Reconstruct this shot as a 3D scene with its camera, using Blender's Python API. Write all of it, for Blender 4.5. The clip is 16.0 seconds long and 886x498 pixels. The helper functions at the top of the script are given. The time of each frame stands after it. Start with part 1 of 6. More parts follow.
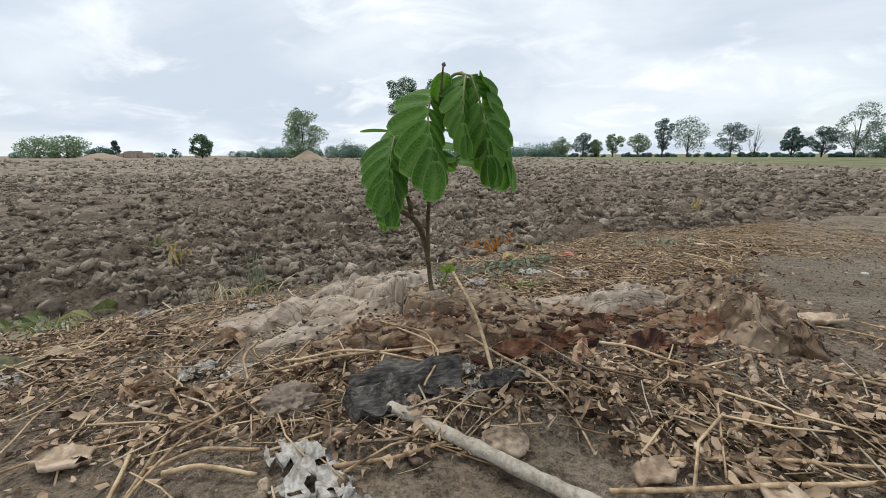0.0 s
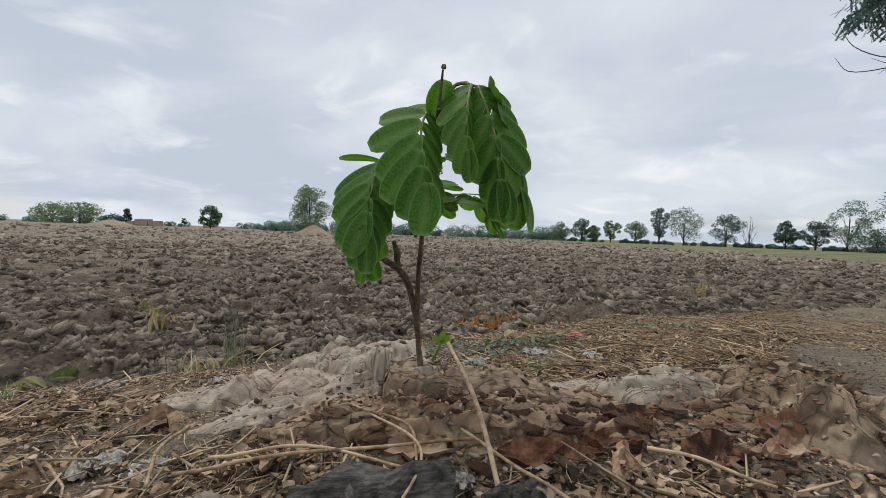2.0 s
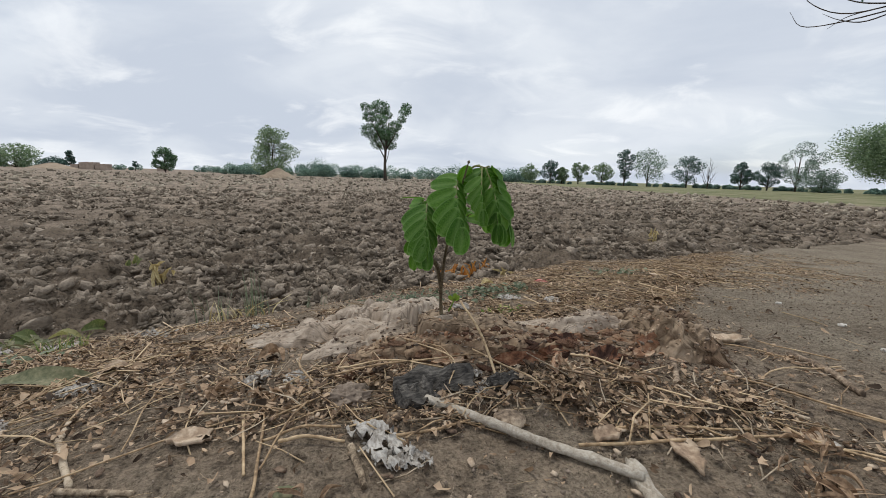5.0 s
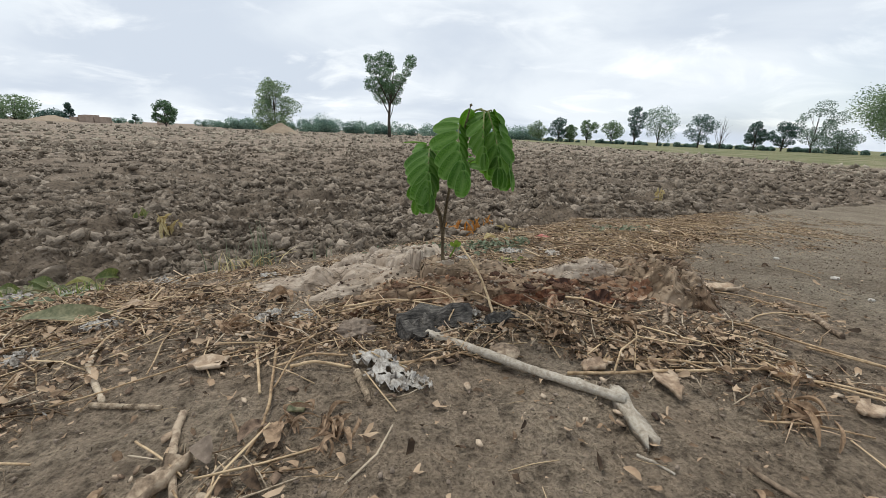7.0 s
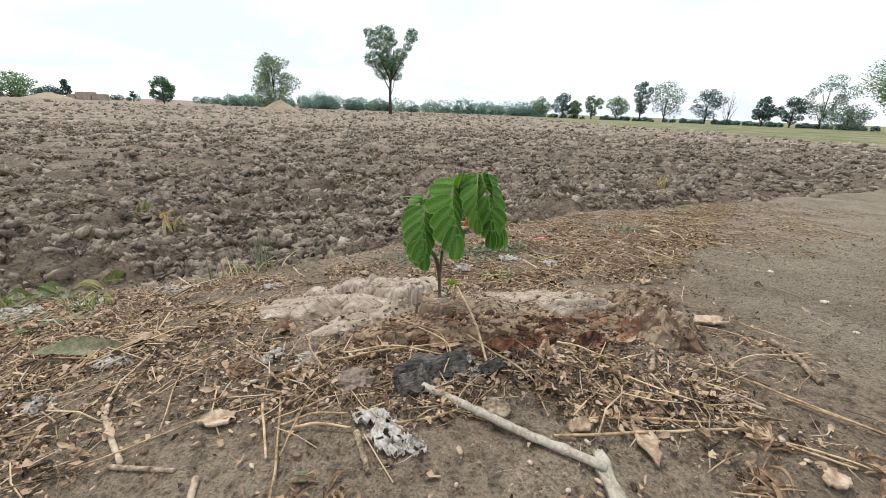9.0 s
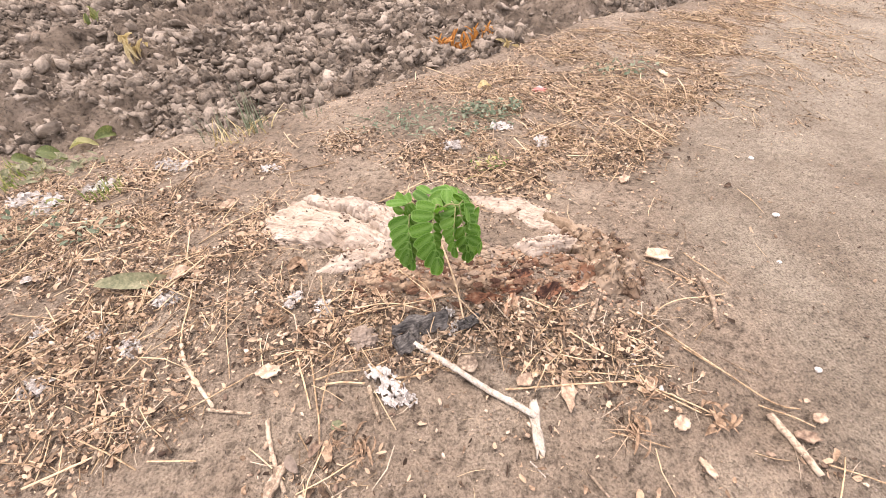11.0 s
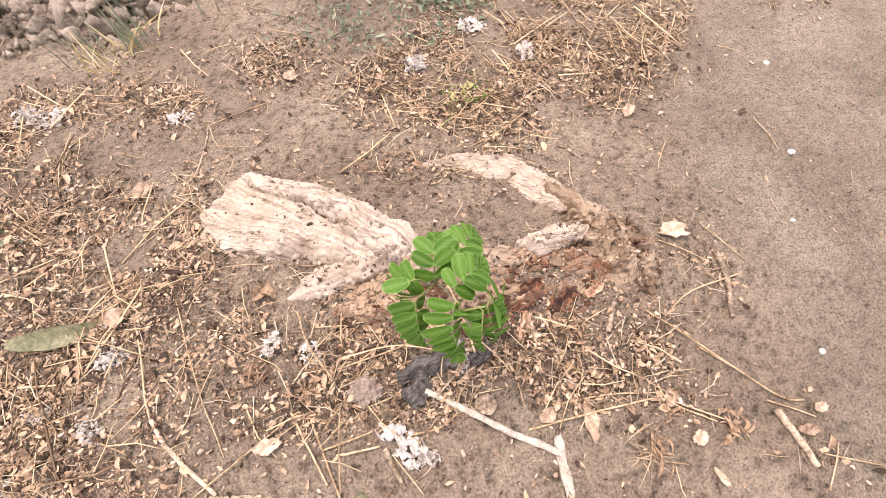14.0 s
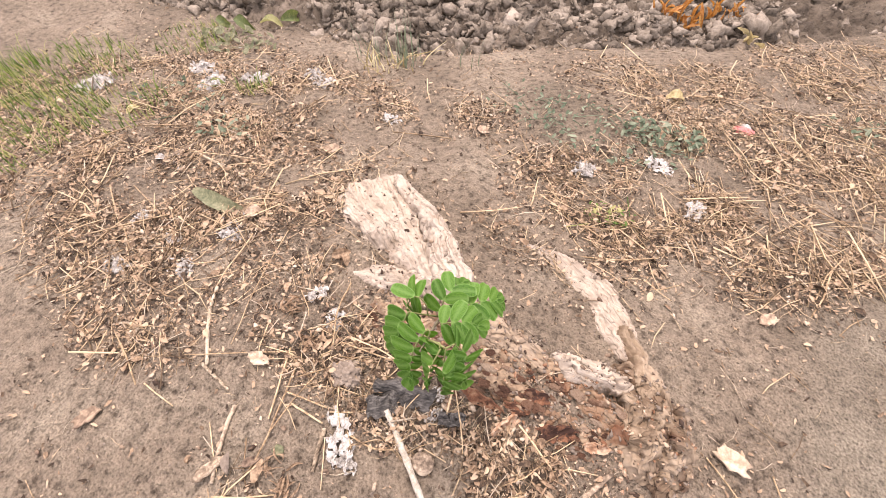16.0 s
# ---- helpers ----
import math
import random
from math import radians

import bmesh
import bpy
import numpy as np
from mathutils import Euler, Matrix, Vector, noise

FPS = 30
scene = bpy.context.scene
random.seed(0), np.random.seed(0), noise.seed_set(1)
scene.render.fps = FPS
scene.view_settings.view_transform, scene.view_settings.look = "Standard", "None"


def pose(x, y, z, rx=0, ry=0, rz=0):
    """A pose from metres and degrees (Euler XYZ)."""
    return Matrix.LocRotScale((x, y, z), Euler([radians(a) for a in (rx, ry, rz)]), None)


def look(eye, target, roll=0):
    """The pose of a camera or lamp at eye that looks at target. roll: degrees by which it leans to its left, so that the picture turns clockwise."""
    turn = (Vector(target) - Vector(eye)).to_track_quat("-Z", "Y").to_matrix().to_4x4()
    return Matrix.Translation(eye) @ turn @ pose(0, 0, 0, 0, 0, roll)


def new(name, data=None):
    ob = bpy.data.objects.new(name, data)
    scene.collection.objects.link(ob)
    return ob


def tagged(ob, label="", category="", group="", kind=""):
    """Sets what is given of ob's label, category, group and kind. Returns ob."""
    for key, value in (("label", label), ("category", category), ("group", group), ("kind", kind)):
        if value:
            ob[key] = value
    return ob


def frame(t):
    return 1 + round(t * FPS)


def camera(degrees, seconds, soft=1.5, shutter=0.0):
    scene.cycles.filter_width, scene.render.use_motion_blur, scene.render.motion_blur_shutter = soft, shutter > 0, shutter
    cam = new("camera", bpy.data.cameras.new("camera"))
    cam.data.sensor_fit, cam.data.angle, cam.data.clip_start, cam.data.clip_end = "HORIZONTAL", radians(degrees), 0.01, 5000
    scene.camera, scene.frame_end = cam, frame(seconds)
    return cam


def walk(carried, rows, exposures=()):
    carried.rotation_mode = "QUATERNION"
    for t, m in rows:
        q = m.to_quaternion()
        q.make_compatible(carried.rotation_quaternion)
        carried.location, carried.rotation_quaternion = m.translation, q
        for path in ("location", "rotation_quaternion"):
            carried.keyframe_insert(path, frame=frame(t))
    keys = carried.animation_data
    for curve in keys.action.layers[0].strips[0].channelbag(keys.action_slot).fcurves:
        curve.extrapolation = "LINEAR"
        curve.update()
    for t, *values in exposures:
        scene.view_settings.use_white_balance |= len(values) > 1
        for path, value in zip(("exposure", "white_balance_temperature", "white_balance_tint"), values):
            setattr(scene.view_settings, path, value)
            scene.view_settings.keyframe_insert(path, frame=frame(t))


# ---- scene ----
cam = camera(94.0, 16.0, 0.6)
PATH = [
    (0, (-0.012, 0.028, 0.318), (-0.002, 1.978, -0.127), -0.2),
    (0.5, (-0.017, 0.07, 0.346), (-0.036, 2.033, -0.035), -0.5),
    (1, (-0.012, 0.108, 0.322), (-0.007, 2.083, 0.006), 0.9),
    (1.5, (-0.004, 0.131, 0.295), (-0.006, 2.126, 0.157), 0.8),
    (2, (-0.005, 0.138, 0.275), (0.0, 2.137, 0.203), 2.0),
    (2.5, (-0.004, 0.134, 0.285), (-0.002, 2.134, 0.27), 2.1),
    (3, (-0.02, 0.13, 0.299), (-0.021, 2.13, 0.321), 2.1),
    (3.5, (-0.039, 0.096, 0.329), (-0.021, 2.095, 0.287), 1.8),
    (4, (-0.056, 0.006, 0.379), (-0.025, 2.004, 0.279), 1.7),
    (4.5, (-0.079, -0.082, 0.387), (-0.014, 1.908, 0.191), 2.3),
    (5, (-0.09, -0.143, 0.381), (0.066, 1.821, 0.039), 1.7),
    (5.2, (-0.093, -0.156, 0.381), (0.074, 1.799, -0.007), 1.6),
    (7.3, (-0.083, -0.17, 0.357), (0.046, 1.753, -0.18), 2.4),
    (7.5, (-0.077, -0.165, 0.355), (0.039, 1.76, -0.176), 2.2),
    (8, (-0.084, -0.158, 0.36), (0.056, 1.763, -0.181), 2.4),
    (8.2, (-0.083, -0.158, 0.366), (0.048, 1.77, -0.15), 2.6),
    (10.3, (-0.053, -0.124, 0.848), (0.103, 1.463, -0.358), 0.9),
    (10.5, (-0.047, -0.105, 0.882), (0.122, 1.398, -0.428), 1.3),
    (11, (-0.053, -0.027, 0.875), (0.073, 1.276, -0.637), 2.4),
    (11.5, (-0.056, 0.06, 0.883), (0.087, 1.204, -0.752), 1.5),
    (12, (-0.061, 0.16, 0.867), (0.161, 1.162, -0.849), 2.5),
    (12.5, (-0.089, 0.247, 0.863), (0.163, 1.075, -0.94), 5.0),
    (13, (-0.097, 0.307, 0.86), (0.169, 1.009, -0.994), 7.9),
    (13.5, (-0.099, 0.357, 0.882), (0.208, 1.016, -0.982), 11.0),
    (14, (-0.098, 0.391, 0.916), (0.188, 1.034, -0.956), 12.4),
    (14.5, (-0.05, 0.388, 0.893), (0.061, 1.03, -0.997), 8.3),
    (15, (0.014, 0.423, 0.937), (-0.09, 1.129, -0.932), 2.1),
    (15.5, (0.051, 0.376, 0.952), (-0.233, 1.155, -0.868), -0.9),
    (16, (0.08, 0.334, 0.951), (-0.341, 1.226, -0.789), 2.1),
]
EXPOSURES = [(0.0, 0.27, 6430, 6), (1.5, 0.05, 6450, 7), (3.5, -0.09, 6450, 8), (4.5, -0.02, 6470, 8), (5.0, 0.08, 6480, 8), (7.5, 0.28, 6520, 6), (8.2, 0.28, 6520, 6), (10.3, 1.66, 6560, 11), (10.6, 1.66, 6620, 12),
             (11.0, 1.64, 7040, 24), (13.0, 1.58, 7120, 26), (16.0, 1.55, 7040, 24)]
walk(cam, [(t, look(eye, target, roll)) for t, eye, target, roll in PATH], EXPOSURES)

# ---- sky and sun ----
SUN_EL, SUN_AZ = 62.0, -35.0        # degrees; azimuth from +y towards +x


def sky():
    w = bpy.data.worlds.new("overcast_sky")
    scene.world = w
    w.use_nodes = True
    nt = w.node_tree
    nt.nodes.clear()
    N, L = nt.nodes.new, nt.links.new
    out, bg = N("ShaderNodeOutputWorld"), N("ShaderNodeBackground")
    tc = N("ShaderNodeTexCoord")
    nish = N("ShaderNodeTexSky")
    nish.sky_type, nish.sun_disc = "NISHITA", False
    nish.sun_elevation, nish.sun_rotation = radians(SUN_EL), radians(SUN_AZ)
    blue = N("ShaderNodeVectorMath")
    blue.operation = "SCALE"
    blue.inputs["Scale"].default_value = 0.10
    L(nish.outputs["Color"], blue.inputs[0])
    sep = N("ShaderNodeSeparateXYZ")
    L(tc.outputs["Generated"], sep.inputs[0])
    up = N("ShaderNodeMath")
    up.operation = "MAXIMUM"
    up.inputs[1].default_value = 0.0
    L(sep.outputs["Z"], up.inputs[0])
    lift = N("ShaderNodeMath")
    lift.operation = "ADD"
    lift.inputs[1].default_value = 0.22
    L(up.outputs[0], lift.inputs[0])
    comb = N("ShaderNodeCombineXYZ")
    for ax in ("X", "Y"):
        d = N("ShaderNodeMath")
        d.operation = "DIVIDE"
        L(sep.outputs[ax], d.inputs[0])
        L(lift.outputs[0], d.inputs[1])
        L(d.outputs[0], comb.inputs[ax])

    def cloud(scale, detail, rough, offset, lo, hi, distortion=0.6):
        mp = N("ShaderNodeMapping")
        mp.inputs["Location"].default_value = offset
        mp.inputs["Scale"].default_value = (0.85, 1.0, 1)
        L(comb.outputs[0], mp.inputs[0])
        n = N("ShaderNodeTexNoise")
        n.inputs["Scale"].default_value = scale
        n.inputs["Detail"].default_value = detail
        n.inputs["Roughness"].default_value = rough
        n.inputs["Distortion"].default_value = distortion
        L(mp.outputs[0], n.inputs["Vector"])
        r = N("ShaderNodeValToRGB")
        r.color_ramp.interpolation = "EASE"
        r.color_ramp.elements[0].position, r.color_ramp.elements[1].position = lo, hi
        L(n.outputs["Fac"], r.inputs[0])
        return r.outputs["Color"]

    body = cloud(0.75, 6, 0.52, (3.1, 7.4, 0), 0.36, 0.66)
    puff = cloud(1.9, 7, 0.55, (11.3, 2.2, 0), 0.50, 0.72)
    thin = cloud(0.42, 3, 0.45, (5.2, 1.1, 0), 0.30, 0.46)
    grey = N("ShaderNodeMix")
    grey.data_type = "RGBA"
    grey.inputs["A"].default_value = (0.56, 0.610, 0.71, 1)
    grey.inputs["B"].default_value = (0.75, 0.785, 0.85, 1)
    L(body, grey.inputs["Factor"])
    bright = N("ShaderNodeMix")
    bright.data_type = "RGBA"
    bright.inputs["B"].default_value = (1.05, 1.05, 1.06, 1)
    half = N("ShaderNodeMath")
    half.operation = "MULTIPLY"
    half.inputs[1].default_value = 0.5
    L(puff, half.inputs[0])
    L(half.outputs[0], bright.inputs["Factor"])
    L(grey.outputs["Result"], bright.inputs["A"])
    cover = N("ShaderNodeMix")
    cover.data_type = "RGBA"
    cov = N("ShaderNodeMapRange")
    cov.inputs["To Min"].default_value = 0.72
    L(thin, cov.inputs["Value"])
    L(cov.outputs[0], cover.inputs["Factor"])
    L(blue.outputs[0], cover.inputs["A"])
    L(bright.outputs["Result"], cover.inputs["B"])
    L(cover.outputs["Result"], bg.inputs["Color"])
    bg.inputs["Strength"].default_value = 1.0
    L(bg.outputs[0], out.inputs[0])


sky()
sun = new("sun", bpy.data.lights.new("sun", "SUN"))
sun.data.energy, sun.data.angle, sun.data.color = 1.5, radians(16), (1.0, 0.96, 0.9)
_a, _e = radians(SUN_AZ), radians(SUN_EL)
sun.matrix_world = look((0, 0, 30), (-math.sin(_a) * math.cos(_e) * 10, -math.cos(_a) * math.cos(_e) * 10, 30 - math.sin(_e) * 10))


# ---- materials ----
def material(name, colours, scale=20.0, fine=120.0, rough=0.85, bump=0.4, depth=0.004, stretch=(1, 1, 1), island=0.0,
             per_object=0.0, translucent=0.0, spec=0.3, detail=6, coords="Object", rim=None, contrast=1.8):
    """A two-scale noise material: colours is a list of (position, rgb) of a ramp."""
    m = bpy.data.materials.new(name)
    m.use_nodes = True
    nt = m.node_tree
    N, L = nt.nodes.new, nt.links.new
    bsdf = nt.nodes["Principled BSDF"]
    out = nt.nodes["Material Output"]
    tc, mp = N("ShaderNodeTexCoord"), N("ShaderNodeMapping")
    mp.inputs["Scale"].default_value = stretch
    L(tc.outputs[coords], mp.inputs[0])
    big, small = N("ShaderNodeTexNoise"), N("ShaderNodeTexNoise")
    for n, s in ((big, scale), (small, fine)):
        n.inputs["Scale"].default_value, n.inputs["Detail"].default_value = s, detail
        n.inputs["Roughness"].default_value = 0.6
        L(mp.outputs[0], n.inputs["Vector"])
    mix = N("ShaderNodeMath")
    mix.operation = "MULTIPLY_ADD"
    mix.inputs[1].default_value = 0.45
    L(small.outputs["Fac"], mix.inputs[0])
    sc = N("ShaderNodeMath")
    sc.operation = "MULTIPLY"
    sc.inputs[1].default_value = 0.55
    L(big.outputs["Fac"], sc.inputs[0])
    L(sc.outputs[0], mix.inputs[2])
    spread = N("ShaderNodeMath")
    spread.operation = "MULTIPLY_ADD"
    spread.inputs[1].default_value, spread.inputs[2].default_value = contrast, 0.5 - 0.5 * contrast
    L(mix.outputs[0], spread.inputs[0])
    fac = spread.outputs[0]
    for kind, amount in (("island", island), ("object", per_object)):
        if amount:
            src = N("ShaderNodeNewGeometry").outputs["Random Per Island"] if kind == "island" else N("ShaderNodeObjectInfo").outputs["Random"]
            a = N("ShaderNodeMath")
            a.operation = "MULTIPLY_ADD"
            a.inputs[1].default_value, a.inputs[2].default_value = amount, -amount / 2
            L(src, a.inputs[0])
            b = N("ShaderNodeMath")
            b.operation = "ADD"
            L(fac, b.inputs[0])
            L(a.outputs[0], b.inputs[1])
            fac = b.outputs[0]
    ramp = N("ShaderNodeValToRGB")
    els = ramp.color_ramp.elements
    while len(els) < len(colours):
        els.new(0.5)
    for e, (p, c) in zip(els, colours):
        e.position, e.color = p, (*c, 1)
    L(fac, ramp.inputs[0])
    col = ramp.outputs["Color"]
    if rim:
        at = N("ShaderNodeAttribute")
        at.attribute_name = "rim"
        rm = N("ShaderNodeMix")
        rm.data_type = "RGBA"
        rm.inputs["B"].default_value = (*rim, 1)
        L(at.outputs["Fac"], rm.inputs["Factor"])
        L(col, rm.inputs["A"])
        col = rm.outputs["Result"]
    L(col, bsdf.inputs["Base Color"])
    bsdf.inputs["Roughness"].default_value = rough
    bsdf.inputs["Specular IOR Level"].default_value = spec
    if bump:
        bp = N("ShaderNodeBump")
        bp.inputs["Strength"].default_value, bp.inputs["Distance"].default_value = bump, depth
        L(mix.outputs[0], bp.inputs["Height"])
        L(bp.outputs[0], bsdf.inputs["Normal"])
    if translucent:
        tr, ms = N("ShaderNodeBsdfTranslucent"), N("ShaderNodeMixShader")
        hs = N("ShaderNodeHueSaturation")
        hs.inputs["Value"].default_value, hs.inputs["Saturation"].default_value = 1.7, 1.1
        L(col, hs.inputs["Color"])
        L(hs.outputs[0], tr.inputs["Color"])
        ms.inputs[0].default_value = translucent
        L(bsdf.outputs[0], ms.inputs[1])
        L(tr.outputs[0], ms.inputs[2])
        L(ms.outputs[0], out.inputs["Surface"])
    return m


def grain_wood(name, colours, across=26.0, along=5.0, rough=0.85, strength=1.0, dirt=0.56, soil=(0.20, 0.160, 0.128), crust=(), crusted=0.72):
    """Weathered wood whose fibres, cracks and bleached streaks follow the grain attribute of the mesh."""
    m = bpy.data.materials.new(name)
    m.use_nodes = True
    nt = m.node_tree
    N, L = nt.nodes.new, nt.links.new
    bsdf = nt.nodes["Principled BSDF"]
    at = N("ShaderNodeAttribute")
    at.attribute_name = "grain"
    outs = []
    for a, l, detail in ((across, along, 5), (across * 3.0, along * 2.0, 3), (26.0, 26.0, 8), (across * 0.45, along * 0.4, 2)):
        mp, n = N("ShaderNodeMapping"), N("ShaderNodeTexNoise")
        mp.inputs["Scale"].default_value = (a, a, l)
        L(at.outputs["Vector"], mp.inputs[0])
        n.inputs["Scale"].default_value, n.inputs["Detail"].default_value, n.inputs["Roughness"].default_value = 1.0, detail, 0.62
        n.inputs["Distortion"].default_value = 0.35
        L(mp.outputs[0], n.inputs["Vector"])
        outs.append(n.outputs["Fac"])
    total = None
    for o, w in zip(outs, (0.24, 0.26, 0.50)):
        k = N("ShaderNodeMath")
        k.operation = "MULTIPLY_ADD"
        k.inputs[1].default_value, k.inputs[2].default_value = w, 0
        L(o, k.inputs[0])
        if total is not None:
            L(total, k.inputs[2])
        total = k.outputs[0]
    wide = N("ShaderNodeMath")
    wide.operation = "MULTIPLY_ADD"
    wide.inputs[1].default_value, wide.inputs[2].default_value = 1.35, -0.175
    L(total, wide.inputs[0])
    r = N("ShaderNodeValToRGB")
    while len(r.color_ramp.elements) < len(colours):
        r.color_ramp.elements.new(0.5)
    for e, (p, c) in zip(r.color_ramp.elements, colours):
        e.position, e.color = p, (*c, 1)
    L(wide.outputs[0], r.inputs[0])
    # narrow dark drying cracks along the grain
    ck = N("ShaderNodeValToRGB")
    els = ck.color_ramp.elements
    els.new(0.5)
    els.new(0.5)
    for e, (p, c) in zip(els, ((0.465, 1.0), (0.488, 0.28), (0.497, 0.28), (0.518, 1.0))):
        e.position, e.color = p, (c, c, c, 1)
    L(outs[3], ck.inputs[0])
    dark = N("ShaderNodeMix")
    dark.data_type, dark.blend_type = "RGBA", "MULTIPLY"
    dark.inputs["Factor"].default_value = 0.22
    L(r.outputs[0], dark.inputs["A"])
    L(ck.outputs[0], dark.inputs["B"])
    relief = N("ShaderNodeMath")
    relief.operation = "MULTIPLY_ADD"
    relief.inputs[1].default_value = 0.35
    L(ck.outputs[0], relief.inputs[0])
    L(total, relief.inputs[2])
    tc, dn, dr, dm = N("ShaderNodeTexCoord"), N("ShaderNodeTexNoise"), N("ShaderNodeValToRGB"), N("ShaderNodeMix")
    dn.inputs["Scale"].default_value, dn.inputs["Detail"].default_value, dn.inputs["Roughness"].default_value = 11.0, 9, 0.68
    L(tc.outputs["Object"], dn.inputs["Vector"])
    dr.color_ramp.elements[0].position, dr.color_ramp.elements[1].position = dirt, dirt + 0.10
    L(dn.outputs["Fac"], dr.inputs[0])
    dm.data_type = "RGBA"
    dm.inputs["B"].default_value = (*soil, 1)
    L(dr.outputs[0], dm.inputs["Factor"])
    L(dark.outputs["Result"], dm.inputs["A"])
    colour = dm.outputs["Result"]
    if crust:
        # the mesh's own tone sets rot, bare wood and earth crust apart; it drops in creases
        tn, fine_n, add, tr, tm = N("ShaderNodeAttribute"), N("ShaderNodeTexNoise"), N("ShaderNodeMath"), N("ShaderNodeValToRGB"), N("ShaderNodeMix")
        tn.attribute_name = "tone"
        fine_n.inputs["Scale"].default_value, fine_n.inputs["Detail"].default_value, fine_n.inputs["Roughness"].default_value = 70.0, 6, 0.7
        L(tc.outputs["Object"], fine_n.inputs["Vector"])
        add.operation = "MULTIPLY_ADD"
        add.inputs[1].default_value = 0.55
        L(fine_n.outputs["Fac"], add.inputs[0])
        L(tn.outputs["Fac"], add.inputs[2])
        while len(tr.color_ramp.elements) < len(crust):
            tr.color_ramp.elements.new(0.5)
        for e, (p, c) in zip(tr.color_ramp.elements, crust):
            e.position, e.color = p, (*c, 1)
        L(add.outputs[0], tr.inputs[0])
        tm.data_type = "RGBA"
        tm.inputs["Factor"].default_value = crusted
        L(colour, tm.inputs["A"])
        L(tr.outputs[0], tm.inputs["B"])
        colour = tm.outputs["Result"]
    L(colour, bsdf.inputs["Base Color"])
    bsdf.inputs["Roughness"].default_value, bsdf.inputs["Specular IOR Level"].default_value = rough, 0.25
    bp = N("ShaderNodeBump")
    bp.inputs["Strength"].default_value, bp.inputs["Distance"].default_value = strength, 0.007
    L(relief.outputs[0], bp.inputs["Height"])
    L(bp.outputs[0], bsdf.inputs["Normal"])
    return m


M_SLAB = grain_wood("bleached_grained_wood", [(0.36, (0.181, 0.135, 0.092)), (0.44, (0.325, 0.254, 0.186)), (0.53, (0.410, 0.330, 0.255)), (0.64, (0.506, 0.422, 0.338))], 150, 5, strength=1.0, dirt=0.60, crusted=0.35,
                    crust=[(0.30, (0.191, 0.139, 0.101)), (0.55, (0.315, 0.241, 0.179)), (0.80, (0.438, 0.356, 0.278)), (1.05, (0.553, 0.470, 0.388))])
M_HEART = grain_wood("crumbling_heartwood", [(0.38, (0.032, 0.013, 0.009)), (0.45, (0.142, 0.066, 0.033)), (0.53, (0.243, 0.142, 0.083)), (0.63, (0.350, 0.249, 0.158))], 90, 22, dirt=0.50, soil=(0.165, 0.128, 0.096),
                     crust=[(0.25, (0.049, 0.020, 0.011)), (0.45, (0.160, 0.070, 0.037)), (0.60, (0.229, 0.133, 0.078)), (0.75, (0.248, 0.176, 0.116)), (0.95, (0.381, 0.275, 0.179))])
M_PALEHEART = grain_wood("pinkish_heartwood", [(0.38, (0.127, 0.077, 0.046)), (0.46, (0.225, 0.157, 0.102)), (0.55, (0.314, 0.232, 0.158)), (0.65, (0.392, 0.305, 0.214))], 110, 8, dirt=0.58,
                         crust=[(0.30, (0.167, 0.102, 0.061)), (0.60, (0.265, 0.187, 0.124)), (0.95, (0.382, 0.291, 0.204))], crusted=0.5)
M_STUB = grain_wood("grey_knotty_wood", [(0.38, (0.034, 0.014, 0.009)), (0.44, (0.104, 0.060, 0.036)), (0.51, (0.180, 0.121, 0.075)), (0.62, (0.316, 0.230, 0.152))], 110, 20, strength=1.0, dirt=0.50,
                    crust=[(0.22, (0.059, 0.020, 0.011)), (0.45, (0.112, 0.060, 0.034)), (0.68, (0.195, 0.135, 0.086)), (0.88, (0.300, 0.220, 0.146)), (1.05, (0.383, 0.291, 0.201))])
M_RED = material("rotten_red_heartwood", [(0.22, (0.042, 0.019, 0.012)), (0.42, (0.186, 0.081, 0.043)), (0.62, (0.318, 0.185, 0.110)), (0.82, (0.456, 0.336, 0.236))],
                 22, 110, 0.9, 0.9, 0.006, island=0.25, per_object=0.55)
M_BARK = material("grey_brown_bark", [(0.35, (0.103, 0.073, 0.051)), (0.55, (0.278, 0.206, 0.143)), (0.68, (0.433, 0.343, 0.248))], 25, 140, 0.9, 0.8, 0.004, per_object=0.25)
M_CHAR = material("charred_wood", [(0.30, (0.018, 0.016, 0.014)), (0.50, (0.070, 0.062, 0.054)), (0.70, (0.165, 0.148, 0.128))], 22, 90, 0.75, 1.0, 0.005, (1.0, 3.2, 3.2), contrast=1.5)
M_STRAW = material("dry_straw", [(0.24, (0.114, 0.072, 0.040)), (0.48, (0.322, 0.216, 0.120)), (0.74, (0.569, 0.423, 0.259))], 30, 160, 0.6, 0.2, 0.002, island=0.75, per_object=0.25)
M_TWIG = material("bare_twig_wood", [(0.30, (0.088, 0.061, 0.039)), (0.48, (0.278, 0.211, 0.143)), (0.70, (0.494, 0.402, 0.294))], 45, 190, 0.85, 1.0, 0.003, per_object=0.35, island=0.3)
M_LITTER = material("dry_leaf_litter", [(0.22, (0.040, 0.025, 0.015)), (0.42, (0.173, 0.113, 0.070)), (0.60, (0.367, 0.252, 0.160)), (0.82, (0.494, 0.363, 0.245))],
                    30, 130, 0.8, 0.3, 0.002, island=0.75, translucent=0.10, contrast=1.3)
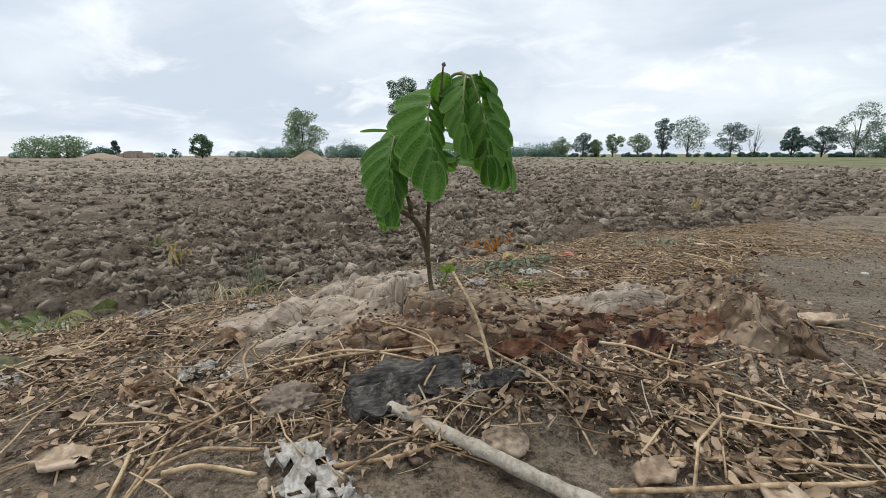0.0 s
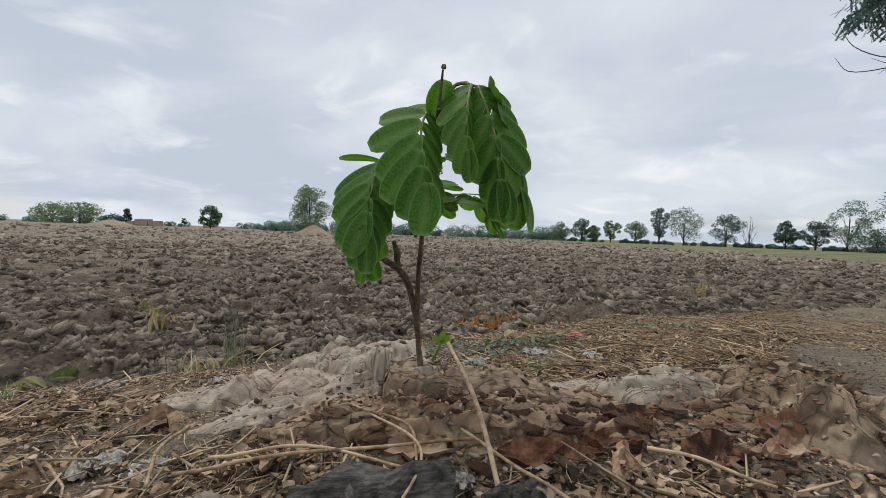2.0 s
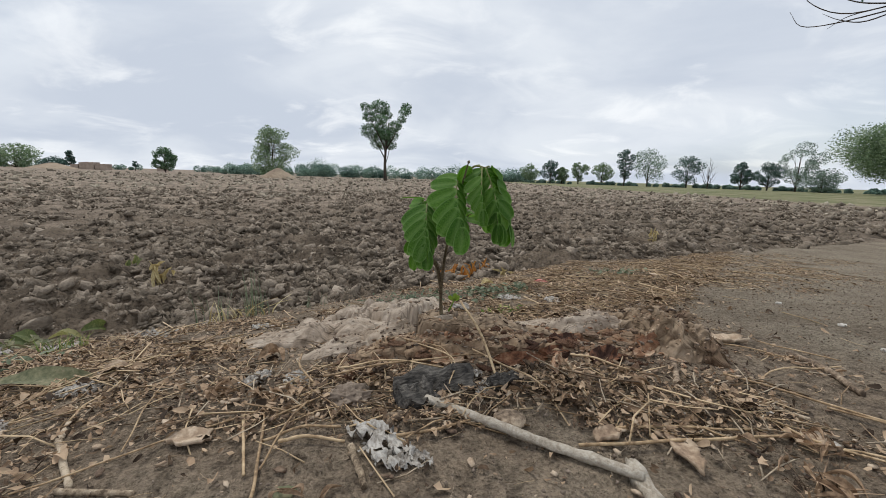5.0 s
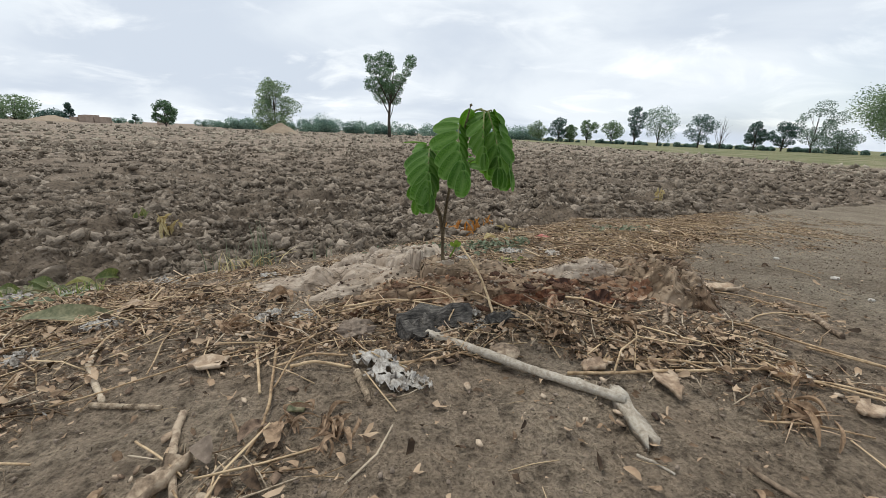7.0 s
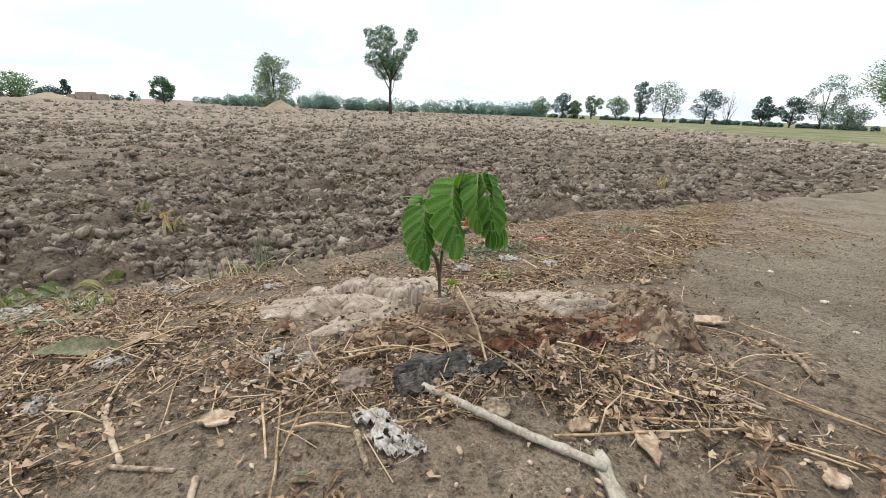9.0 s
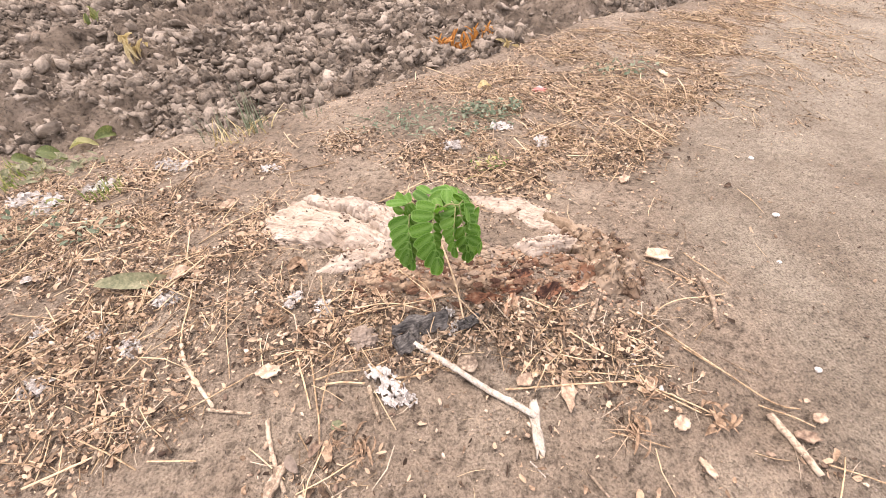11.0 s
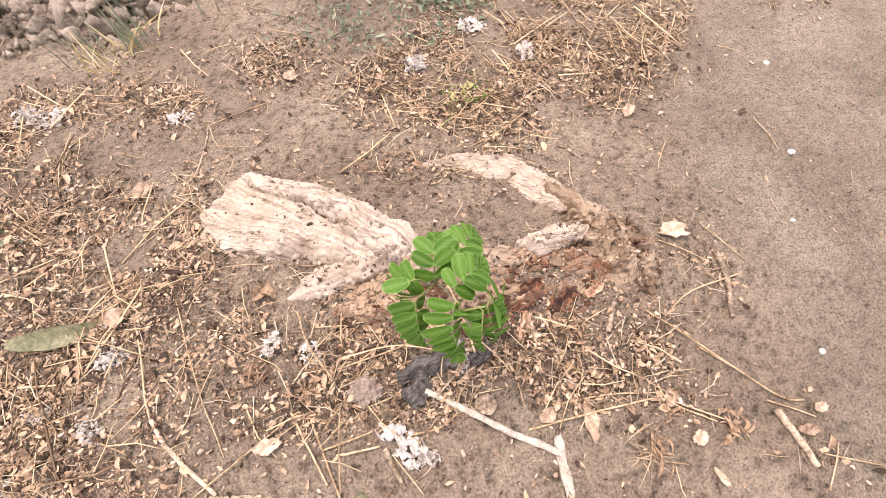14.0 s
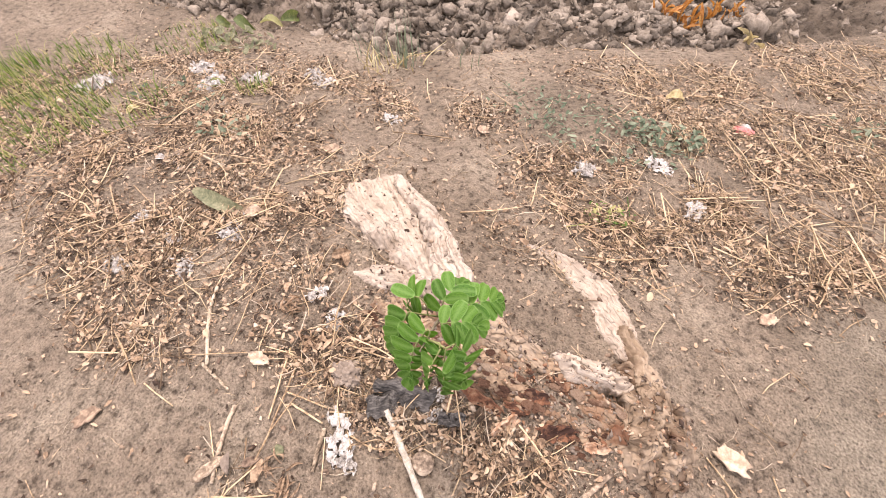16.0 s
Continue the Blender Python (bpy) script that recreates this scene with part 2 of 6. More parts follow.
M_CHIP = material("wood_chip", [(0.20, (0.049, 0.030, 0.020)), (0.42, (0.194, 0.132, 0.091)), (0.62, (0.357, 0.260, 0.178)), (0.82, (0.551, 0.436, 0.322))],
                  30, 150, 0.9, 0.6, 0.002, island=0.75, per_object=0.3, contrast=1.5)
M_PEELED = material("peeled_grey_branch_wood", [(0.25, (0.20, 0.163, 0.122)), (0.45, (0.36, 0.308, 0.243)), (0.62, (0.46, 0.408, 0.335)), (0.8, (0.57, 0.52, 0.44))], 40, 260, 0.85, 1.0, 0.003)
M_EARTHYWOOD = material("earthy_red_wood_chunk", [(0.15, (0.037, 0.016, 0.010)), (0.38, (0.159, 0.075, 0.042)), (0.56, (0.263, 0.156, 0.097)), (0.72, (0.324, 0.235, 0.164)), (0.90, (0.465, 0.349, 0.240))],
                        45, 170, 0.92, 1.0, 0.005, (1, 2.2, 2.2), per_object=0.55)
M_FLUFF = material("white_fluff", [(0.3, (0.156, 0.135, 0.112)), (0.5, (0.328, 0.296, 0.259)), (0.7, (0.499, 0.470, 0.427))], 60, 260, 0.95, 0.6, 0.003, island=0.2)
M_LEAF = material("seedling_leaf", [(0.30, (0.027, 0.081, 0.008)), (0.52, (0.062, 0.157, 0.018)), (0.72, (0.119, 0.235, 0.036))],
                  25, 150, 0.6, 0.25, 0.0008, per_object=0.25, translucent=0.30, spec=0.22, rim=(0.18, 0.30, 0.085))
M_STEM = material("seedling_stem", [(0.3, (0.055, 0.042, 0.028)), (0.5, (0.12, 0.095, 0.06)), (0.7, (0.22, 0.19, 0.12))], 60, 260, 0.8, 0.6, 0.0015)
M_RACHIS = material("green_leaf_stalk", [(0.3, (0.10, 0.12, 0.035)), (0.7, (0.24, 0.24, 0.09))], 60, 200, 0.6, 0.2, 0.001)
M_SPROUT = material("young_sprout", [(0.3, (0.096, 0.176, 0.024)), (0.7, (0.256, 0.336, 0.072))], 60, 200, 0.6, 0.2, 0.001, translucent=0.25)
M_GRASS = material("green_grass", [(0.25, (0.062, 0.108, 0.022)), (0.5, (0.150, 0.216, 0.054)), (0.75, (0.375, 0.346, 0.144))], 20, 90, 0.6, 0, island=0.6, translucent=0.25)
M_WEED = material("grey_green_weed", [(0.25, (0.07, 0.095, 0.055)), (0.5, (0.145, 0.175, 0.11)), (0.75, (0.26, 0.28, 0.19))], 20, 90, 0.7, 0, island=0.5, translucent=0.2)
M_YGREEN = material("wilting_green_leaf", [(0.3, (0.09, 0.115, 0.035)), (0.5, (0.18, 0.195, 0.07)), (0.7, (0.31, 0.29, 0.13))], 25, 120, 0.6, 0.3, 0.002, per_object=0.5, translucent=0.25)
M_DULLGREEN = material("dull_green_leaf", [(0.3, (0.088, 0.096, 0.048)), (0.52, (0.176, 0.176, 0.096)), (0.72, (0.299, 0.264, 0.160))], 22, 120, 0.65, 0.4, 0.002, translucent=0.15)
M_ORANGE = material("orange_dead_leaf", [(0.25, (0.20, 0.07, 0.022)), (0.5, (0.40, 0.175, 0.05)), (0.75, (0.56, 0.34, 0.12))], 25, 100, 0.7, 0.3, 0.002, island=0.6, translucent=0.2)
M_YELLOW = material("yellow_dead_leaf", [(0.25, (0.24, 0.18, 0.08)), (0.5, (0.42, 0.335, 0.165)), (0.75, (0.56, 0.48, 0.29))], 25, 100, 0.7, 0.3, 0.002, island=0.6, translucent=0.2)
M_PINK = material("faded_red_scrap", [(0.3, (0.45, 0.10, 0.09)), (0.7, (0.66, 0.26, 0.22))], 60, 200, 0.6, 0.3, 0.001)
M_STONE = material("pale_pebble", [(0.3, (0.42, 0.38, 0.33)), (0.7, (0.66, 0.62, 0.56))], 40, 180, 0.8, 0.4, 0.001, per_object=0.3)
M_SOILLUMP = material("dry_soil_lump", [(0.3, (0.129, 0.098, 0.075)), (0.55, (0.211, 0.164, 0.126)), (0.75, (0.309, 0.245, 0.190))], 25, 120, 0.95, 0.8, 0.006, per_object=0.2)
M_CLODDRY = material("dry_ploughed_soil_clod", [(0.18, (0.070, 0.057, 0.042)), (0.42, (0.196, 0.164, 0.124)), (0.62, (0.326, 0.279, 0.213)), (0.82, (0.438, 0.380, 0.294))],
                     0.5, 20, 0.93, 1.0, 0.03, island=0.45, spec=0.25)
M_CLOD = material("ploughed_soil_clod", [(0.20, (0.046, 0.037, 0.028)), (0.42, (0.157, 0.126, 0.095)), (0.62, (0.287, 0.236, 0.183)), (0.84, (0.419, 0.348, 0.275))],
                  6.0, 60, 0.93, 1.0, 0.022, island=0.30, spec=0.15, contrast=1.4)
# Tree greens greyed and blued: distance haze is put into the colour.
M_TREELEAF = material("tree_foliage", [(0.2, (0.043, 0.084, 0.041)), (0.5, (0.093, 0.160, 0.088)), (0.8, (0.185, 0.263, 0.160))], 0.35, 3, 0.7, 0, island=0.5, translucent=0.32)
M_TREEPALE = material("pale_tree_foliage", [(0.2, (0.089, 0.139, 0.074)), (0.5, (0.172, 0.238, 0.135)), (0.8, (0.279, 0.339, 0.213))], 0.35, 3, 0.7, 0, island=0.5, translucent=0.32)
M_TREEGREY = material("grey_green_foliage", [(0.2, (0.080, 0.119, 0.088)), (0.5, (0.148, 0.204, 0.155)), (0.8, (0.240, 0.307, 0.247))], 0.35, 3, 0.7, 0, island=0.5, translucent=0.32)
M_TREEDARK = material("dark_tree_foliage", [(0.2, (0.038, 0.070, 0.057)), (0.5, (0.073, 0.126, 0.105)), (0.8, (0.139, 0.206, 0.175))], 0.35, 3, 0.7, 0, island=0.5, translucent=0.3)
# Far shrubs: haze is put into the leaf colour, paler and bluer.
M_FARLEAF = material("far_haze_tinted_foliage", [(0.2, (0.089, 0.144, 0.128)), (0.5, (0.164, 0.242, 0.200)), (0.8, (0.260, 0.347, 0.270))], 0.2, 2, 0.8, 0, island=0.5, translucent=0.32)
M_TRUNK = material("tree_bark", [(0.3, (0.035, 0.028, 0.022)), (0.6, (0.085, 0.07, 0.055)), (0.8, (0.15, 0.125, 0.10))], 2, 14, 0.9, 0.6, 0.03)
M_MOUND = material("pale_earth_heap", [(0.3, (0.24, 0.18, 0.125)), (0.6, (0.34, 0.265, 0.19)), (0.8, (0.42, 0.34, 0.25))], 0.6, 5, 0.95, 0.7, 0.08)
M_BRICKWALL = material("plain_mud_brick_wall", [(0.3, (0.25, 0.19, 0.15)), (0.7, (0.42, 0.34, 0.28))], 0.8, 6, 0.9, 0.4, 0.03)


def ground_material():
    """Bare trodden earth on the bank, darker moist ploughed soil in the field, grass on the verge: mixed by the sheet's own zone attributes."""
    m = bpy.data.materials.new("earth")
    m.use_nodes = True
    nt = m.node_tree
    N, L = nt.nodes.new, nt.links.new
    bsdf = nt.nodes["Principled BSDF"]
    tc = N("ShaderNodeTexCoord")

    def noise_tex(scale, detail=8, rough=0.62):
        n = N("ShaderNodeTexNoise")
        n.inputs["Scale"].default_value, n.inputs["Detail"].default_value, n.inputs["Roughness"].default_value = scale, detail, rough
        L(tc.outputs["Object"], n.inputs["Vector"])
        return n.outputs["Fac"]

    def ramp(fac, cols):
        r = N("ShaderNodeValToRGB")
        while len(r.color_ramp.elements) < len(cols):
            r.color_ramp.elements.new(0.5)
        for e, (p, c) in zip(r.color_ramp.elements, cols):
            e.position, e.color = p, (*c, 1)
        L(fac, r.inputs[0])
        return r.outputs["Color"]

    def mixed(fac, a, b, kind="MIX"):
        x = N("ShaderNodeMix")
        x.data_type, x.blend_type = "RGBA", kind
        for s, v in (("Factor", fac), ("A", a), ("B", b)):
            if isinstance(v, (int, float)):
                x.inputs[s].default_value = v
            else:
                L(v, x.inputs[s])
        return x.outputs["Result"]

    def zone(name):
        a = N("ShaderNodeAttribute")
        a.attribute_name = name
        return a.outputs["Fac"]

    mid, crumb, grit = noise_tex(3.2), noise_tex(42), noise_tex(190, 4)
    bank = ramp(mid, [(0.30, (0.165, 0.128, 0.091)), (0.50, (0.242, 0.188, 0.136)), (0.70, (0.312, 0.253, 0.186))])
    # Soil specks, with shade painted into the low spots of the crumb relief.
    speck_shade = ramp(crumb, [(0.30, (0.30, 0.28, 0.265)), (0.48, (1, 1, 1)), (0.72, (1.32, 1.30, 1.28))])
    bank = mixed(1.0, bank, speck_shade, "MULTIPLY")
    # Grit tone, its low spots darkened in the colour for more contrast.
    grain = ramp(grit, [(0.30, (0.40, 0.38, 0.36)), (0.48, (1, 1, 1)), (0.70, (1.5, 1.5, 1.48))])
    bank = mixed(0.8, bank, grain, "MULTIPLY")
    path = ramp(noise_tex(2.6), [(0.36, (0.204, 0.163, 0.118)), (0.64, (0.300, 0.252, 0.188))])
    path = mixed(1.0, path, grain, "MULTIPLY")
    path = mixed(0.45, path, speck_shade, "MULTIPLY")
    base = mixed(zone("path"), bank, path)
    plough = ramp(noise_tex(2.4), [(0.30, (0.067, 0.051, 0.038)), (0.50, (0.163, 0.127, 0.093)), (0.70, (0.301, 0.237, 0.179))])
    plough = mixed(1.0, plough, speck_shade, "MULTIPLY")
    dryer = ramp(noise_tex(2.0), [(0.34, (0.123, 0.096, 0.072)), (0.50, (0.252, 0.199, 0.151)), (0.66, (0.385, 0.308, 0.234))])
    plough = mixed(zone("dry"), plough, mixed(1.0, dryer, speck_shade, "MULTIPLY"))
    base = mixed(zone("field"), base, plough)
    green = ramp(noise_tex(0.35), [(0.36, (0.105, 0.125, 0.052)), (0.50, (0.180, 0.180, 0.090)), (0.64, (0.27, 0.235, 0.145))])
    base = mixed(zone("verge"), base, green)
    L(base, bsdf.inputs["Base Color"])
    bsdf.inputs["Roughness"].default_value = 0.95
    bsdf.inputs["Specular IOR Level"].default_value = 0.2
    b1, b2 = N("ShaderNodeBump"), N("ShaderNodeBump")
    b1.inputs["Strength"].default_value, b1.inputs["Distance"].default_value = 1.0, 0.028
    b2.inputs["Strength"].default_value, b2.inputs["Distance"].default_value = 1.0, 0.007
    L(crumb, b1.inputs["Height"])
    L(grit, b2.inputs["Height"])
    L(b1.outputs[0], b2.inputs["Normal"])
    L(b2.outputs[0], bsdf.inputs["Normal"])
    return m


M_GROUND = ground_material()


# ---- geometry helpers ----
rng = np.random.default_rng(7)


def lattice(ix, iy, seed):
    """A repeatable random number for each whole-number place."""
    h = (ix * 374761393 + iy * 668265263 + seed * 974711 + 1013904223) & 0x7FFFFFFF
    h = ((h ^ (h >> 13)) * 1274126177) & 0x7FFFFFFF
    h = ((h ^ (h >> 16)) * 668265263) & 0x7FFFFFFF
    return ((h ^ (h >> 15)) & 0xFFFFF) / 0xFFFFF


def vnoise(x, y, seed=0):
    x, y = np.asarray(x, float), np.asarray(y, float)
    ix, iy = np.floor(x).astype(np.int64), np.floor(y).astype(np.int64)
    fx, fy = x - ix, y - iy
    fx, fy = fx * fx * (3 - 2 * fx), fy * fy * (3 - 2 * fy)
    a, b = lattice(ix, iy, seed), lattice(ix + 1, iy, seed)
    c, d = lattice(ix, iy + 1, seed), lattice(ix + 1, iy + 1, seed)
    return (a * (1 - fx) + b * fx) * (1 - fy) + (c * (1 - fx) + d * fx) * fy - 0.5


def fbm(x, y, seed=0, octaves=4, gain=0.5):
    x, y = np.asarray(x, float), np.asarray(y, float)
    total, amp = 0, 1.0
    for o in range(octaves):
        total = total + amp * vnoise(x * 2 ** o + 17.3 * o, y * 2 ** o - 9.1 * o, seed + o)
        amp *= gain
    return total


def cells(x, y, seed):
    """Broken-up cells: how far in from the nearest crack, and a random number for each cell."""
    x, y = np.asarray(x, float), np.asarray(y, float)
    wx, wy = x + 0.5 * vnoise(x * 1.7, y * 1.7, seed + 5), y + 0.5 * vnoise(x * 1.7, y * 1.7, seed + 6)
    ix, iy = np.floor(wx).astype(np.int64), np.floor(wy).astype(np.int64)
    f1, f2, ident = np.full(wx.shape, 9.0), np.full(wx.shape, 9.0), np.zeros(wx.shape)
    for i in (-1, 0, 1):
        for j in (-1, 0, 1):
            cx, cy = ix + i, iy + j
            d = np.hypot(cx + lattice(cx, cy, seed) - wx, cy + lattice(cx, cy, seed + 1) - wy)
            closer = d < f1
            f2 = np.where(closer, f1, np.minimum(f2, d))
            ident = np.where(closer, lattice(cx, cy, seed + 2), ident)
            f1 = np.minimum(f1, d)
    return f2 - f1, ident


def smooth(a, b, v):
    t = np.clip((v - a) / (b - a), 0, 1)
    return t * t * (3 - 2 * t)


def ramp_soft(v, w):
    return w * np.logaddexp(0, v / w)


def bank_z(x, y):
    """The bank with the stump slopes away to the lower ploughed field behind it and to the left."""
    fall = 0.205 - 0.06 * np.clip(x, -0.3, 1.2)
    b = 0.064 - fall * ramp_soft(y - 0.66, 0.10) - 0.155 * ramp_soft(-0.16 - x, 0.12) - 0.012 * ramp_soft(x - 0.75, 0.1)
    b = b + 0.032 * np.exp(-((x - 0.12) / 0.33) ** 2 - ((y - 0.60) / 0.12) ** 2)
    b = b - 0.045 * np.exp(-((x - 0.0) / 0.7) ** 2 - ((y - 1.15) / 0.45) ** 2)
    f = -0.40 + 0.02 * np.clip(x, -3, 3)
    return 0.03 * np.logaddexp(b / 0.03, f / 0.03)


def field_edge(x):
    """The y of the furrow that bounds the ploughed field."""
    x = np.asarray(x, float)
    return np.interp(x, [-4, -2.0, -1.0, -0.4, 0.1, 0.6, 1.4, 2.7, 5.6, 30], [1.75, 1.80, 1.88, 2.12, 2.42, 2.74, 3.28, 3.85, 4.85, 12.5]) + 0.16 * vnoise(x * 3.1, x * 0, 5) + 0.08 * vnoise(x * 9, x * 0, 6)


def field_mask(x, y):
    return smooth(-0.05, 0.28, y - field_edge(x)) * (1 - smooth(18.5, 20.0, x + 1.2 * vnoise(y * 0.2, y * 0, 8))) * (1 - smooth(84, 90, y) * smooth(2, 16, x))


def verge_mask(x, y):
    return np.maximum(smooth(18.8, 20.5, x + 1.5 * vnoise(y * 0.2, y * 0, 8)), smooth(82, 92, y) * smooth(2, 16, x)) * smooth(3, 9, y)


def path_mask(x, y):
    """Bare trodden earth to the right of the stump."""
    edge = 0.62 + 0.9 * np.clip(y - 1.02, 0, 3) + 0.10 * vnoise(y * 4, y * 0, 12)
    return smooth(0.0, 0.22, x - edge) * (1 - field_mask(x, y)) * (1 - verge_mask(x, y))


def ground_z(x, y):
    x, y = np.asarray(x, float), np.asarray(y, float)
    near = np.exp(-(np.hypot(x, y) / 12.0) ** 2)
    fm = field_mask(x, y)
    z = bank_z(x, y)
    z = z + near * (1 - fm) * (0.016 * fbm(x * 5, y * 5, 21, 3) + 0.008 * fbm(x * 22, y * 22, 31, 3)) * (1 - 0.6 * path_mask(x, y))
    rows = np.sin((y - 0.40 * x) * 2 * np.pi / 0.58 + 2.6 * fbm(x * 0.6, y * 0.6, 41, 2))
    rough = fbm(x * 3.2, y * 3.2, 51, 4, 0.55)
    c1, h1 = cells(x / 0.21, y / 0.15, 61)
    c2, h2 = cells(x / 0.085, y / 0.065, 64)
    z = z + fm * (0.030 * rows + 0.10 * rough + near * (0.055 * (h1 - 0.5) + 0.030 * smooth(0, 0.35, c1) + 0.030 * (h2 - 0.5) + 0.020 * smooth(0, 0.4, c2) - 0.035
                  + 0.045 * np.abs(fbm(x * 9, y * 9, 57, 3)) + 0.020 * fbm(x * 38, y * 38, 73, 1)))
    furrow = np.exp(-((y - field_edge(x) - 0.10) / 0.10) ** 2) * near
    return z - 0.055 * furrow


def mesh_of(name, verts, faces, mat=None, smooth_shade=True):
    me = bpy.data.meshes.new(name)
    me.from_pydata([tuple(v) for v in verts], [], [tuple(f) for f in faces])
    if mat:
        me.materials.append(mat)
    if smooth_shade:
        me.shade_smooth()
    me.update()
    return me


def fast_mesh(name, verts, quads, mat, smooth_shade=False):
    """A mesh from arrays; quads is an (n, 3) or (n, 4) array."""
    me = bpy.data.meshes.new(name)
    n, k = quads.shape
    me.vertices.add(len(verts))
    me.vertices.foreach_set("co", np.asarray(verts, np.float32).ravel())
    me.loops.add(n * k)
    me.loops.foreach_set("vertex_index", np.asarray(quads, np.int32).ravel())
    me.polygons.add(n)
    me.polygons.foreach_set("loop_start", np.arange(0, n * k, k, dtype=np.int32))
    me.update(calc_edges=True)
    me.materials.append(mat)
    if smooth_shade:
        me.shade_smooth()
    return me


def thing(name, me, label="", category="", group="", kind="", at=None):
    ob = new(name, me)
    if at is not None:
        ob.matrix_world = at
    return tagged(ob, label, category, group, kind)


def part(name, me, parent, label="", at=None):
    ob = new(name, me)
    ob.parent = parent
    if at is not None:
        ob.matrix_local = at
    return tagged(ob, label)


def spline(pts, n):
    """n points on a smooth curve through pts."""
    pts = [Vector(p) for p in pts]
    if len(pts) == 2:
        return [pts[0].lerp(pts[1], i / (n - 1)) for i in range(n)]
    ext = [2 * pts[0] - pts[1], *pts, 2 * pts[-1] - pts[-2]]
    out = []
    for i in range(n):
        u = i / (n - 1) * (len(pts) - 1)
        k = min(int(u), len(pts) - 2)
        t = u - k
        p0, p1, p2, p3 = ext[k:k + 4]
        out.append(0.5 * (2 * p1 + (p2 - p0) * t + (2 * p0 - 5 * p1 + 4 * p2 - p3) * t * t + (3 * p1 - p0 - 3 * p2 + p3) * t ** 3))
    return out


def frames_along(path):
    res, ref = [], Vector((0.13, 0.21, 0.97))
    for i, p in enumerate(path):
        t = (path[min(i + 1, len(path) - 1)] - path[max(i - 1, 0)]).normalized()
        side = t.cross(ref)
        if side.length < 0.2:
            side = t.cross(Vector((0.9, 0.3, 0.1)))
        side.normalize()
        res.append((p, t, side, side.cross(t).normalized()))
    return res


def tube(path, radii, sides=6, wobble=0.0, seed=0):
    """Verts and faces of a closed tube along path (Vectors), radius by radius."""
    verts, faces = [], []
    for i, (p, t, s, u) in enumerate(frames_along(path)):
        for k in range(sides):
            a = 2 * math.pi * k / sides
            r = radii[i] * (1 + wobble * 2 * noise.noise(Vector((i * 0.9 + seed * 3.7, math.cos(a) * 1.3, math.sin(a) * 1.3))))
            verts.append(p + s * (r * math.cos(a)) + u * (r * math.sin(a)))
    n = len(path)
    for i in range(n - 1):
        for k in range(sides):
            j = (k + 1) % sides
            faces.append((i * sides + k, i * sides + j, (i + 1) * sides + j, (i + 1) * sides + k))
    faces.append(tuple(range(sides - 1, -1, -1)))
    faces.append(tuple((n - 1) * sides + k for k in range(sides)))
    return verts, faces


def merge(pieces):
    verts, faces = [], []
    for v, f in pieces:
        o = len(verts)
        verts += list(v)
        faces += [tuple(i + o for i in q) for q in f]
    return verts, faces


def lump(radius, seed, level=3, squash=(1, 1, 1), rough=0.35, freq=2.0):
    """Verts and faces of an uneven stone- or clod-like body."""
    bm = bmesh.new()
    bmesh.ops.create_icosphere(bm, subdivisions=level, radius=1.0)
    off = Vector((seed * 3.17, seed * 1.91, seed * 0.77))
    for v in bm.verts:
        n = v.co.normalized()
        d = 1 + rough * (noise.noise(n * freq + off) + 0.5 * noise.noise(n * freq * 2.3 + off) + 0.25 * noise.noise(n * freq * 5 + off))
        v.co = Vector((n.x * squash[0], n.y * squash[1], n.z * squash[2])) * (d * radius)
    bm.verts.index_update()
    res = [v.co.copy() for v in bm.verts], [tuple(v.index for v in f.verts) for f in bm.faces]
    bm.free()
    return res


def scatter(name, variants, places, mat, smooth_shade=False):
    """One mesh of many copies: places is (variant, xyz, 3x3 matrix) arrays."""
    which, xyz, mats = places
    V, F, o = [], [], 0
    for k, (vv, ff) in enumerate(variants):
        idx = np.nonzero(which == k)[0]
        if not len(idx):
            continue
        vv, ff = np.asarray(vv, float), np.asarray(ff, np.int64)
        pts = np.einsum("nij,vj->nvi", mats[idx], vv) + xyz[idx][:, None, :]
        V.append(pts.reshape(-1, 3))
        F.append((ff[None] + (np.arange(len(idx)) * len(vv))[:, None, None] + o).reshape(-1, ff.shape[1]))
        o += len(idx) * len(vv)
    return fast_mesh(name, np.concatenate(V), np.concatenate(F), mat, smooth_shade)


def turns(n, tilt, spin=None):
    """n rotations: a random turn about z after a random tilt of at most tilt radians."""
    a = rng.uniform(0, 2 * np.pi, n) if spin is None else spin
    b, c = rng.normal(0, tilt * 0.6, n), rng.normal(0, tilt * 0.6, n)
    ca, sa, cb, sb, cc, sc = np.cos(a), np.sin(a), np.cos(b), np.sin(b), np.cos(c), np.sin(c)
    o, i = np.zeros(n), np.ones(n)
    rz = np.stack([np.stack([ca, -sa, o], 1), np.stack([sa, ca, o], 1), np.stack([o, o, i], 1)], 1)
    rx = np.stack([np.stack([i, o, o], 1), np.stack([o, cb, -sb], 1), np.stack([o, sb, cb], 1)], 1)
    ry = np.stack([np.stack([cc, o, sc], 1), np.stack([o, i, o], 1), np.stack([-sc, o, cc], 1)], 1)
    return rz @ rx @ ry


def gz(x, y):
    """The height of the ground sheet at one place."""
    i, j = min(max(int(np.searchsorted(gx, x)) - 1, 0), nx - 2), min(max(int(np.searchsorted(gy, y)) - 1, 0), ny - 2)
    u, v = (x - gx[i]) / (gx[i + 1] - gx[i]), (y - gy[j]) / (gy[j + 1] - gy[j])
    return float((GZ[j, i] * (1 - u) + GZ[j, i + 1] * u) * (1 - v) + (GZ[j + 1, i] * (1 - u) + GZ[j + 1, i + 1] * u) * v)


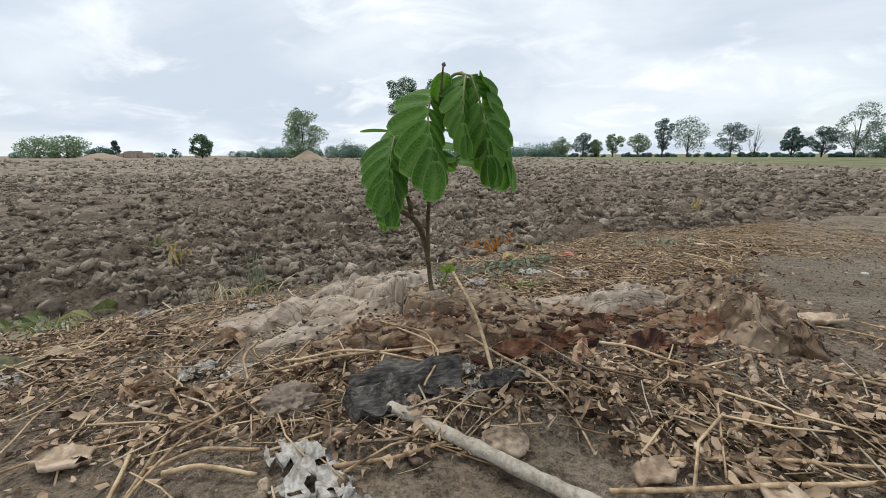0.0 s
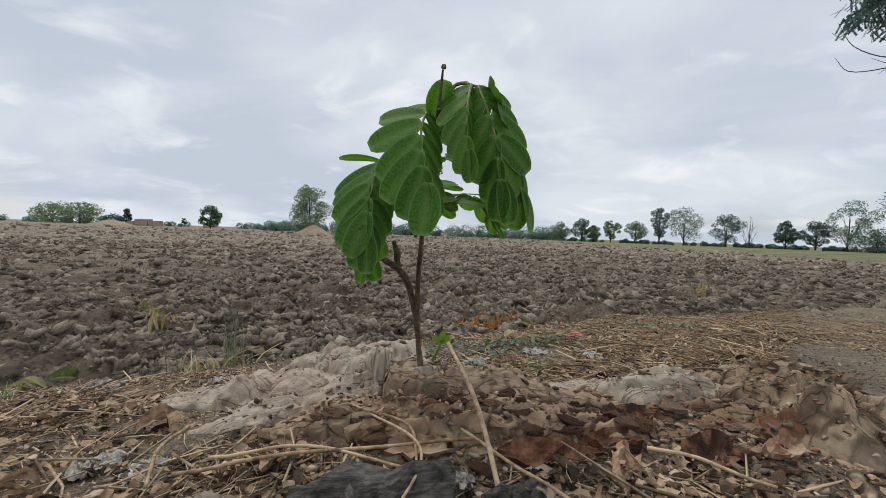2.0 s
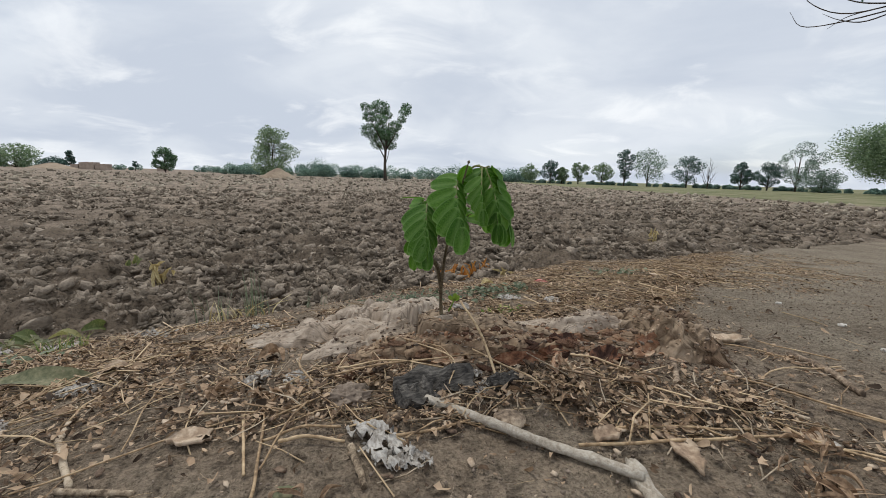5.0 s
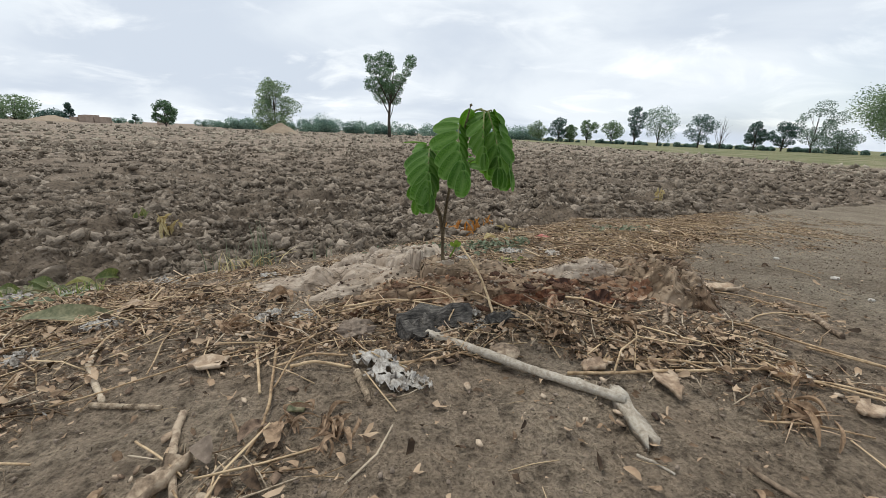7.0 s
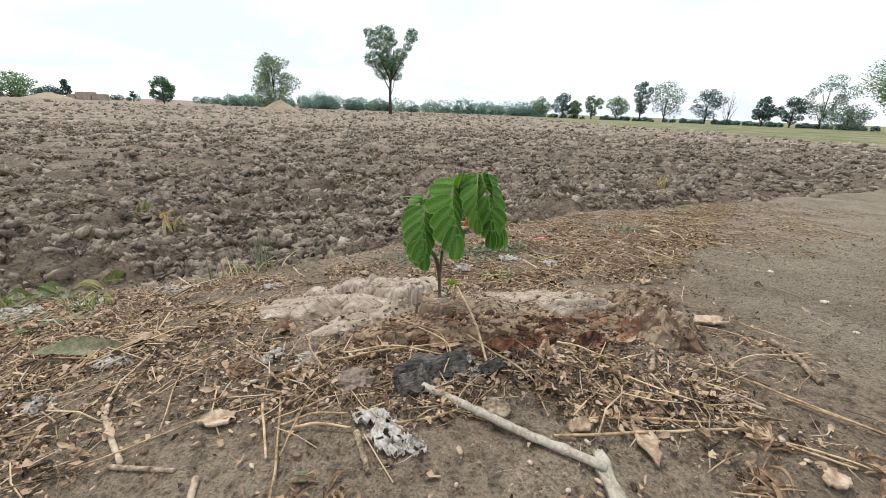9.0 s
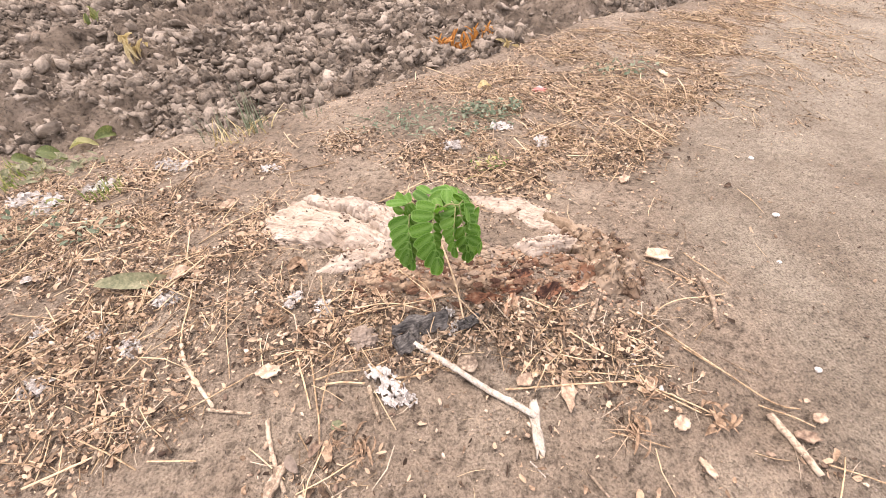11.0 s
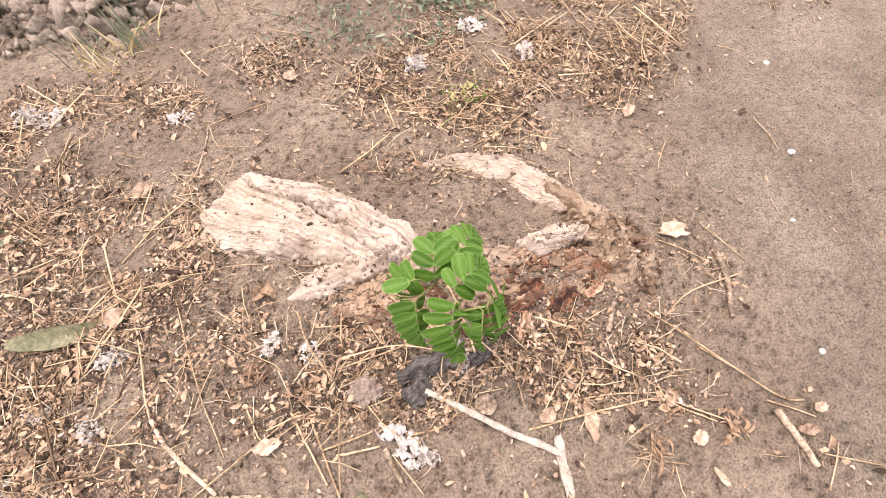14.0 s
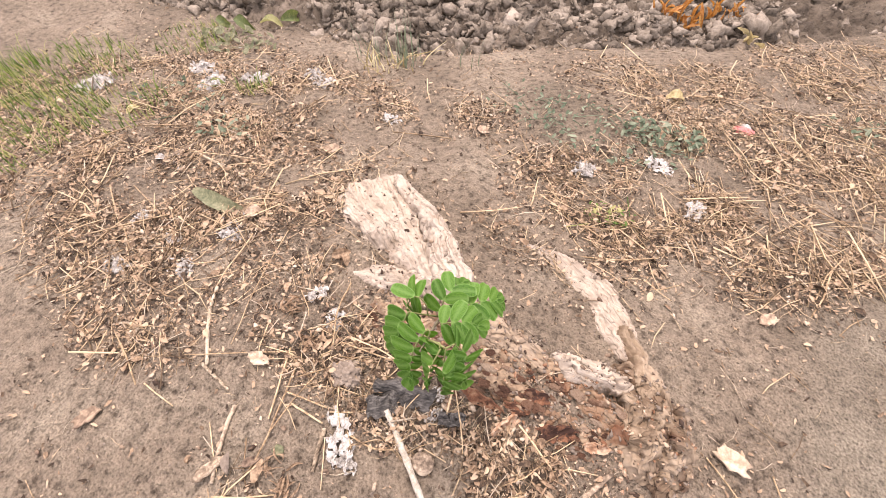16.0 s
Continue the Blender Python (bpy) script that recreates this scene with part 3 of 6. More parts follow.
# ---- the ground: one sheet out to the horizon ----
def graded(lo, hi, step, ratio, far):
    mid = list(np.arange(lo, hi, step))
    up, s = [mid[-1]], step
    while up[-1] < far:
        s *= ratio
        up.append(up[-1] + s)
    dn, s = [lo], step
    while dn[-1] > -far:
        s *= ratio
        dn.append(dn[-1] - s)
    return np.array(dn[:0:-1] + mid + up[1:])


gx, gy = graded(-2.2, 2.5, 0.0185, 1.09, 2600), graded(-0.3, 4.2, 0.0185, 1.085, 2600)
GX, GY = np.meshgrid(gx, gy)
GZ = ground_z(GX, GY)
nx, ny = len(gx), len(gy)
ii = (np.arange(ny - 1)[:, None] * nx + np.arange(nx - 1)[None, :]).ravel()
ground_me = fast_mesh("ground", np.stack([GX, GY, GZ], -1).reshape(-1, 3), np.stack([ii, ii + 1, ii + 1 + nx, ii + nx], 1), M_GROUND, True)
for zone_name, fn in (("field", field_mask), ("verge", verge_mask), ("path", path_mask), ("dry", lambda x, y: smooth(4.0, 14.0, y - 0.3 * x + 3 * fbm(x * 0.4, y * 0.4, 15, 2)))):
    att = ground_me.attributes.new(zone_name, "FLOAT", "POINT")
    att.data.foreach_set("value", fn(GX, GY).astype(np.float32).ravel())
thing("ground", ground_me, "brown earth bank sloping to a ploughed field with a grassy verge", "ground", kind="structure")


# ---- ploughed clods ----
def clods(name, n, r0, r1, level, size, label, mat=None):
    variants = []
    for k in range(10):
        v, f = lump(1.0, k + 40 + level, max(level, 1), (1, 1, 1), 0.95, 1.7)
        if level == 0:
            v = [Vector(p) for p in ((1, 0, 0), (-1, 0, 0), (0, 1, 0), (0, -1, 0), (0, 0, 1), (0, 0, -1))]
            f = [(0, 2, 4), (2, 1, 4), (1, 3, 4), (3, 0, 4), (2, 0, 5), (1, 2, 5), (3, 1, 5), (0, 3, 5)]
        r = random.Random(k + 10 * level)
        cuts = [(Vector((r.gauss(0, 1), r.gauss(0, 1), r.gauss(0, 1))).normalized(), r.uniform(0.62, 1.0)) for _ in range(7)]
        flat = Vector((1.05, 0.62 + 0.05 * k, 0.46 + 0.09 * (k % 5)))
        out = []
        for p in v:
            w, d = p.normalized(), p.length
            for c, h in cuts:
                if w.dot(c) > 0.05:
                    d = min(d, 0.10 * d + 0.90 * h / w.dot(c))
            d *= r.uniform(0.42, 1.35)
            out.append(w * d * flat)
        variants.append((out, f))
    r = np.exp(rng.uniform(math.log(r0), math.log(r1), n))
    a = rng.uniform(radians(-56), radians(58), n)
    x, y = r * np.sin(a), r * np.cos(a)
    keep = (field_mask(x, y) > 0.35) & (rng.uniform(0, 1, n) < 0.62 + 1.5 * fbm(x * 2.3, y * 2.3, 77, 3))
    x, y, r = x[keep], y[keep], r[keep]
    n = len(x)
    s = size * np.exp(rng.normal(0, 0.72, n)) * (r / r0) ** 0.62
    s = np.minimum(s, 0.045 + 0.006 * r)
    m = turns(n, 0.8) * s[:, None, None]
    xyz = np.stack([x, y, ground_z(x, y) + s * rng.uniform(-0.65, 0.15, n)], 1)
    me = scatter(name, variants, (rng.integers(0, 10, n), xyz, m), mat or M_CLOD)
    return thing(name, me, label, "soil clods", kind="stuff")


clods("soil_clods", 3000, 1.7, 3.0, 2, 0.021, "dark grey-brown broken clods of freshly ploughed soil")
clods("soil_clods", 7000, 1.7, 5.0, 2, 0.017, "angular brown clods turned up by the plough")
clods("soil_clods", 26000, 2.6, 8.0, 1, 0.017, "broken brown clods between the furrows")
clods("soil_clods", 46000, 1.7, 6.5, 0, 0.0090, "crumbs of dark dry ploughed soil between clods")
clods("soil_clods", 80000, 4.0, 22.0, 0, 0.016, "small jagged bits of broken ploughed soil")
clods("soil_clods", 34000, 5.0, 20.0, 0, 0.026, "rough brown clods across the ploughed field")
clods("soil_clods", 26000, 14.0, 95.0, 0, 0.062, "distant dry brown clods of the ploughed field", M_CLODDRY)


# ---- the old stump ----
def sweep_field(x, y, pts):
    """For each place: the distance from the curve through pts (x, y, top z, half width), its side, the way along, top z and half width there."""
    P = np.array([list(p) for p in spline([q[:3] for q in pts], 40)])
    W = np.interp(np.linspace(0, len(pts) - 1, 40), range(len(pts)), [q[3] for q in pts])
    arc = np.concatenate([[0], np.cumsum(np.hypot(*np.diff(P[:, :2], axis=0).T))])
    best = np.full(x.shape, 9.0)
    side, along, top, half = (np.zeros(x.shape) for _ in range(4))
    for k in range(39):
        a, d = P[k, :2], P[k + 1, :2] - P[k, :2]
        t = np.clip(((x - a[0]) * d[0] + (y - a[1]) * d[1]) / max(d @ d, 1e-9), 0, 1)
        ox, oy = x - a[0] - t * d[0], y - a[1] - t * d[1]
        dist = np.hypot(ox, oy)
        m = dist < best
        best = np.where(m, dist, best)
        side = np.where(m, np.sign(d[0] * oy - d[1] * ox) * dist, side)
        along = np.where(m, arc[k] + t * (arc[k + 1] - arc[k]), along)
        top = np.where(m, P[k, 2] + t * (P[k + 1, 2] - P[k, 2]), top)
        half = np.where(m, W[k] + t * (W[k + 1] - W[k]), half)
    return best, side, along, top, half


SURFACES = []


def stump_z(x, y):
    """The height of the stump, or of the ground beside it, at one place."""
    z = gz(x, y)
    for gx0, gy0, step, Z in SURFACES:
        i, j = int((x - gx0) / step), int((y - gy0) / step)
        if 0 <= j < Z.shape[0] and 0 <= i < Z.shape[1]:
            z = max(z, float(Z[j, i]))
    return z


def wood_patch(name, bounds, shape, parent, mat, label="", step=0.0028, edge=0.014, ragged=0.006, undercut=0.005, seed=0, smooth_shade=True):
    """A piece of the stump that rises out of the earth. shape(x, y) gives how far a place lies inside it, the height of
    its top, its grain (across, along) and a tone from 0 to 1 that tells bare wood, rot and crust apart and drops in
    creases."""
    x0, x1, y0, y1 = bounds
    X, Y = np.meshgrid(np.arange(x0, x1, step), np.arange(y0, y1, step))
    inside, top, across, along, tone = shape(X, Y)
    inside = inside + ragged * (1.6 * fbm(X * 45, Y * 45, seed + 300, 3) + 1.2 * fbm(X * 14, Y * 14, seed + 310, 2))
    G = ground_z(X, Y)
    lift = smooth(0, edge, inside)
    Z = G - 0.03 + (top - G + 0.03) * lift
    Z = Z + lift * (0.0030 * fbm(X * 160, Y * 160, seed + 330, 2) + 0.004 * fbm(X * 55, Y * 55, seed + 331, 3))
    Z = np.where(inside > 0, Z, G - 0.03)
    SURFACES.append((x0, y0, step, np.where(inside > edge * 0.6, Z, -9.0)))
    wx = undercut * (vnoise(Z * 120 + X * 20, Y * 60, seed + 320) + vnoise(X * 150, Y * 150, seed + 322)) * 1.2
    wy = undercut * (vnoise(Z * 120 + 50, X * 60 + Y * 20, seed + 321) + vnoise(X * 150, Y * 150, seed + 323)) * 1.2
    V = np.stack([X + wx, Y + wy, Z], -1).reshape(-1, 3)
    ny_, nx_ = X.shape
    k = (np.arange(ny_ - 1)[:, None] * nx_ + np.arange(nx_ - 1)[None, :]).ravel()
    quads = np.stack([k, k + 1, k + 1 + nx_, k + nx_], 1)
    quads = quads[(inside.ravel()[quads] > -0.003).any(1)]
    used, inv = np.unique(quads, return_inverse=True)
    me = fast_mesh(name, V[used], inv.reshape(quads.shape), mat, smooth_shade)
    grain = np.stack([across, np.full(X.shape, seed * 1.3) + 0.08 * Z, along + 0.5 * Z], -1).reshape(-1, 3)[used]
    me.attributes.new("grain", "FLOAT_VECTOR", "POINT").data.foreach_set("vector", grain.astype(np.float32).ravel())
    me.attributes.new("tone", "FLOAT", "POINT").data.foreach_set("value", np.broadcast_to(tone, X.shape).ravel()[used].astype(np.float32))
    return part(name, me, parent, label)


def fibres(across, along, seed, width=0.006, length=0.09):
    """Raised and sunken fibres that run along the grain, with a few open drying cracks."""
    a = fbm(across / width, along / length, seed + 400, 3)
    b = vnoise(across / (width * 4), along / (length * 2.2), seed + 410)
    crack = np.clip(0.05 - np.abs(vnoise(across / (width * 5), along / (length * 2.5), seed + 420)), 0, 1) / 0.05
    return 0.0048 * a + 0.006 * b - 0.009 * crack


def slab_shape(x, y):
    # cut square at its far end, its fibres fanning out from the foot of the seedling
    px, py = x - 0.06, y - 0.565
    r, th = np.hypot(px, py), np.arctan2(py, -px)
    across = th * 0.42 + 0.006 * fbm(x * 12, y * 12, 7, 2)
    end = 0.672 + 0.03 * np.sin((th - 0.35) * 3) + 0.012 * np.floor(4 * vnoise(across / 0.02, r * 0, 3)) / 2
    lo = 0.365
    inside = np.minimum(np.minimum(end - r, r - 0.16), np.minimum((th - lo) * r, (0.79 - th) * r))
    top = 0.160 - 0.355 * r + 0.026 * np.sin(np.clip((th - 0.36) / 0.40, 0, 1) * np.pi)
    top = top - 0.050 * (1 - smooth(0, 0.075, (th - lo) * r)) * (1 - smooth(0.42, 0.62, r)) - 0.028 * (1 - smooth(0.22, 0.36, r))
    hollow = np.exp(-((x + 0.265) / 0.020) ** 2 - ((y - 0.755) / 0.030) ** 2)
    lump = np.exp(-((x + 0.315) / 0.028) ** 2 - ((y - 0.785) / 0.030) ** 2)
    top = top + fibres(across, r, 1, 0.008, 0.10) - 0.026 * hollow + 0.016 * lump
    tone = 0.5 + 0.5 * fbm(x * 16, y * 16, 11, 3) - 0.5 * hollow
    return inside, top, across, r, tone


def limb(pts, seed, drop=0.022, lumps=0.0, size=0.05, width=0.006, length=0.09, tilt=0.0, base=0.5):
    """The shape of a root that follows pts; lumps: the height of knotted swellings along it."""
    def shape(x, y):
        wx, wy = x + 0.012 * fbm(x * 16, y * 16, seed + 1, 2), y + 0.012 * fbm(x * 16, y * 16, seed + 2, 2)
        d, side, along, top, half = sweep_field(wx, wy, pts)
        q = np.clip(d / half, 0, 1.2)
        top = top - drop * q * q + tilt * side
        tone = base + 0.5 * fbm(x * 18, y * 18, seed + 3, 3)
        across = side + 0.010 * fbm(x * 22, y * 22, seed + 8, 2)
        if lumps:
            # folded swellings with creases between them
            u, w = along / size + 0.8 * fbm(x * 14, y * 14, seed + 5, 2), side / (size * 0.62) + 0.8 * fbm(x * 14, y * 14, seed + 6, 2)
            fold = np.abs(vnoise(u, w, seed + 4)) + 0.4 * np.abs(vnoise(u * 2.3, w * 2.3, seed + 7))
            top = top + lumps * (4.2 * fold - 0.9)
            across = across + 0.03 * fold
            # tone is lower in the creases, higher on the swellings
            tone = tone + 0.6 * (fold - 0.2)
        top = top + fibres(across, along, seed, width, length)
        return half - d, top, across, along, tone
    return shape


def heart_shape(x, y):
    # rotten heart: flat crumbling ledges that step down to the front, split across by cracks
    d, side, along, top, half = sweep_field(x, y, [(-0.27, 0.615, 0.020, 0.050), (-0.13, 0.590, 0.068, 0.085), (0.03, 0.572, 0.098, 0.105), (0.18, 0.562, 0.092, 0.105), (0.30, 0.565, 0.088, 0.09), (0.37, 0.575, 0.092, 0.06)])
    front = np.clip(-side / half, -1, 1)
    h = top - 0.052 * smooth(0.05, 1.0, front) - 0.012 * smooth(0.2, 1.0, -front)
    h = h + 0.030 * fbm(x * 9, y * 16, 501, 3)
    pit = np.exp(-((x - 0.225) / 0.055) ** 2 - ((y - 0.585) / 0.022) ** 2) + 0.8 * np.exp(-((x - 0.06) / 0.045) ** 2 - ((y - 0.520) / 0.016) ** 2)
    h = h - 0.030 * pit
    k = h / 0.013 + 1.1 * fbm(x * 26, y * 40, 505, 3)
    f = np.floor(k)
    h = 0.62 * 0.013 * (f + smooth(0.70, 1.0, k - f) - 1.1 * fbm(x * 26, y * 40, 505, 3)) + 0.38 * h + 0.0035
    c, ident = cells(x / 0.045 + 0.2 * f, y / 0.020, 507)
    h = h - 0.004 * (1 - smooth(0, 0.22, c)) + 0.002 * (ident - 0.5) + 0.011 * fbm(x * 45, y * 45, 509, 4)
    tone = 0.45 + 0.16 * (ident - 0.5) + 0.75 * fbm(x * 22, y * 30, 511, 4) - 0.35 * pit + 0.10 * (1 - smooth(-0.6, 0.1, front))
    return half - d, h, y + 0.01 * ident, x, tone


def knot_shape(x, y):
    # a lumpy burr with hollows, at the end away from the slab
    d, side, along, top, half = sweep_field(x, y, [(0.350, 0.700, 0.085, 0.040), (0.395, 0.650, 0.120, 0.060), (0.430, 0.590, 0.128, 0.080), (0.432, 0.535, 0.100, 0.078), (0.425, 0.490, 0.066, 0.05)])
    q = np.clip(d / half, 0, 1.2)
    h = top - 0.055 * q ** 2.2
    wx, wy = x + 0.03 * fbm(x * 18, y * 18, 521, 2), y + 0.03 * fbm(x * 18, y * 18, 522, 2)
    fold = np.abs(vnoise(wx * 17, wy * 20, 523)) + 0.5 * np.abs(vnoise(wx * 42, wy * 46, 524))
    h = h + 0.050 * (fold - 0.22) + 0.024 * fbm(x * 38, y * 38, 529, 4) + 0.010 * fbm(x * 130, y * 130, 533, 2)
    red = np.exp(-((x - 0.455) / 0.030) ** 2 - ((y - 0.503) / 0.030) ** 2) + 0.9 * np.exp(-((x - 0.438) / 0.016) ** 2 - ((y - 0.600) / 0.018) ** 2)
    h = h - 0.012 * red
    # darker in the creases of the burr and in its red hollows
    tone = 0.55 + 0.6 * (fold - 0.22) + 0.55 * fbm(x * 26, y * 26, 531, 4) - 0.55 * red
    return half - d, h, along * 0.3 + 0.12 * fold, side, tone


stump = tagged(new("tree_stump"), "weathered pale tree stump with spreading roots and rotten red heartwood", "tree stump")
wood_patch("root", (-0.64, -0.08, 0.66, 1.06), slab_shape, stump, M_SLAB, "broad grey-white slab of weathered root", seed=1, step=0.0024, edge=0.012)
wood_patch("root", (-0.50, 0.04, 0.60, 1.07), limb([(-0.415, 1.018, -0.054, 0.026), (-0.315, 0.950, 0.000, 0.036), (-0.212, 0.870, 0.052, 0.044), (-0.138, 0.790, 0.090, 0.052), (-0.070, 0.716, 0.130, 0.056), (-0.025, 0.662, 0.120, 0.042)],
           2, 0.030, 0.012, 0.070, 0.005, 0.06, base=0.62), stump, M_SLAB, "gnarled pale ridge of knotted root", seed=2, step=0.0024, edge=0.016)
wood_patch("root", (-0.36, 0.0, 0.58, 0.76), limb([(-0.305, 0.650, 0.018, 0.024), (-0.235, 0.668, 0.046, 0.040), (-0.160, 0.688, 0.066, 0.044), (-0.080, 0.690, 0.090, 0.035)], 3, 0.024, 0.006, 0.05), stump, M_SLAB, "small pale root lobe", seed=3, edge=0.012)
wood_patch("root", (-0.10, 0.42, 0.70, 1.06), limb([(-0.045, 0.962, -0.046, 0.012), (0.065, 0.955, -0.034, 0.032), (0.160, 0.925, -0.018, 0.054), (0.235, 0.885, 0.000, 0.064), (0.298, 0.825, 0.030, 0.056), (0.345, 0.755, 0.062, 0.038)],
           4, 0.018, 0.0, 0.09, 0.006, 0.08, tilt=0.22), stump, M_SLAB, "curved pale root with wavy grain", seed=4, step=0.0024, edge=0.012)
wood_patch("root", (0.28, 0.50, 0.60, 0.82), limb([(0.330, 0.790, 0.050, 0.028), (0.368, 0.735, 0.086, 0.034), (0.395, 0.670, 0.112, 0.036)], 9, 0.026, 0.010, 0.05, 0.005, 0.05, base=0.5), stump, M_STUB, "lumpy grey root neck", seed=9)
wood_patch("root", (0.16, 0.40, 0.58, 0.74), limb([(0.205, 0.662, 0.094, 0.024), (0.250, 0.660, 0.104, 0.034), (0.300, 0.664, 0.108, 0.036), (0.345, 0.672, 0.102, 0.030)], 5, 0.030, 0.007, 0.065, 0.004, 0.04, base=0.5), stump, M_SLAB,
           "broken pale root end with end grain", seed=5, step=0.002, edge=0.012)
wood_patch("root", (-0.08, 0.24, 0.56, 0.74), limb([(-0.035, 0.652, 0.108, 0.040), (0.040, 0.640, 0.102, 0.048), (0.120, 0.632, 0.096, 0.046), (0.178, 0.636, 0.090, 0.026)], 6, 0.016, 0.010, 0.09, 0.005, 0.07, base=0.60), stump, M_PALEHEART,
           "smooth pinkish brown wood beside the seedling", seed=6, step=0.0024, edge=0.008)
wood_patch("heartwood", (-0.34, 0.46, 0.44, 0.70), heart_shape, stump, M_HEART, "crumbling red-brown rotten heartwood in ledges", seed=7, step=0.0022, edge=0.020, ragged=0.012, undercut=0.008)
wood_patch("knot", (0.29, 0.53, 0.43, 0.76), knot_shape, stump, M_STUB, "rough grey knotted burr with red-brown hollows", seed=8, step=0.0022, edge=0.016, undercut=0.008)


def splinter(length, width, thick, seed, curl=0.15, square=0.45):
    """Verts and faces of a torn plate of wood or bark, longest along x, lying in the xy plane."""
    nu, nv = 9, 5
    top, bot = [], []
    for i in range(nu):
        u = i / (nu - 1)
        for j in range(nv):
            v = j / (nv - 1) - 0.5
            env = (math.sin(math.pi * min(max(u, 0.06), 0.94)) ** square)
            w = width * env * (1 + 0.35 * noise.noise(Vector((u * 5, seed * 2.1, 0))))
            x = (u - 0.5) * length + 0.10 * length * noise.noise(Vector((v * 6, seed * 1.7, u * 2)))
            y = v * w + 0.12 * width * noise.noise(Vector((u * 4, seed, 3)))
            jag = (lattice(np.int64(i + 31 * seed), np.int64(j), 3) - 0.5) * (1 if square > 0.2 else 0.4)
            x += 0.09 * length * jag * (1.6 if i in (0, nu - 1) else 0.4)
            y += 0.10 * width * (lattice(np.int64(i + 17 * seed), np.int64(j), 9) - 0.5)
            z = curl * width * (4 * v * v) + 0.8 * thick * noise.noise(Vector((u * 9, v * 9, seed))) + 0.5 * thick * jag
            top.append(Vector((x, y, z + thick / 2)))
            bot.append(Vector((x, y, z - thick / 2)))
    verts = top + bot
    faces, o = [], nu * nv
    for i in range(nu - 1):
        for j in range(nv - 1):
            q = (i * nv + j, (i + 1) * nv + j, (i + 1) * nv + j + 1, i * nv + j + 1)
            faces += [q, tuple(o + a for a in reversed(q))]
    for i in range(nu - 1):
        for j in (0, nv - 1):
            q = (i * nv + j, (i + 1) * nv + j, o + (i + 1) * nv + j, o + i * nv + j)
            faces.append(tuple(reversed(q)) if j == 0 else q)
    for j in range(nv - 1):
        for i in (0, nu - 1):
            q = (i * nv + j, i * nv + j + 1, o + i * nv + j + 1, o + i * nv + j)
            faces.append(q if i == 0 else tuple(reversed(q)))
    return verts, faces


def chunk(length, seed):
    """Verts and faces of an angular broken block of rotten wood, longest along x."""
    r = random.Random(seed)
    v, f = lump(1.0, seed, 3, (1, 1, 1), 0.5, 1.8)
    cuts = [(Vector((r.gauss(0, 1), r.gauss(0, 1), r.gauss(0, 1))).normalized(), r.uniform(0.45, 0.9)) for _ in range(9)]
    flat = Vector((0.5, r.uniform(0.16, 0.34), r.uniform(0.09, 0.20))) * length
    out = []
    for p in v:
        w, d = p.normalized(), p.length
        for c, h in cuts:
            if w.dot(c) > 0.05:
                d = min(d, h / w.dot(c))
        out.append(w * d * r.uniform(0.86, 1.10) * flat)
    return out, f


chunks = [mesh_of("rotten_chunk", *chunk(1.0, 300 + k), M_EARTHYWOOD, False) for k in range(14)]
for k in range(170):
    x, y = rng.uniform(-0.22, 0.35), 0.490 + 0.125 * rng.uniform(0, 1)
    size = 0.012 * 3.6 ** rng.uniform(0, 1) ** 1.5
    part("rotten_chunk", chunks[k % 14], stump, "", pose(x, y, stump_z(x, y) + 0.10 * size, rng.uniform(-10, 35), rng.uniform(-14, 14), rng.uniform(-28, 28)) @ Matrix.Scale(size, 4))
bits = []
for k in range(3600):
    x, y = (rng.uniform(-0.28, 0.50), rng.uniform(0.46, 0.70)) if k % 5 else (rng.uniform(-0.45, 0.40), rng.uniform(0.66, 0.98))
    bits.append((x, y, stump_z(x, y)))
bits = np.array(bits)
size = 0.0025 * 5.0 ** rng.uniform(0, 1, len(bits)) ** 2.2
crumb_bits = []
for k in range(8):
    v, f = lump(0.5, k + 3, 1, (1.3, 0.8, 0.45), 0.9, 2.0)
    crumb_bits.append((v, f))
for which, mat, lab in ((0, M_SOILLUMP, "crumbs of dry earth on the stump"), (1, M_CHIP, "crumbs of broken wood on the stump"), (2, M_RED, "crumbs of red rotten wood on the stump")):
    sel = np.arange(len(bits)) % 3 == which
    if which == 2:
        sel &= (bits[:, 1] < 0.66) & (bits[:, 0] > -0.15)
    me = scatter("crumb_layer", crumb_bits, (rng.integers(0, 8, sel.sum()), bits[sel] + np.array([0, 0, 0.0012]), turns(sel.sum(), 0.6) * size[sel][:, None, None]), mat)
    tagged(part("crumb_layer", me, stump, lab), kind="stuff")
for k, (x, y, l, w, rx, rz) in enumerate([(0.10, 0.508, 0.085, 0.026, 34, -6), (0.255, 0.520, 0.075, 0.032, 36, 24), (0.190, 0.560, 0.055, 0.026, 18, 8), (-0.02, 0.528, 0.06, 0.024, 30, 5),
                                          (0.33, 0.528, 0.05, 0.022, 26, 22), (0.155, 0.482, 0.060, 0.030, 48, 60), (0.165, 0.525, 0.05, 0.020, 30, 10)]):
    v, f = splinter(l, w, 0.007, 130 + k, 0.2)
    part("rotten_flake", mesh_of("rotten_flake", v, f, M_RED, False), stump, "thick plate of crumbling red heartwood", pose(x, y, stump_z(x, y) + 0.004, rx, 0, rz))


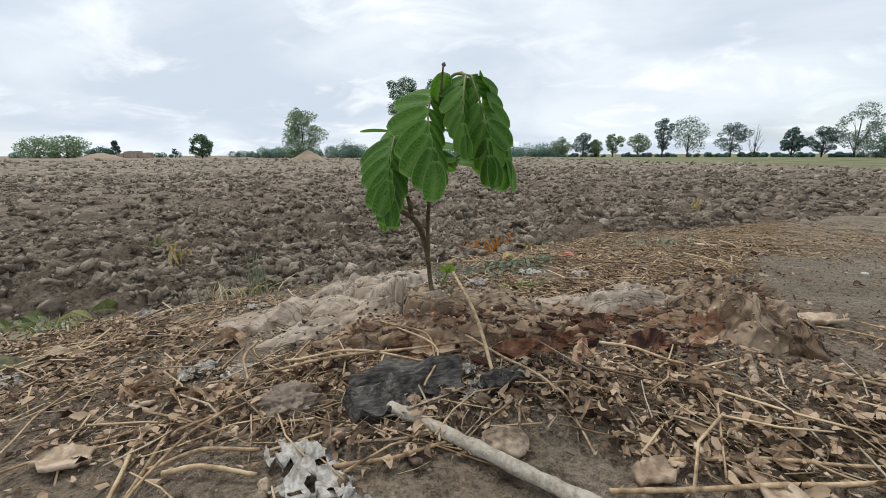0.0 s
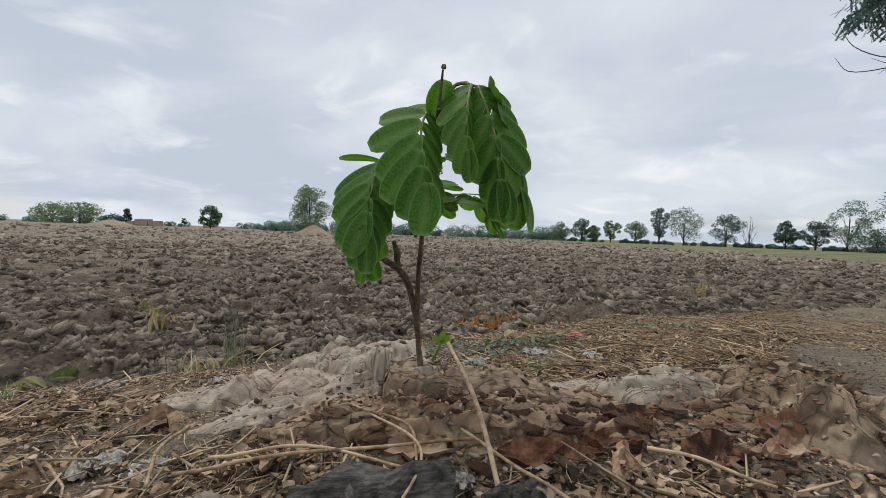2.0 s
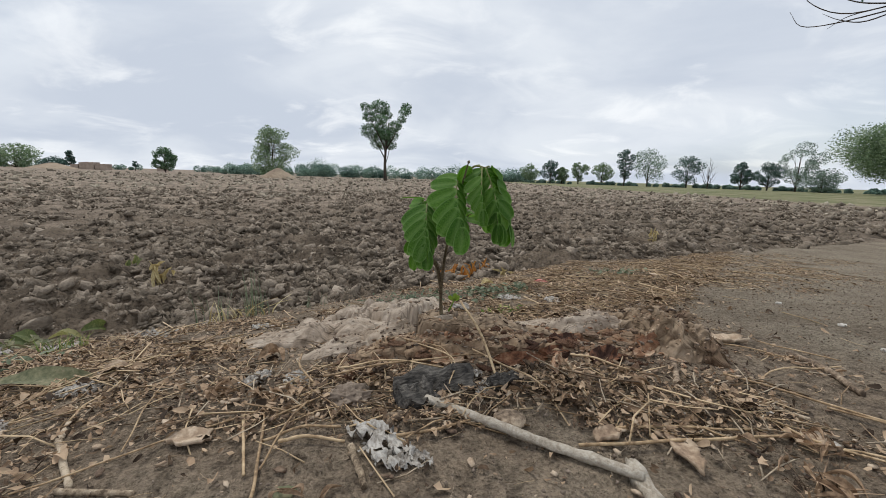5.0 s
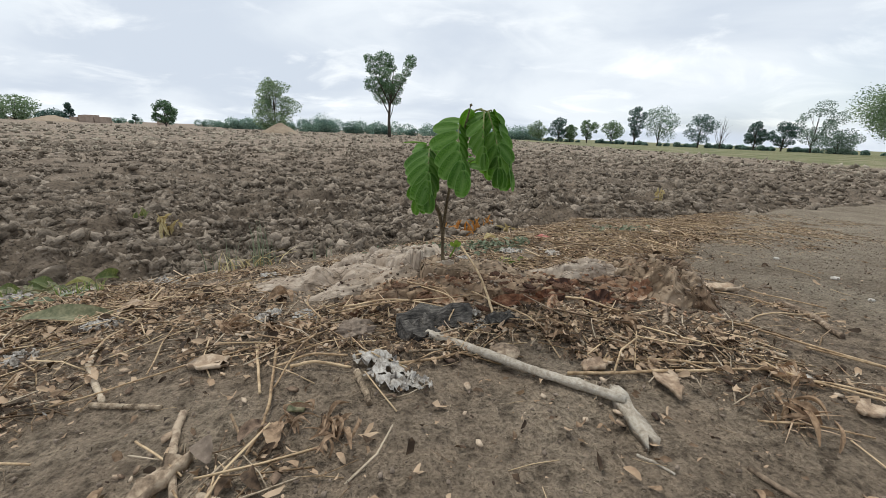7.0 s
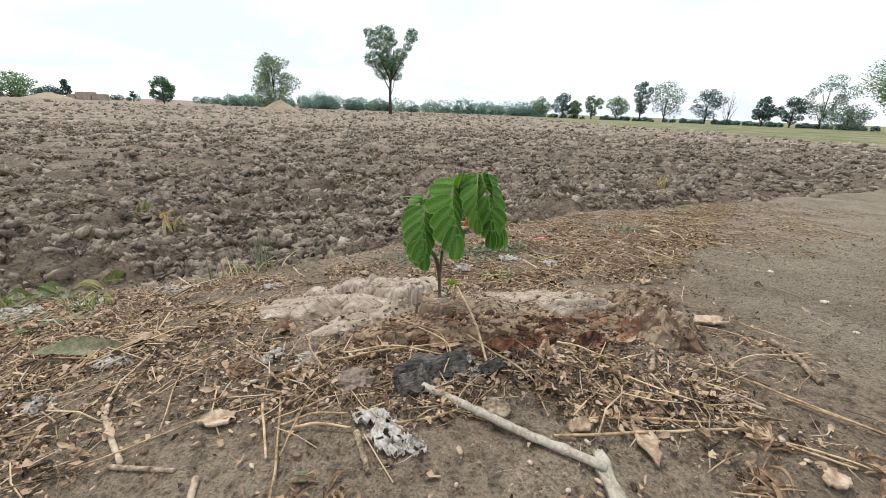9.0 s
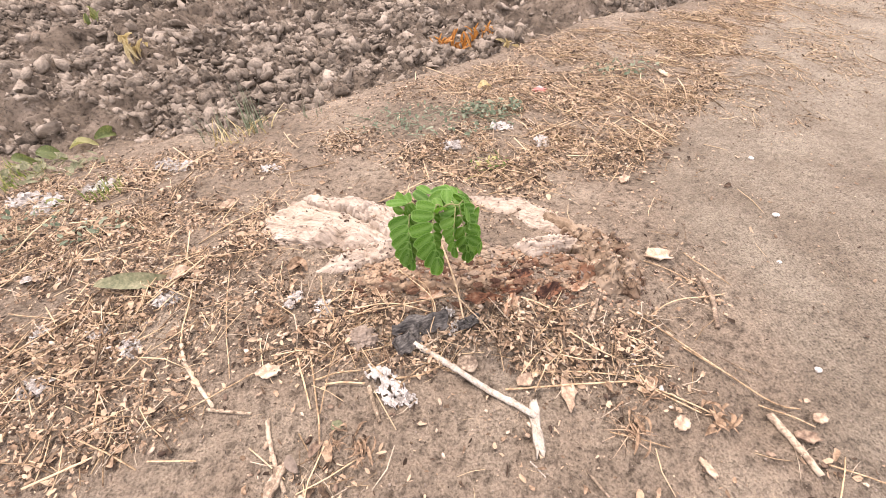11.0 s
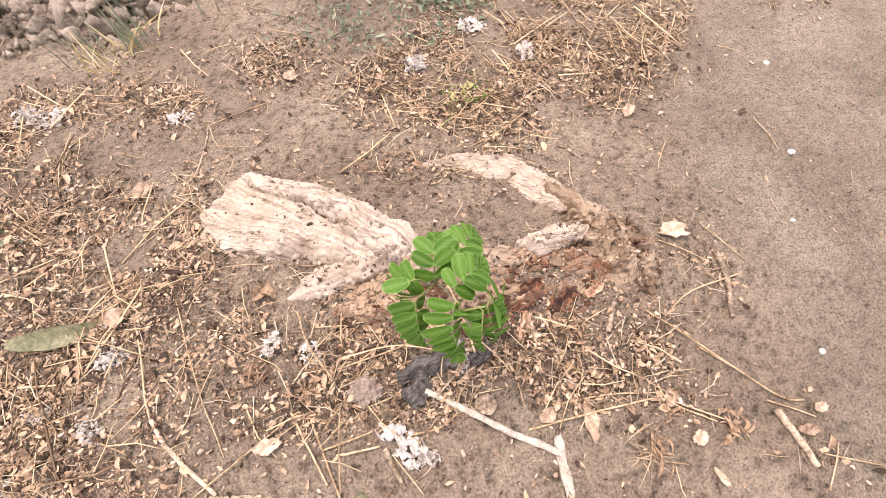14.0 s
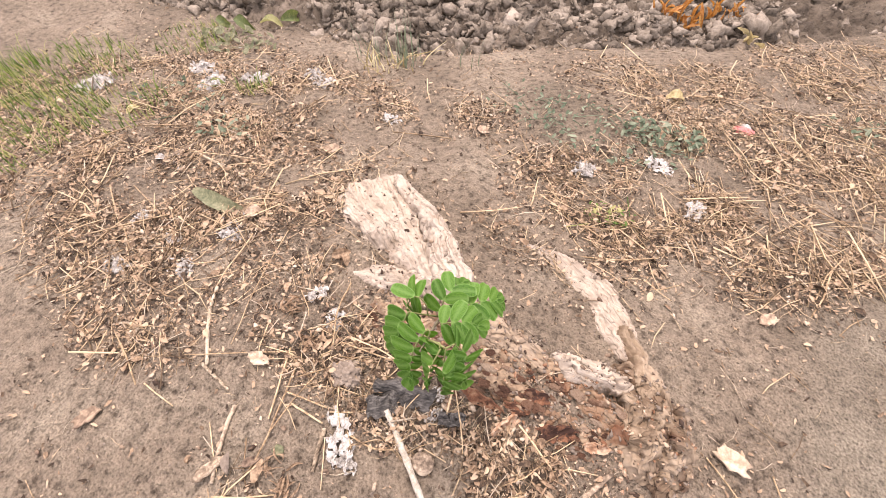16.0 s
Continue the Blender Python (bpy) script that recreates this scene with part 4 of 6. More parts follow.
# ---- the seedling ----
def leaflet_mesh():
    nu, across = 12, (-1, -0.86, -0.45, -0.05, 0.05, 0.45, 0.86, 1)
    nv = len(across)
    verts, rim = [], []
    for i in range(nu):
        u = i / (nu - 1)
        w = 0.300 * (math.sin(math.pi * min(1, 0.02 + 0.955 * u)) ** 0.42) * (0.82 + 0.30 * u)
        for j, v in enumerate(across):
            verts.append(Vector((u, v * w + 0.03 * math.sin(math.pi * u), -0.16 * u * u + 0.05 * abs(v) * (1 - 0.5 * abs(v)))))
            rim.append(0.9 if abs(v) == 1 or i in (0, nu - 1) else (0.4 if abs(v) < 0.1 else 0.0))
    faces = [(i * nv + j, (i + 1) * nv + j, (i + 1) * nv + j + 1, i * nv + j + 1) for i in range(nu - 1) for j in range(nv - 1)]
    me = mesh_of("leaflet", verts, faces, M_LEAF)
    me.attributes.new("rim", "FLOAT", "POINT").data.foreach_set("value", rim)
    return me


LEAFLET = leaflet_mesh()


def pinna(parent, pts, pairs, length, normals, spread=(90, 20), folds=(0, 0), lengths=(0.85, 1.05, 0.8), lean=0.22, radius=0.0011, seed=0, skip=(), right=1.0):
    """A leaf stalk with leaflets on both sides that overlap like shingles. normals: the way the leaflets face at its
    base and tip; spread: degrees between leaflet and stalk at base and tip; folds: degrees that each side hangs back."""
    r = random.Random(seed)
    path = spline(pts, 24)
    v, f = tube(path, [radius * (1.25 - 0.7 * i / 23) for i in range(24)], 6)
    stalk = part("leaf_stalk", mesh_of("leaf_stalk", v, f, M_RACHIS), parent)
    for i in range(pairs):
        u = 0.06 + 0.94 * i / (pairs - 1)
        k = min(int(u * 23), 22)
        p = path[k].lerp(path[k + 1], u * 23 - k)
        t = (path[k + 1] - path[k]).normalized()
        n = Vector(normals[0]).normalized().lerp(Vector(normals[1]).normalized(), u)
        n = (n - t * n.dot(t)).normalized()
        s = t.cross(n)
        a0, a1, a2 = lengths
        size = length * (a0 + (a1 - a0) * u * 2 if u < 0.5 else a1 + (a2 - a1) * (u - 0.5) * 2)
        for side in (-1, 1):
            if (i, side) in skip:
                continue
            a = radians(spread[0] + (spread[1] - spread[0]) * u + r.uniform(-5, 5))
            fold = radians(folds[0 if side > 0 else 1] + r.uniform(-7, 7))
            wing = s * side * math.cos(fold) - n * math.sin(fold)
            up = n * math.cos(fold) + s * side * math.sin(fold)
            out_dir = (wing * math.sin(a) + t * math.cos(a) + up * r.uniform(-0.05, 0.10)).normalized()
            nn = up + t * (lean + r.uniform(-0.08, 0.08))
            nn = (nn - out_dir * nn.dot(out_dir)).normalized()
            m = Matrix((out_dir, nn.cross(out_dir), nn)).transposed() @ Matrix.Scale(size * (1.0 if side > 0 else right) * r.uniform(0.93, 1.07), 3)
            part("leaflet", LEAFLET, stalk, "", Matrix.Translation(p + n * 0.0007 * (1 + i * 0.35)) @ m.to_4x4())
    return stalk


seedling = tagged(new("seedling"), "young green seedling with drooping feathery leaves growing from the stump", "seedling")


def stem(pts, radii, name="stem", mat=None, label="", sides=10, n=40, wobble=0.12, seed=0, parent=None):
    path = spline(pts, n)
    k = len(radii) - 1
    rr = []
    for i in range(n):
        f = i / (n - 1) * k
        j = min(int(f), k - 1)
        rr.append(radii[j] + (radii[j + 1] - radii[j]) * (f - j))
    v, f = tube(path, rr, sides, wobble, seed)
    return part(name, mesh_of(name, v, f, mat or M_STEM), parent or seedling, label)


stem([(-0.024, 0.658, 0.085), (-0.030, 0.63, 0.15), (-0.030, 0.59, 0.22), (-0.025, 0.556, 0.284)], [0.0043, 0.0032, 0.0027, 0.0024], seed=1)
stem([(-0.025, 0.556, 0.282), (-0.018, 0.525, 0.335), (-0.012, 0.485, 0.378), (-0.009, 0.462, 0.402)], [0.0028, 0.0022, 0.0016, 0.0008], seed=2)
stem([(-0.028, 0.640, 0.125), (-0.034, 0.612, 0.185), (-0.045, 0.585, 0.228), (-0.066, 0.568, 0.248)], [0.0030, 0.0032, 0.0040, 0.0030], seed=3, label="short side stem ending in brown buds")
for k, (a, b, w) in enumerate([((-0.052, 0.580, 0.238), (-0.056, 0.570, 0.266), 0.0036), ((-0.064, 0.569, 0.247), (-0.088, 0.560, 0.250), 0.0042)]):
    stem([a, tuple((p + q) / 2 + 0.0015 for p, q in zip(a, b)), b], [0.0030, w, 0.0020], "bud", n=12, sides=9, wobble=0.25, seed=20 + k, label="brown withered bud")
stem([(-0.020, 0.655, 0.10), (-0.008, 0.65, 0.125), (-0.002, 0.648, 0.140)], [0.0022, 0.0018, 0.0013], "sprout_stalk", M_SPROUT, n=12, sides=6)
for k, (dx, dy, dz) in enumerate([(-0.014, -0.004, 0.010), (0.012, -0.006, 0.012), (0.002, -0.010, 0.016), (0.014, 0.006, 0.002), (-0.010, 0.008, 0.006), (0.004, 0.004, 0.018)]):
    d = Vector((dx, dy, dz)).normalized()
    s = d.cross(Vector((0.2, 1, 0.3))).normalized()
    m = Matrix((d, s, d.cross(s))).transposed() @ Matrix.Scale(0.014, 3)
    lf = LEAFLET.copy()
    lf.materials[0] = M_SPROUT
    part("sprout_leaf", lf, seedling, "", Matrix.Translation((-0.002, 0.648, 0.140)) @ m.to_4x4())
FORK, TOP = (-0.025, 0.556, 0.284), (-0.012, 0.485, 0.378)
# stalks from the stem to the leaves
stem([FORK, (-0.040, 0.540, 0.312), (-0.065, 0.522, 0.338)], [0.0018, 0.0015, 0.0013], "petiole", M_RACHIS, n=14, sides=6)
stem([TOP, (0.002, 0.482, 0.398), (0.02, 0.482, 0.397)], [0.0018, 0.0015, 0.0013], "petiole", M_RACHIS, n=14, sides=6)
stem([FORK, (-0.015, 0.565, 0.300), (0.0, 0.572, 0.306)], [0.0018, 0.0015, 0.0013], "petiole", M_RACHIS, n=14, sides=6)
for a, b in [(TOP, (-0.017, 0.498, 0.385)), ((0.002, 0.482, 0.398), (0.012, 0.478, 0.397)), ((0.02, 0.482, 0.397), (0.027, 0.492, 0.396)), ((-0.040, 0.540, 0.312), (-0.060, 0.550, 0.343)), ((-0.022, 0.545, 0.30), (-0.010, 0.525, 0.345)), ((-0.015, 0.565, 0.300), (-0.026, 0.555, 0.305))]:
    stem([a, tuple((p + q) / 2 + 0.003 for p, q in zip(a, b)), b], [0.0014, 0.0012, 0.0011], "petiole", M_RACHIS, n=8, sides=6)
# the middle leaf, facing the path, its far side folded back
pinna(seedling, [(-0.017, 0.498, 0.385), (-0.024, 0.474, 0.365), (-0.023, 0.455, 0.338), (-0.016, 0.442, 0.311)], 7, 0.0450, ((-0.25, -0.75, 0.75), (-0.15, -1, 0.45)), (92, 22), (4, 58), (0.85, 1.08, 0.9), seed=1, right=0.64)
# the lower leaf on the side stem
pinna(seedling, [(-0.065, 0.522, 0.338), (-0.067, 0.497, 0.317), (-0.066, 0.482, 0.292), (-0.064, 0.474, 0.272)], 7, 0.0455, ((-0.35, -0.8, 0.7), (-0.2, -1, 0.3)), (66, 14), (4, 62), (1.05, 1.0, 0.72), seed=2, right=0.75)
# the small leaf behind it, its upper leaflets level
pinna(seedling, [(-0.060, 0.550, 0.343), (-0.072, 0.548, 0.335), (-0.081, 0.546, 0.296), (-0.081, 0.546, 0.256)], 6, 0.0400, ((-0.1, -0.05, 1), (-0.75, -0.75, 0.25)), (84, 22), (0, 40), (0.9, 1.0, 0.85), seed=8)
# three leaves that hang in a bunch from the top
pinna(seedling, [(0.014, 0.478, 0.397), (0.011, 0.458, 0.377), (0.010, 0.447, 0.355), (0.012, 0.442, 0.337)], 6, 0.0330, ((-0.05, -0.85, 0.6), (0.1, -1, 0.2)), (84, 10), (36, 72), (1.0, 0.9, 0.75), seed=3, right=0.8)
pinna(seedling, [(0.020, 0.482, 0.397), (0.026, 0.464, 0.375), (0.033, 0.452, 0.346), (0.036, 0.448, 0.317)], 6, 0.0360, ((0.30, -0.8, 0.8), (0.35, -1, 0.25)), (80, 16), (46, 12), (0.9, 1.05, 0.9), seed=4)
pinna(seedling, [(0.027, 0.492, 0.396), (0.043, 0.492, 0.378), (0.050, 0.482, 0.346), (0.056, 0.474, 0.314)], 6, 0.0400, ((0.2, 0.1, 1), (0.65, -0.8, 0.25)), (84, 18), (10, 24), (0.95, 1.05, 0.95), seed=5)
# leaves at the back
pinna(seedling, [(0.000, 0.572, 0.306), (0.016, 0.588, 0.318), (0.034, 0.606, 0.312), (0.048, 0.620, 0.296)], 5, 0.0420, ((0.1, 0.0, 1), (0.2, -0.1, 1)), (76, 22), (8, 8), seed=6)
pinna(seedling, [(-0.026, 0.555, 0.305), (-0.026, 0.575, 0.324), (-0.020, 0.597, 0.326), (-0.013, 0.615, 0.312)], 5, 0.0410, ((0.0, 0.0, 1), (-0.1, 0.2, 1)), (76, 22), (8, 8), seed=7)
pinna(seedling, [(-0.010, 0.525, 0.345), (0.008, 0.536, 0.350), (0.026, 0.545, 0.346), (0.040, 0.552, 0.332)], 5, 0.0390, ((0.1, -0.1, 1), (0.2, -0.2, 1)), (76, 22), (8, 8), seed=9)
for base, tip, nrm, size in [((-0.068, 0.548, 0.344), (-0.104, 0.546, 0.350), (0.05, 0.12, 1), 0.040), ((-0.016, 0.492, 0.368), (-0.006, 0.470, 0.398), (0.2, -0.9, 0.5), 0.036),
                             ((-0.015, 0.490, 0.362), (0.006, 0.470, 0.372), (0.2, -0.9, 0.5), 0.030)]:
    d = (Vector(tip) - Vector(base)).normalized()
    n = Vector(nrm)
    n = (n - d * n.dot(d)).normalized()
    part("leaflet", LEAFLET, seedling, "", Matrix.Translation(base) @ (Matrix((d, n.cross(d), n)).transposed() @ Matrix.Scale(size, 3)).to_4x4())
v, f = lump(0.0020, 5, 2, (1, 0.8, 1.1), 0.6, 2.0)
part("shoot_tip", mesh_of("shoot_tip", v, f, M_STEM), seedling, "dark fuzzy shoot tip", pose(-0.0085, 0.461, 0.404))


# ---- sticks, straws and scraps round the stump ----
def lying(name, pts, radius, mat, label, category, group="", lift=0.0, end=0.8, sides=7, wobble=0.10, arch=0.0, knots=0, parent=None, stiff=False):
    """A stick or stalk that lies on the ground through the plan points."""
    n = 6 + 6 * len(pts)
    path = spline([(x, y, 0) for x, y in pts], n)
    seed = int(abs(pts[0][0] * 971 + pts[0][1] * 577)) % 97
    for i, p in enumerate(path):
        u = i / (n - 1)
        p.z = gz(p.x, p.y) + radius * 0.7 + lift + arch * math.sin(math.pi * u)
        p.x += 0.35 * radius * noise.noise(Vector((u * 6, seed, 1)))
        p.y += 0.35 * radius * noise.noise(Vector((u * 6, seed, 5)))
    zs = [p.z for p in path]
    for i in range(n):
        lo, hi = max(0, i - 2), min(n, i + 3)
        path[i].z = max(sum(zs[lo:hi]) / (hi - lo), zs[i] - 0.3 * radius)
    if stiff:
        a, b = path[0].z, path[-1].z
        for i, p in enumerate(path):
            p.z = a + (b - a) * i / (n - 1)
    rr = [radius * (1 + (end - 1) * i / (n - 1)) for i in range(n)]
    for k in range(knots):
        j = int((k + 0.6) / knots * (n - 1))
        rr[j] *= 1.14
    v, f = tube(path, rr, sides, wobble, seed)
    me = mesh_of(name, v, f, mat)
    if parent:
        return part(name, me, parent, label)
    return thing(name, me, label, category, group)


S, ST = "straws and stalks round the stump", "pale yellow dry straw stalk lying on the litter"
for pts, r in [([(-0.651, 0.693), (-0.599, 0.465)], 0.0028), ([(-0.558, 0.70), (-0.513, 0.531), (-0.458, 0.366)], 0.0018), ([(-0.301, 0.423), (-0.536, 0.301)], 0.0020),
               ([(-0.326, 0.421), (-0.271, 0.281)], 0.0030), ([(-0.301, 0.447), (-0.257, 0.28), (-0.244, 0.214), (-0.245, 0.172)], 0.0027), ([(-0.230, 0.402), (-0.247, 0.264)], 0.0020),
               ([(-0.294, 0.614), (-0.277, 0.539), (-0.237, 0.464)], 0.0028), ([(-0.205, 0.497), (-0.107, 0.497), (-0.026, 0.472)], 0.0022), ([(-0.225, 0.478), (-0.12, 0.489), (0.03, 0.512)], 0.0024),
               ([(-0.127, 0.633), (-0.09, 0.585), (-0.032, 0.537), (-0.018, 0.459)], 0.0022), ([(-0.10, 0.60), (-0.02, 0.50), (-0.03, 0.42)], 0.0020),
               ([(-0.272, 0.34), (-0.176, 0.352)], 0.0026), ([(-0.247, 0.326), (-0.167, 0.324)], 0.0030),
               ([(-0.572, 0.213), (-0.479, 0.207)], 0.0022), ([(-0.749, 0.383), (-0.711, 0.267)], 0.0026), ([(0.115, 0.291), (0.236, 0.293), (0.391, 0.292)], 0.0030),
               ([(0.173, 0.323), (0.29, 0.318), (0.40, 0.298)], 0.0024), ([(0.213, 0.412), (0.292, 0.312)], 0.0024), ([(0.393, 0.341), (0.404, 0.282), (0.489, 0.223)], 0.0024),
               ([(0.181, 0.494), (0.263, 0.453)], 0.0024), ([(0.431, 0.461), (0.495, 0.397), (0.639, 0.244), (0.692, 0.219)], 0.0026), ([(0.687, 0.499), (0.552, 0.482), (0.481, 0.448)], 0.0022),
               ([(0.654, 0.641), (0.718, 0.526)], 0.0020), ([(0.53, 0.612), (0.637, 0.535)], 0.0022), ([(-1.39, 0.758), (-1.10, 0.83), (-0.838, 0.901)], 0.0026),
               ([(-1.718, 0.793), (-1.495, 0.851), (-1.434, 0.925)], 0.0024), ([(0.518, 0.366), (0.60, 0.285)], 0.0022), ([(0.416, 0.277), (0.52, 0.215)], 0.0024),
               ([(-0.104, 0.33), (-0.05, 0.332), (-0.008, 0.352)], 0.0028), ([(-1.0, 0.45), (-0.82, 0.60)], 0.0024), ([(-0.93, 0.52), (-0.70, 0.58)], 0.0022), ([(-1.12, 0.62), (-0.88, 0.56)], 0.0024),
               ([(-0.80, 0.43), (-0.66, 0.52)], 0.0022), ([(0.02, 0.53), (0.085, 0.435), (0.105, 0.40)], 0.0020), ([(0.26, 0.36), (0.33, 0.27)], 0.0018), ([(0.30, 0.20), (0.40, 0.165)], 0.0017),
               ([(-0.38, 0.22), (-0.30, 0.16)], 0.0018), ([(0.62, 0.235), (0.70, 0.185)], 0.0022), ([(0.68, 0.12), (0.80, 0.07)], 0.0022), ([(0.66, 0.06), (0.72, 0.13)], 0.0020)]:
    on_stump = any(0.40 < y < 0.66 and -0.26 < x < 0.20 for x, y in pts)
    lying("straw_stalk", pts, 0.75 * r, M_STRAW, ST, "straw", S, lift=0.020 if on_stump else 0.004, arch=0.004)
# the tall straw that leans against the stump
p0, p1 = Vector((0.050, 0.432, gz(0.050, 0.432) + 0.004)), Vector((0.006, 0.610, 0.150))
v, f = tube(spline([p0, p0.lerp(p1, 0.5) + Vector((0.004, -0.004, 0.012)), p1], 16), [0.0022] * 16, 7, 0.08)
thing("straw_stalk", mesh_of("straw_stalk", v, f, M_STRAW), "long pale straw leaning on the stump beside the seedling", "straw", S)
lying("white_stalk", [(0.176, 0.49), (0.163, 0.358)], 0.0030, M_TWIG, "bleached white stalk crossing the litter", "twig", lift=0.006)
lying("white_stalk", [(0.085, 0.399), (0.166, 0.392)], 0.0030, M_TWIG, "short bleached white stalk", "twig", lift=0.003)
G = "bare twigs on the ground"
for pts, r, lab in [([(-1.15, 0.778), (-1.126, 0.918)], 0.008, "thick grey-brown stick on the leaf litter"), ([(-0.599, 0.465), (-0.564, 0.404), (-0.476, 0.306)], 0.005, "curved brown root bit half buried"),
                    ([(-0.488, 0.303), (-0.393, 0.287)], 0.004, "short pale twig on bare soil"), ([(-0.27, 0.449), (-0.298, 0.404)], 0.006, "short thick grey twig on litter"),
                    ([(-0.121, 0.37), (-0.047, 0.371)], 0.006, "grey-brown stick beside the charred wood"), ([(-0.159, 0.318), (-0.134, 0.244)], 0.005, "brown twig beside white fluff"),
                    ([(-0.673, 0.391), (-0.624, 0.38)], 0.003, "short pale twig on dry litter"), ([(-0.756, 0.286), (-0.70, 0.30), (-0.688, 0.221)], 0.0045, "gnarled forked bit of root"),
                    ([(-0.357, 0.269), (-0.335, 0.21), (-0.297, 0.140)], 0.0048, "dark brown bent twig on bare soil"),
                    ([(0.482, 0.463), (0.45, 0.41), (0.43, 0.358)], 0.004, "thin brown twig in the litter"), ([(0.662, 0.573), (0.653, 0.489), (0.624, 0.409)], 0.007, "bleached straight stick on bare earth"),
                    ([(0.629, 0.215), (0.655, 0.104)], 0.008, "pale stick half buried in soil"), ([(0.239, 0.138), (0.266, 0.095)], 0.003, "thin dark twig on bare soil"),
                    ([(-0.553, 1.072), (-0.54, 1.17), (-0.536, 1.277)], 0.003, "thin curved twig on bare soil"), ([(-1.114, 0.836), (-0.824, 0.799)], 0.005, "reddish brown stalk on the litter"),
                    ([(-0.085, 0.382), (-0.14, 0.335)], 0.006, "dark twig under the charred wood"), ([(0.335, 0.435), (0.37, 0.50)], 0.006, "grey bark twig standing in the litter"),
                    ([(0.40, 0.405), (0.47, 0.345)], 0.004, "brown twig in the litter"), ([(-0.27, 0.13), (-0.20, 0.10)], 0.005, "short pale twig on dry litter")]:
    lying("twig", pts, r, M_BARK if r > 0.0055 or "dark" in lab else M_TWIG, lab, "twig", G, wobble=0.07, knots=1)
branch = tagged(new("branch"), "pale peeled branch with a broken side fork lying on bare earth", "branch")
lying("branch_stem", [(-0.065, 0.402), (-0.024, 0.374), (0.058, 0.310), (0.165, 0.236)], 0.0063, M_PEELED, "", "", lift=0.006, parent=branch, end=0.95, wobble=0.16, sides=14, knots=3, stiff=True)
v, f = splinter(0.110, 0.020, 0.008, 41, -0.15, 0.22)
part("branch_fork", mesh_of("branch_fork", v, f, M_PEELED), branch, "flattened bleached fork", pose(0.164, 0.218, gz(0.164, 0.218) + 0.008, 8, 2, 86))
lying("branch_tip", [(0.140, 0.160), (0.162, 0.132)], 0.0016, M_PEELED, "", "", parent=branch)


def plate(name, x, y, length, width, thick, mat, label, category, rx=0, ry=0, rz=0, lift=0.0, seed=1, curl=0.15, group=""):
    v, f = splinter(length, width, thick, seed, curl)
    return thing(name, mesh_of(name, v, f, mat), label, category, group, at=pose(x, y, gz(x, y) + thick * 0.5 + lift, rx, ry, rz))


for x, y, l, w, t, rx, ry, rz, sd, lab in [(-0.050, 0.446, 0.130, 0.048, 0.018, 34, -4, 13, 3, "plank of black charred wood with cracked grain"), (-0.078, 0.408, 0.062, 0.040, 0.018, 20, 10, 40, 8, "short block of grey-black charred wood"),
                                          (0.060, 0.448, 0.055, 0.026, 0.014, 14, 0, 24, 5, "small sliver of black charcoal")]:
    v, f = splinter(l, w, t, sd, 0.05, 0.10)
    thing("charred_wood", mesh_of("charred_wood", v, f, M_CHAR, False), lab, "charcoal", "charred wood by the stump", at=pose(x, y, gz(x, y) + t * 0.5 + 0.004, rx, ry, rz))
v, f = lump(0.030, 17, 5, (1.1, 0.9, 0.6), 0.45, 2.6)
thing("soil_lump", mesh_of("soil_lump", v, f, M_SOILLUMP), "dark crusty lump of soil beside charred wood", "soil lump", at=pose(-0.178, 0.428, gz(-0.178, 0.428) + 0.010))
v, f = lump(0.0195, 23, 4, (1.1, 1.0, 0.55), 0.15, 2)
thing("seed_pod", mesh_of("seed_pod", v, f, M_BARK), "flat round tan seed pod half on soil", "seed pod", at=pose(0.045, 0.352, gz(0.045, 0.352) + 0.007))
for x, y, l, w, rz, lab in [(0.240, 0.280, 0.075, 0.026, 84, "pale curled flake of bark"), (0.158, 0.307, 0.034, 0.026, 20, "small pale bark chip"), (0.575, 0.628, 0.062, 0.040, -12, "pale torn block of wood"),
                            (0.670, 0.168, 0.042, 0.022, -8, "pale wood chip on bare earth"), (0.458, 0.129, 0.036, 0.014, -70, "narrow pale wood chip"), (-0.689, 1.050, 0.050, 0.040, 40, "pale angular wood chip on soil"),
                            (0.650, 1.018, 0.050, 0.030, 45, "white chip at the edge of the litter"), (1.242, 1.971, 0.100, 0.030, 98, "weathered chip of wood in straw"), (-0.375, 0.369, 0.050, 0.028, 6, "grey flake of bark on soil"),
                            (-0.632, 0.105, 0.052, 0.030, 70, "upright pale flake of bark"), (-0.285, 1.41, 0.045, 0.035, 10, "pale dry clod chip"), (0.44, 0.205, 0.030, 0.024, 30, "crumpled pale bark scrap"),
                            (0.41, 0.285, 0.034, 0.024, 60, "crumpled grey scrap among straw"), (0.72, 0.20, 0.030, 0.018, 10, "brown scrap of bark")]:
    plate("wood_chip", x, y, l, w, 0.005, M_CHIP, lab, "wood chip", rng.uniform(-6, 6), rng.uniform(-6, 6), rz, 0.003, int(abs(x * 100)) + 3, 0.2, "wood chips")
for x, y, r, lab in [(0.790, 0.299, 0.007, "small white pebble on bare earth"), (-0.216, 0.245, 0.010, "small grey-green flat stone"), (0.90, 0.60, 0.006, "small pale stone on trodden earth"),
                     (1.02, 0.79, 0.009, "pale stone chip on trodden earth"), (1.16, 1.12, 0.009, "pale stone chip near the straw")]:
    v, f = lump(r, x * 37, 3, (1.1, 0.9, 0.28 if "flat" in lab else 0.55), 0.3, 2)
    thing("pebble", mesh_of("pebble", v, f, M_DULLGREEN if "green" in lab else M_STONE), lab, "pebble", "pebbles", at=pose(x, y, gz(x, y) + r * 0.3))


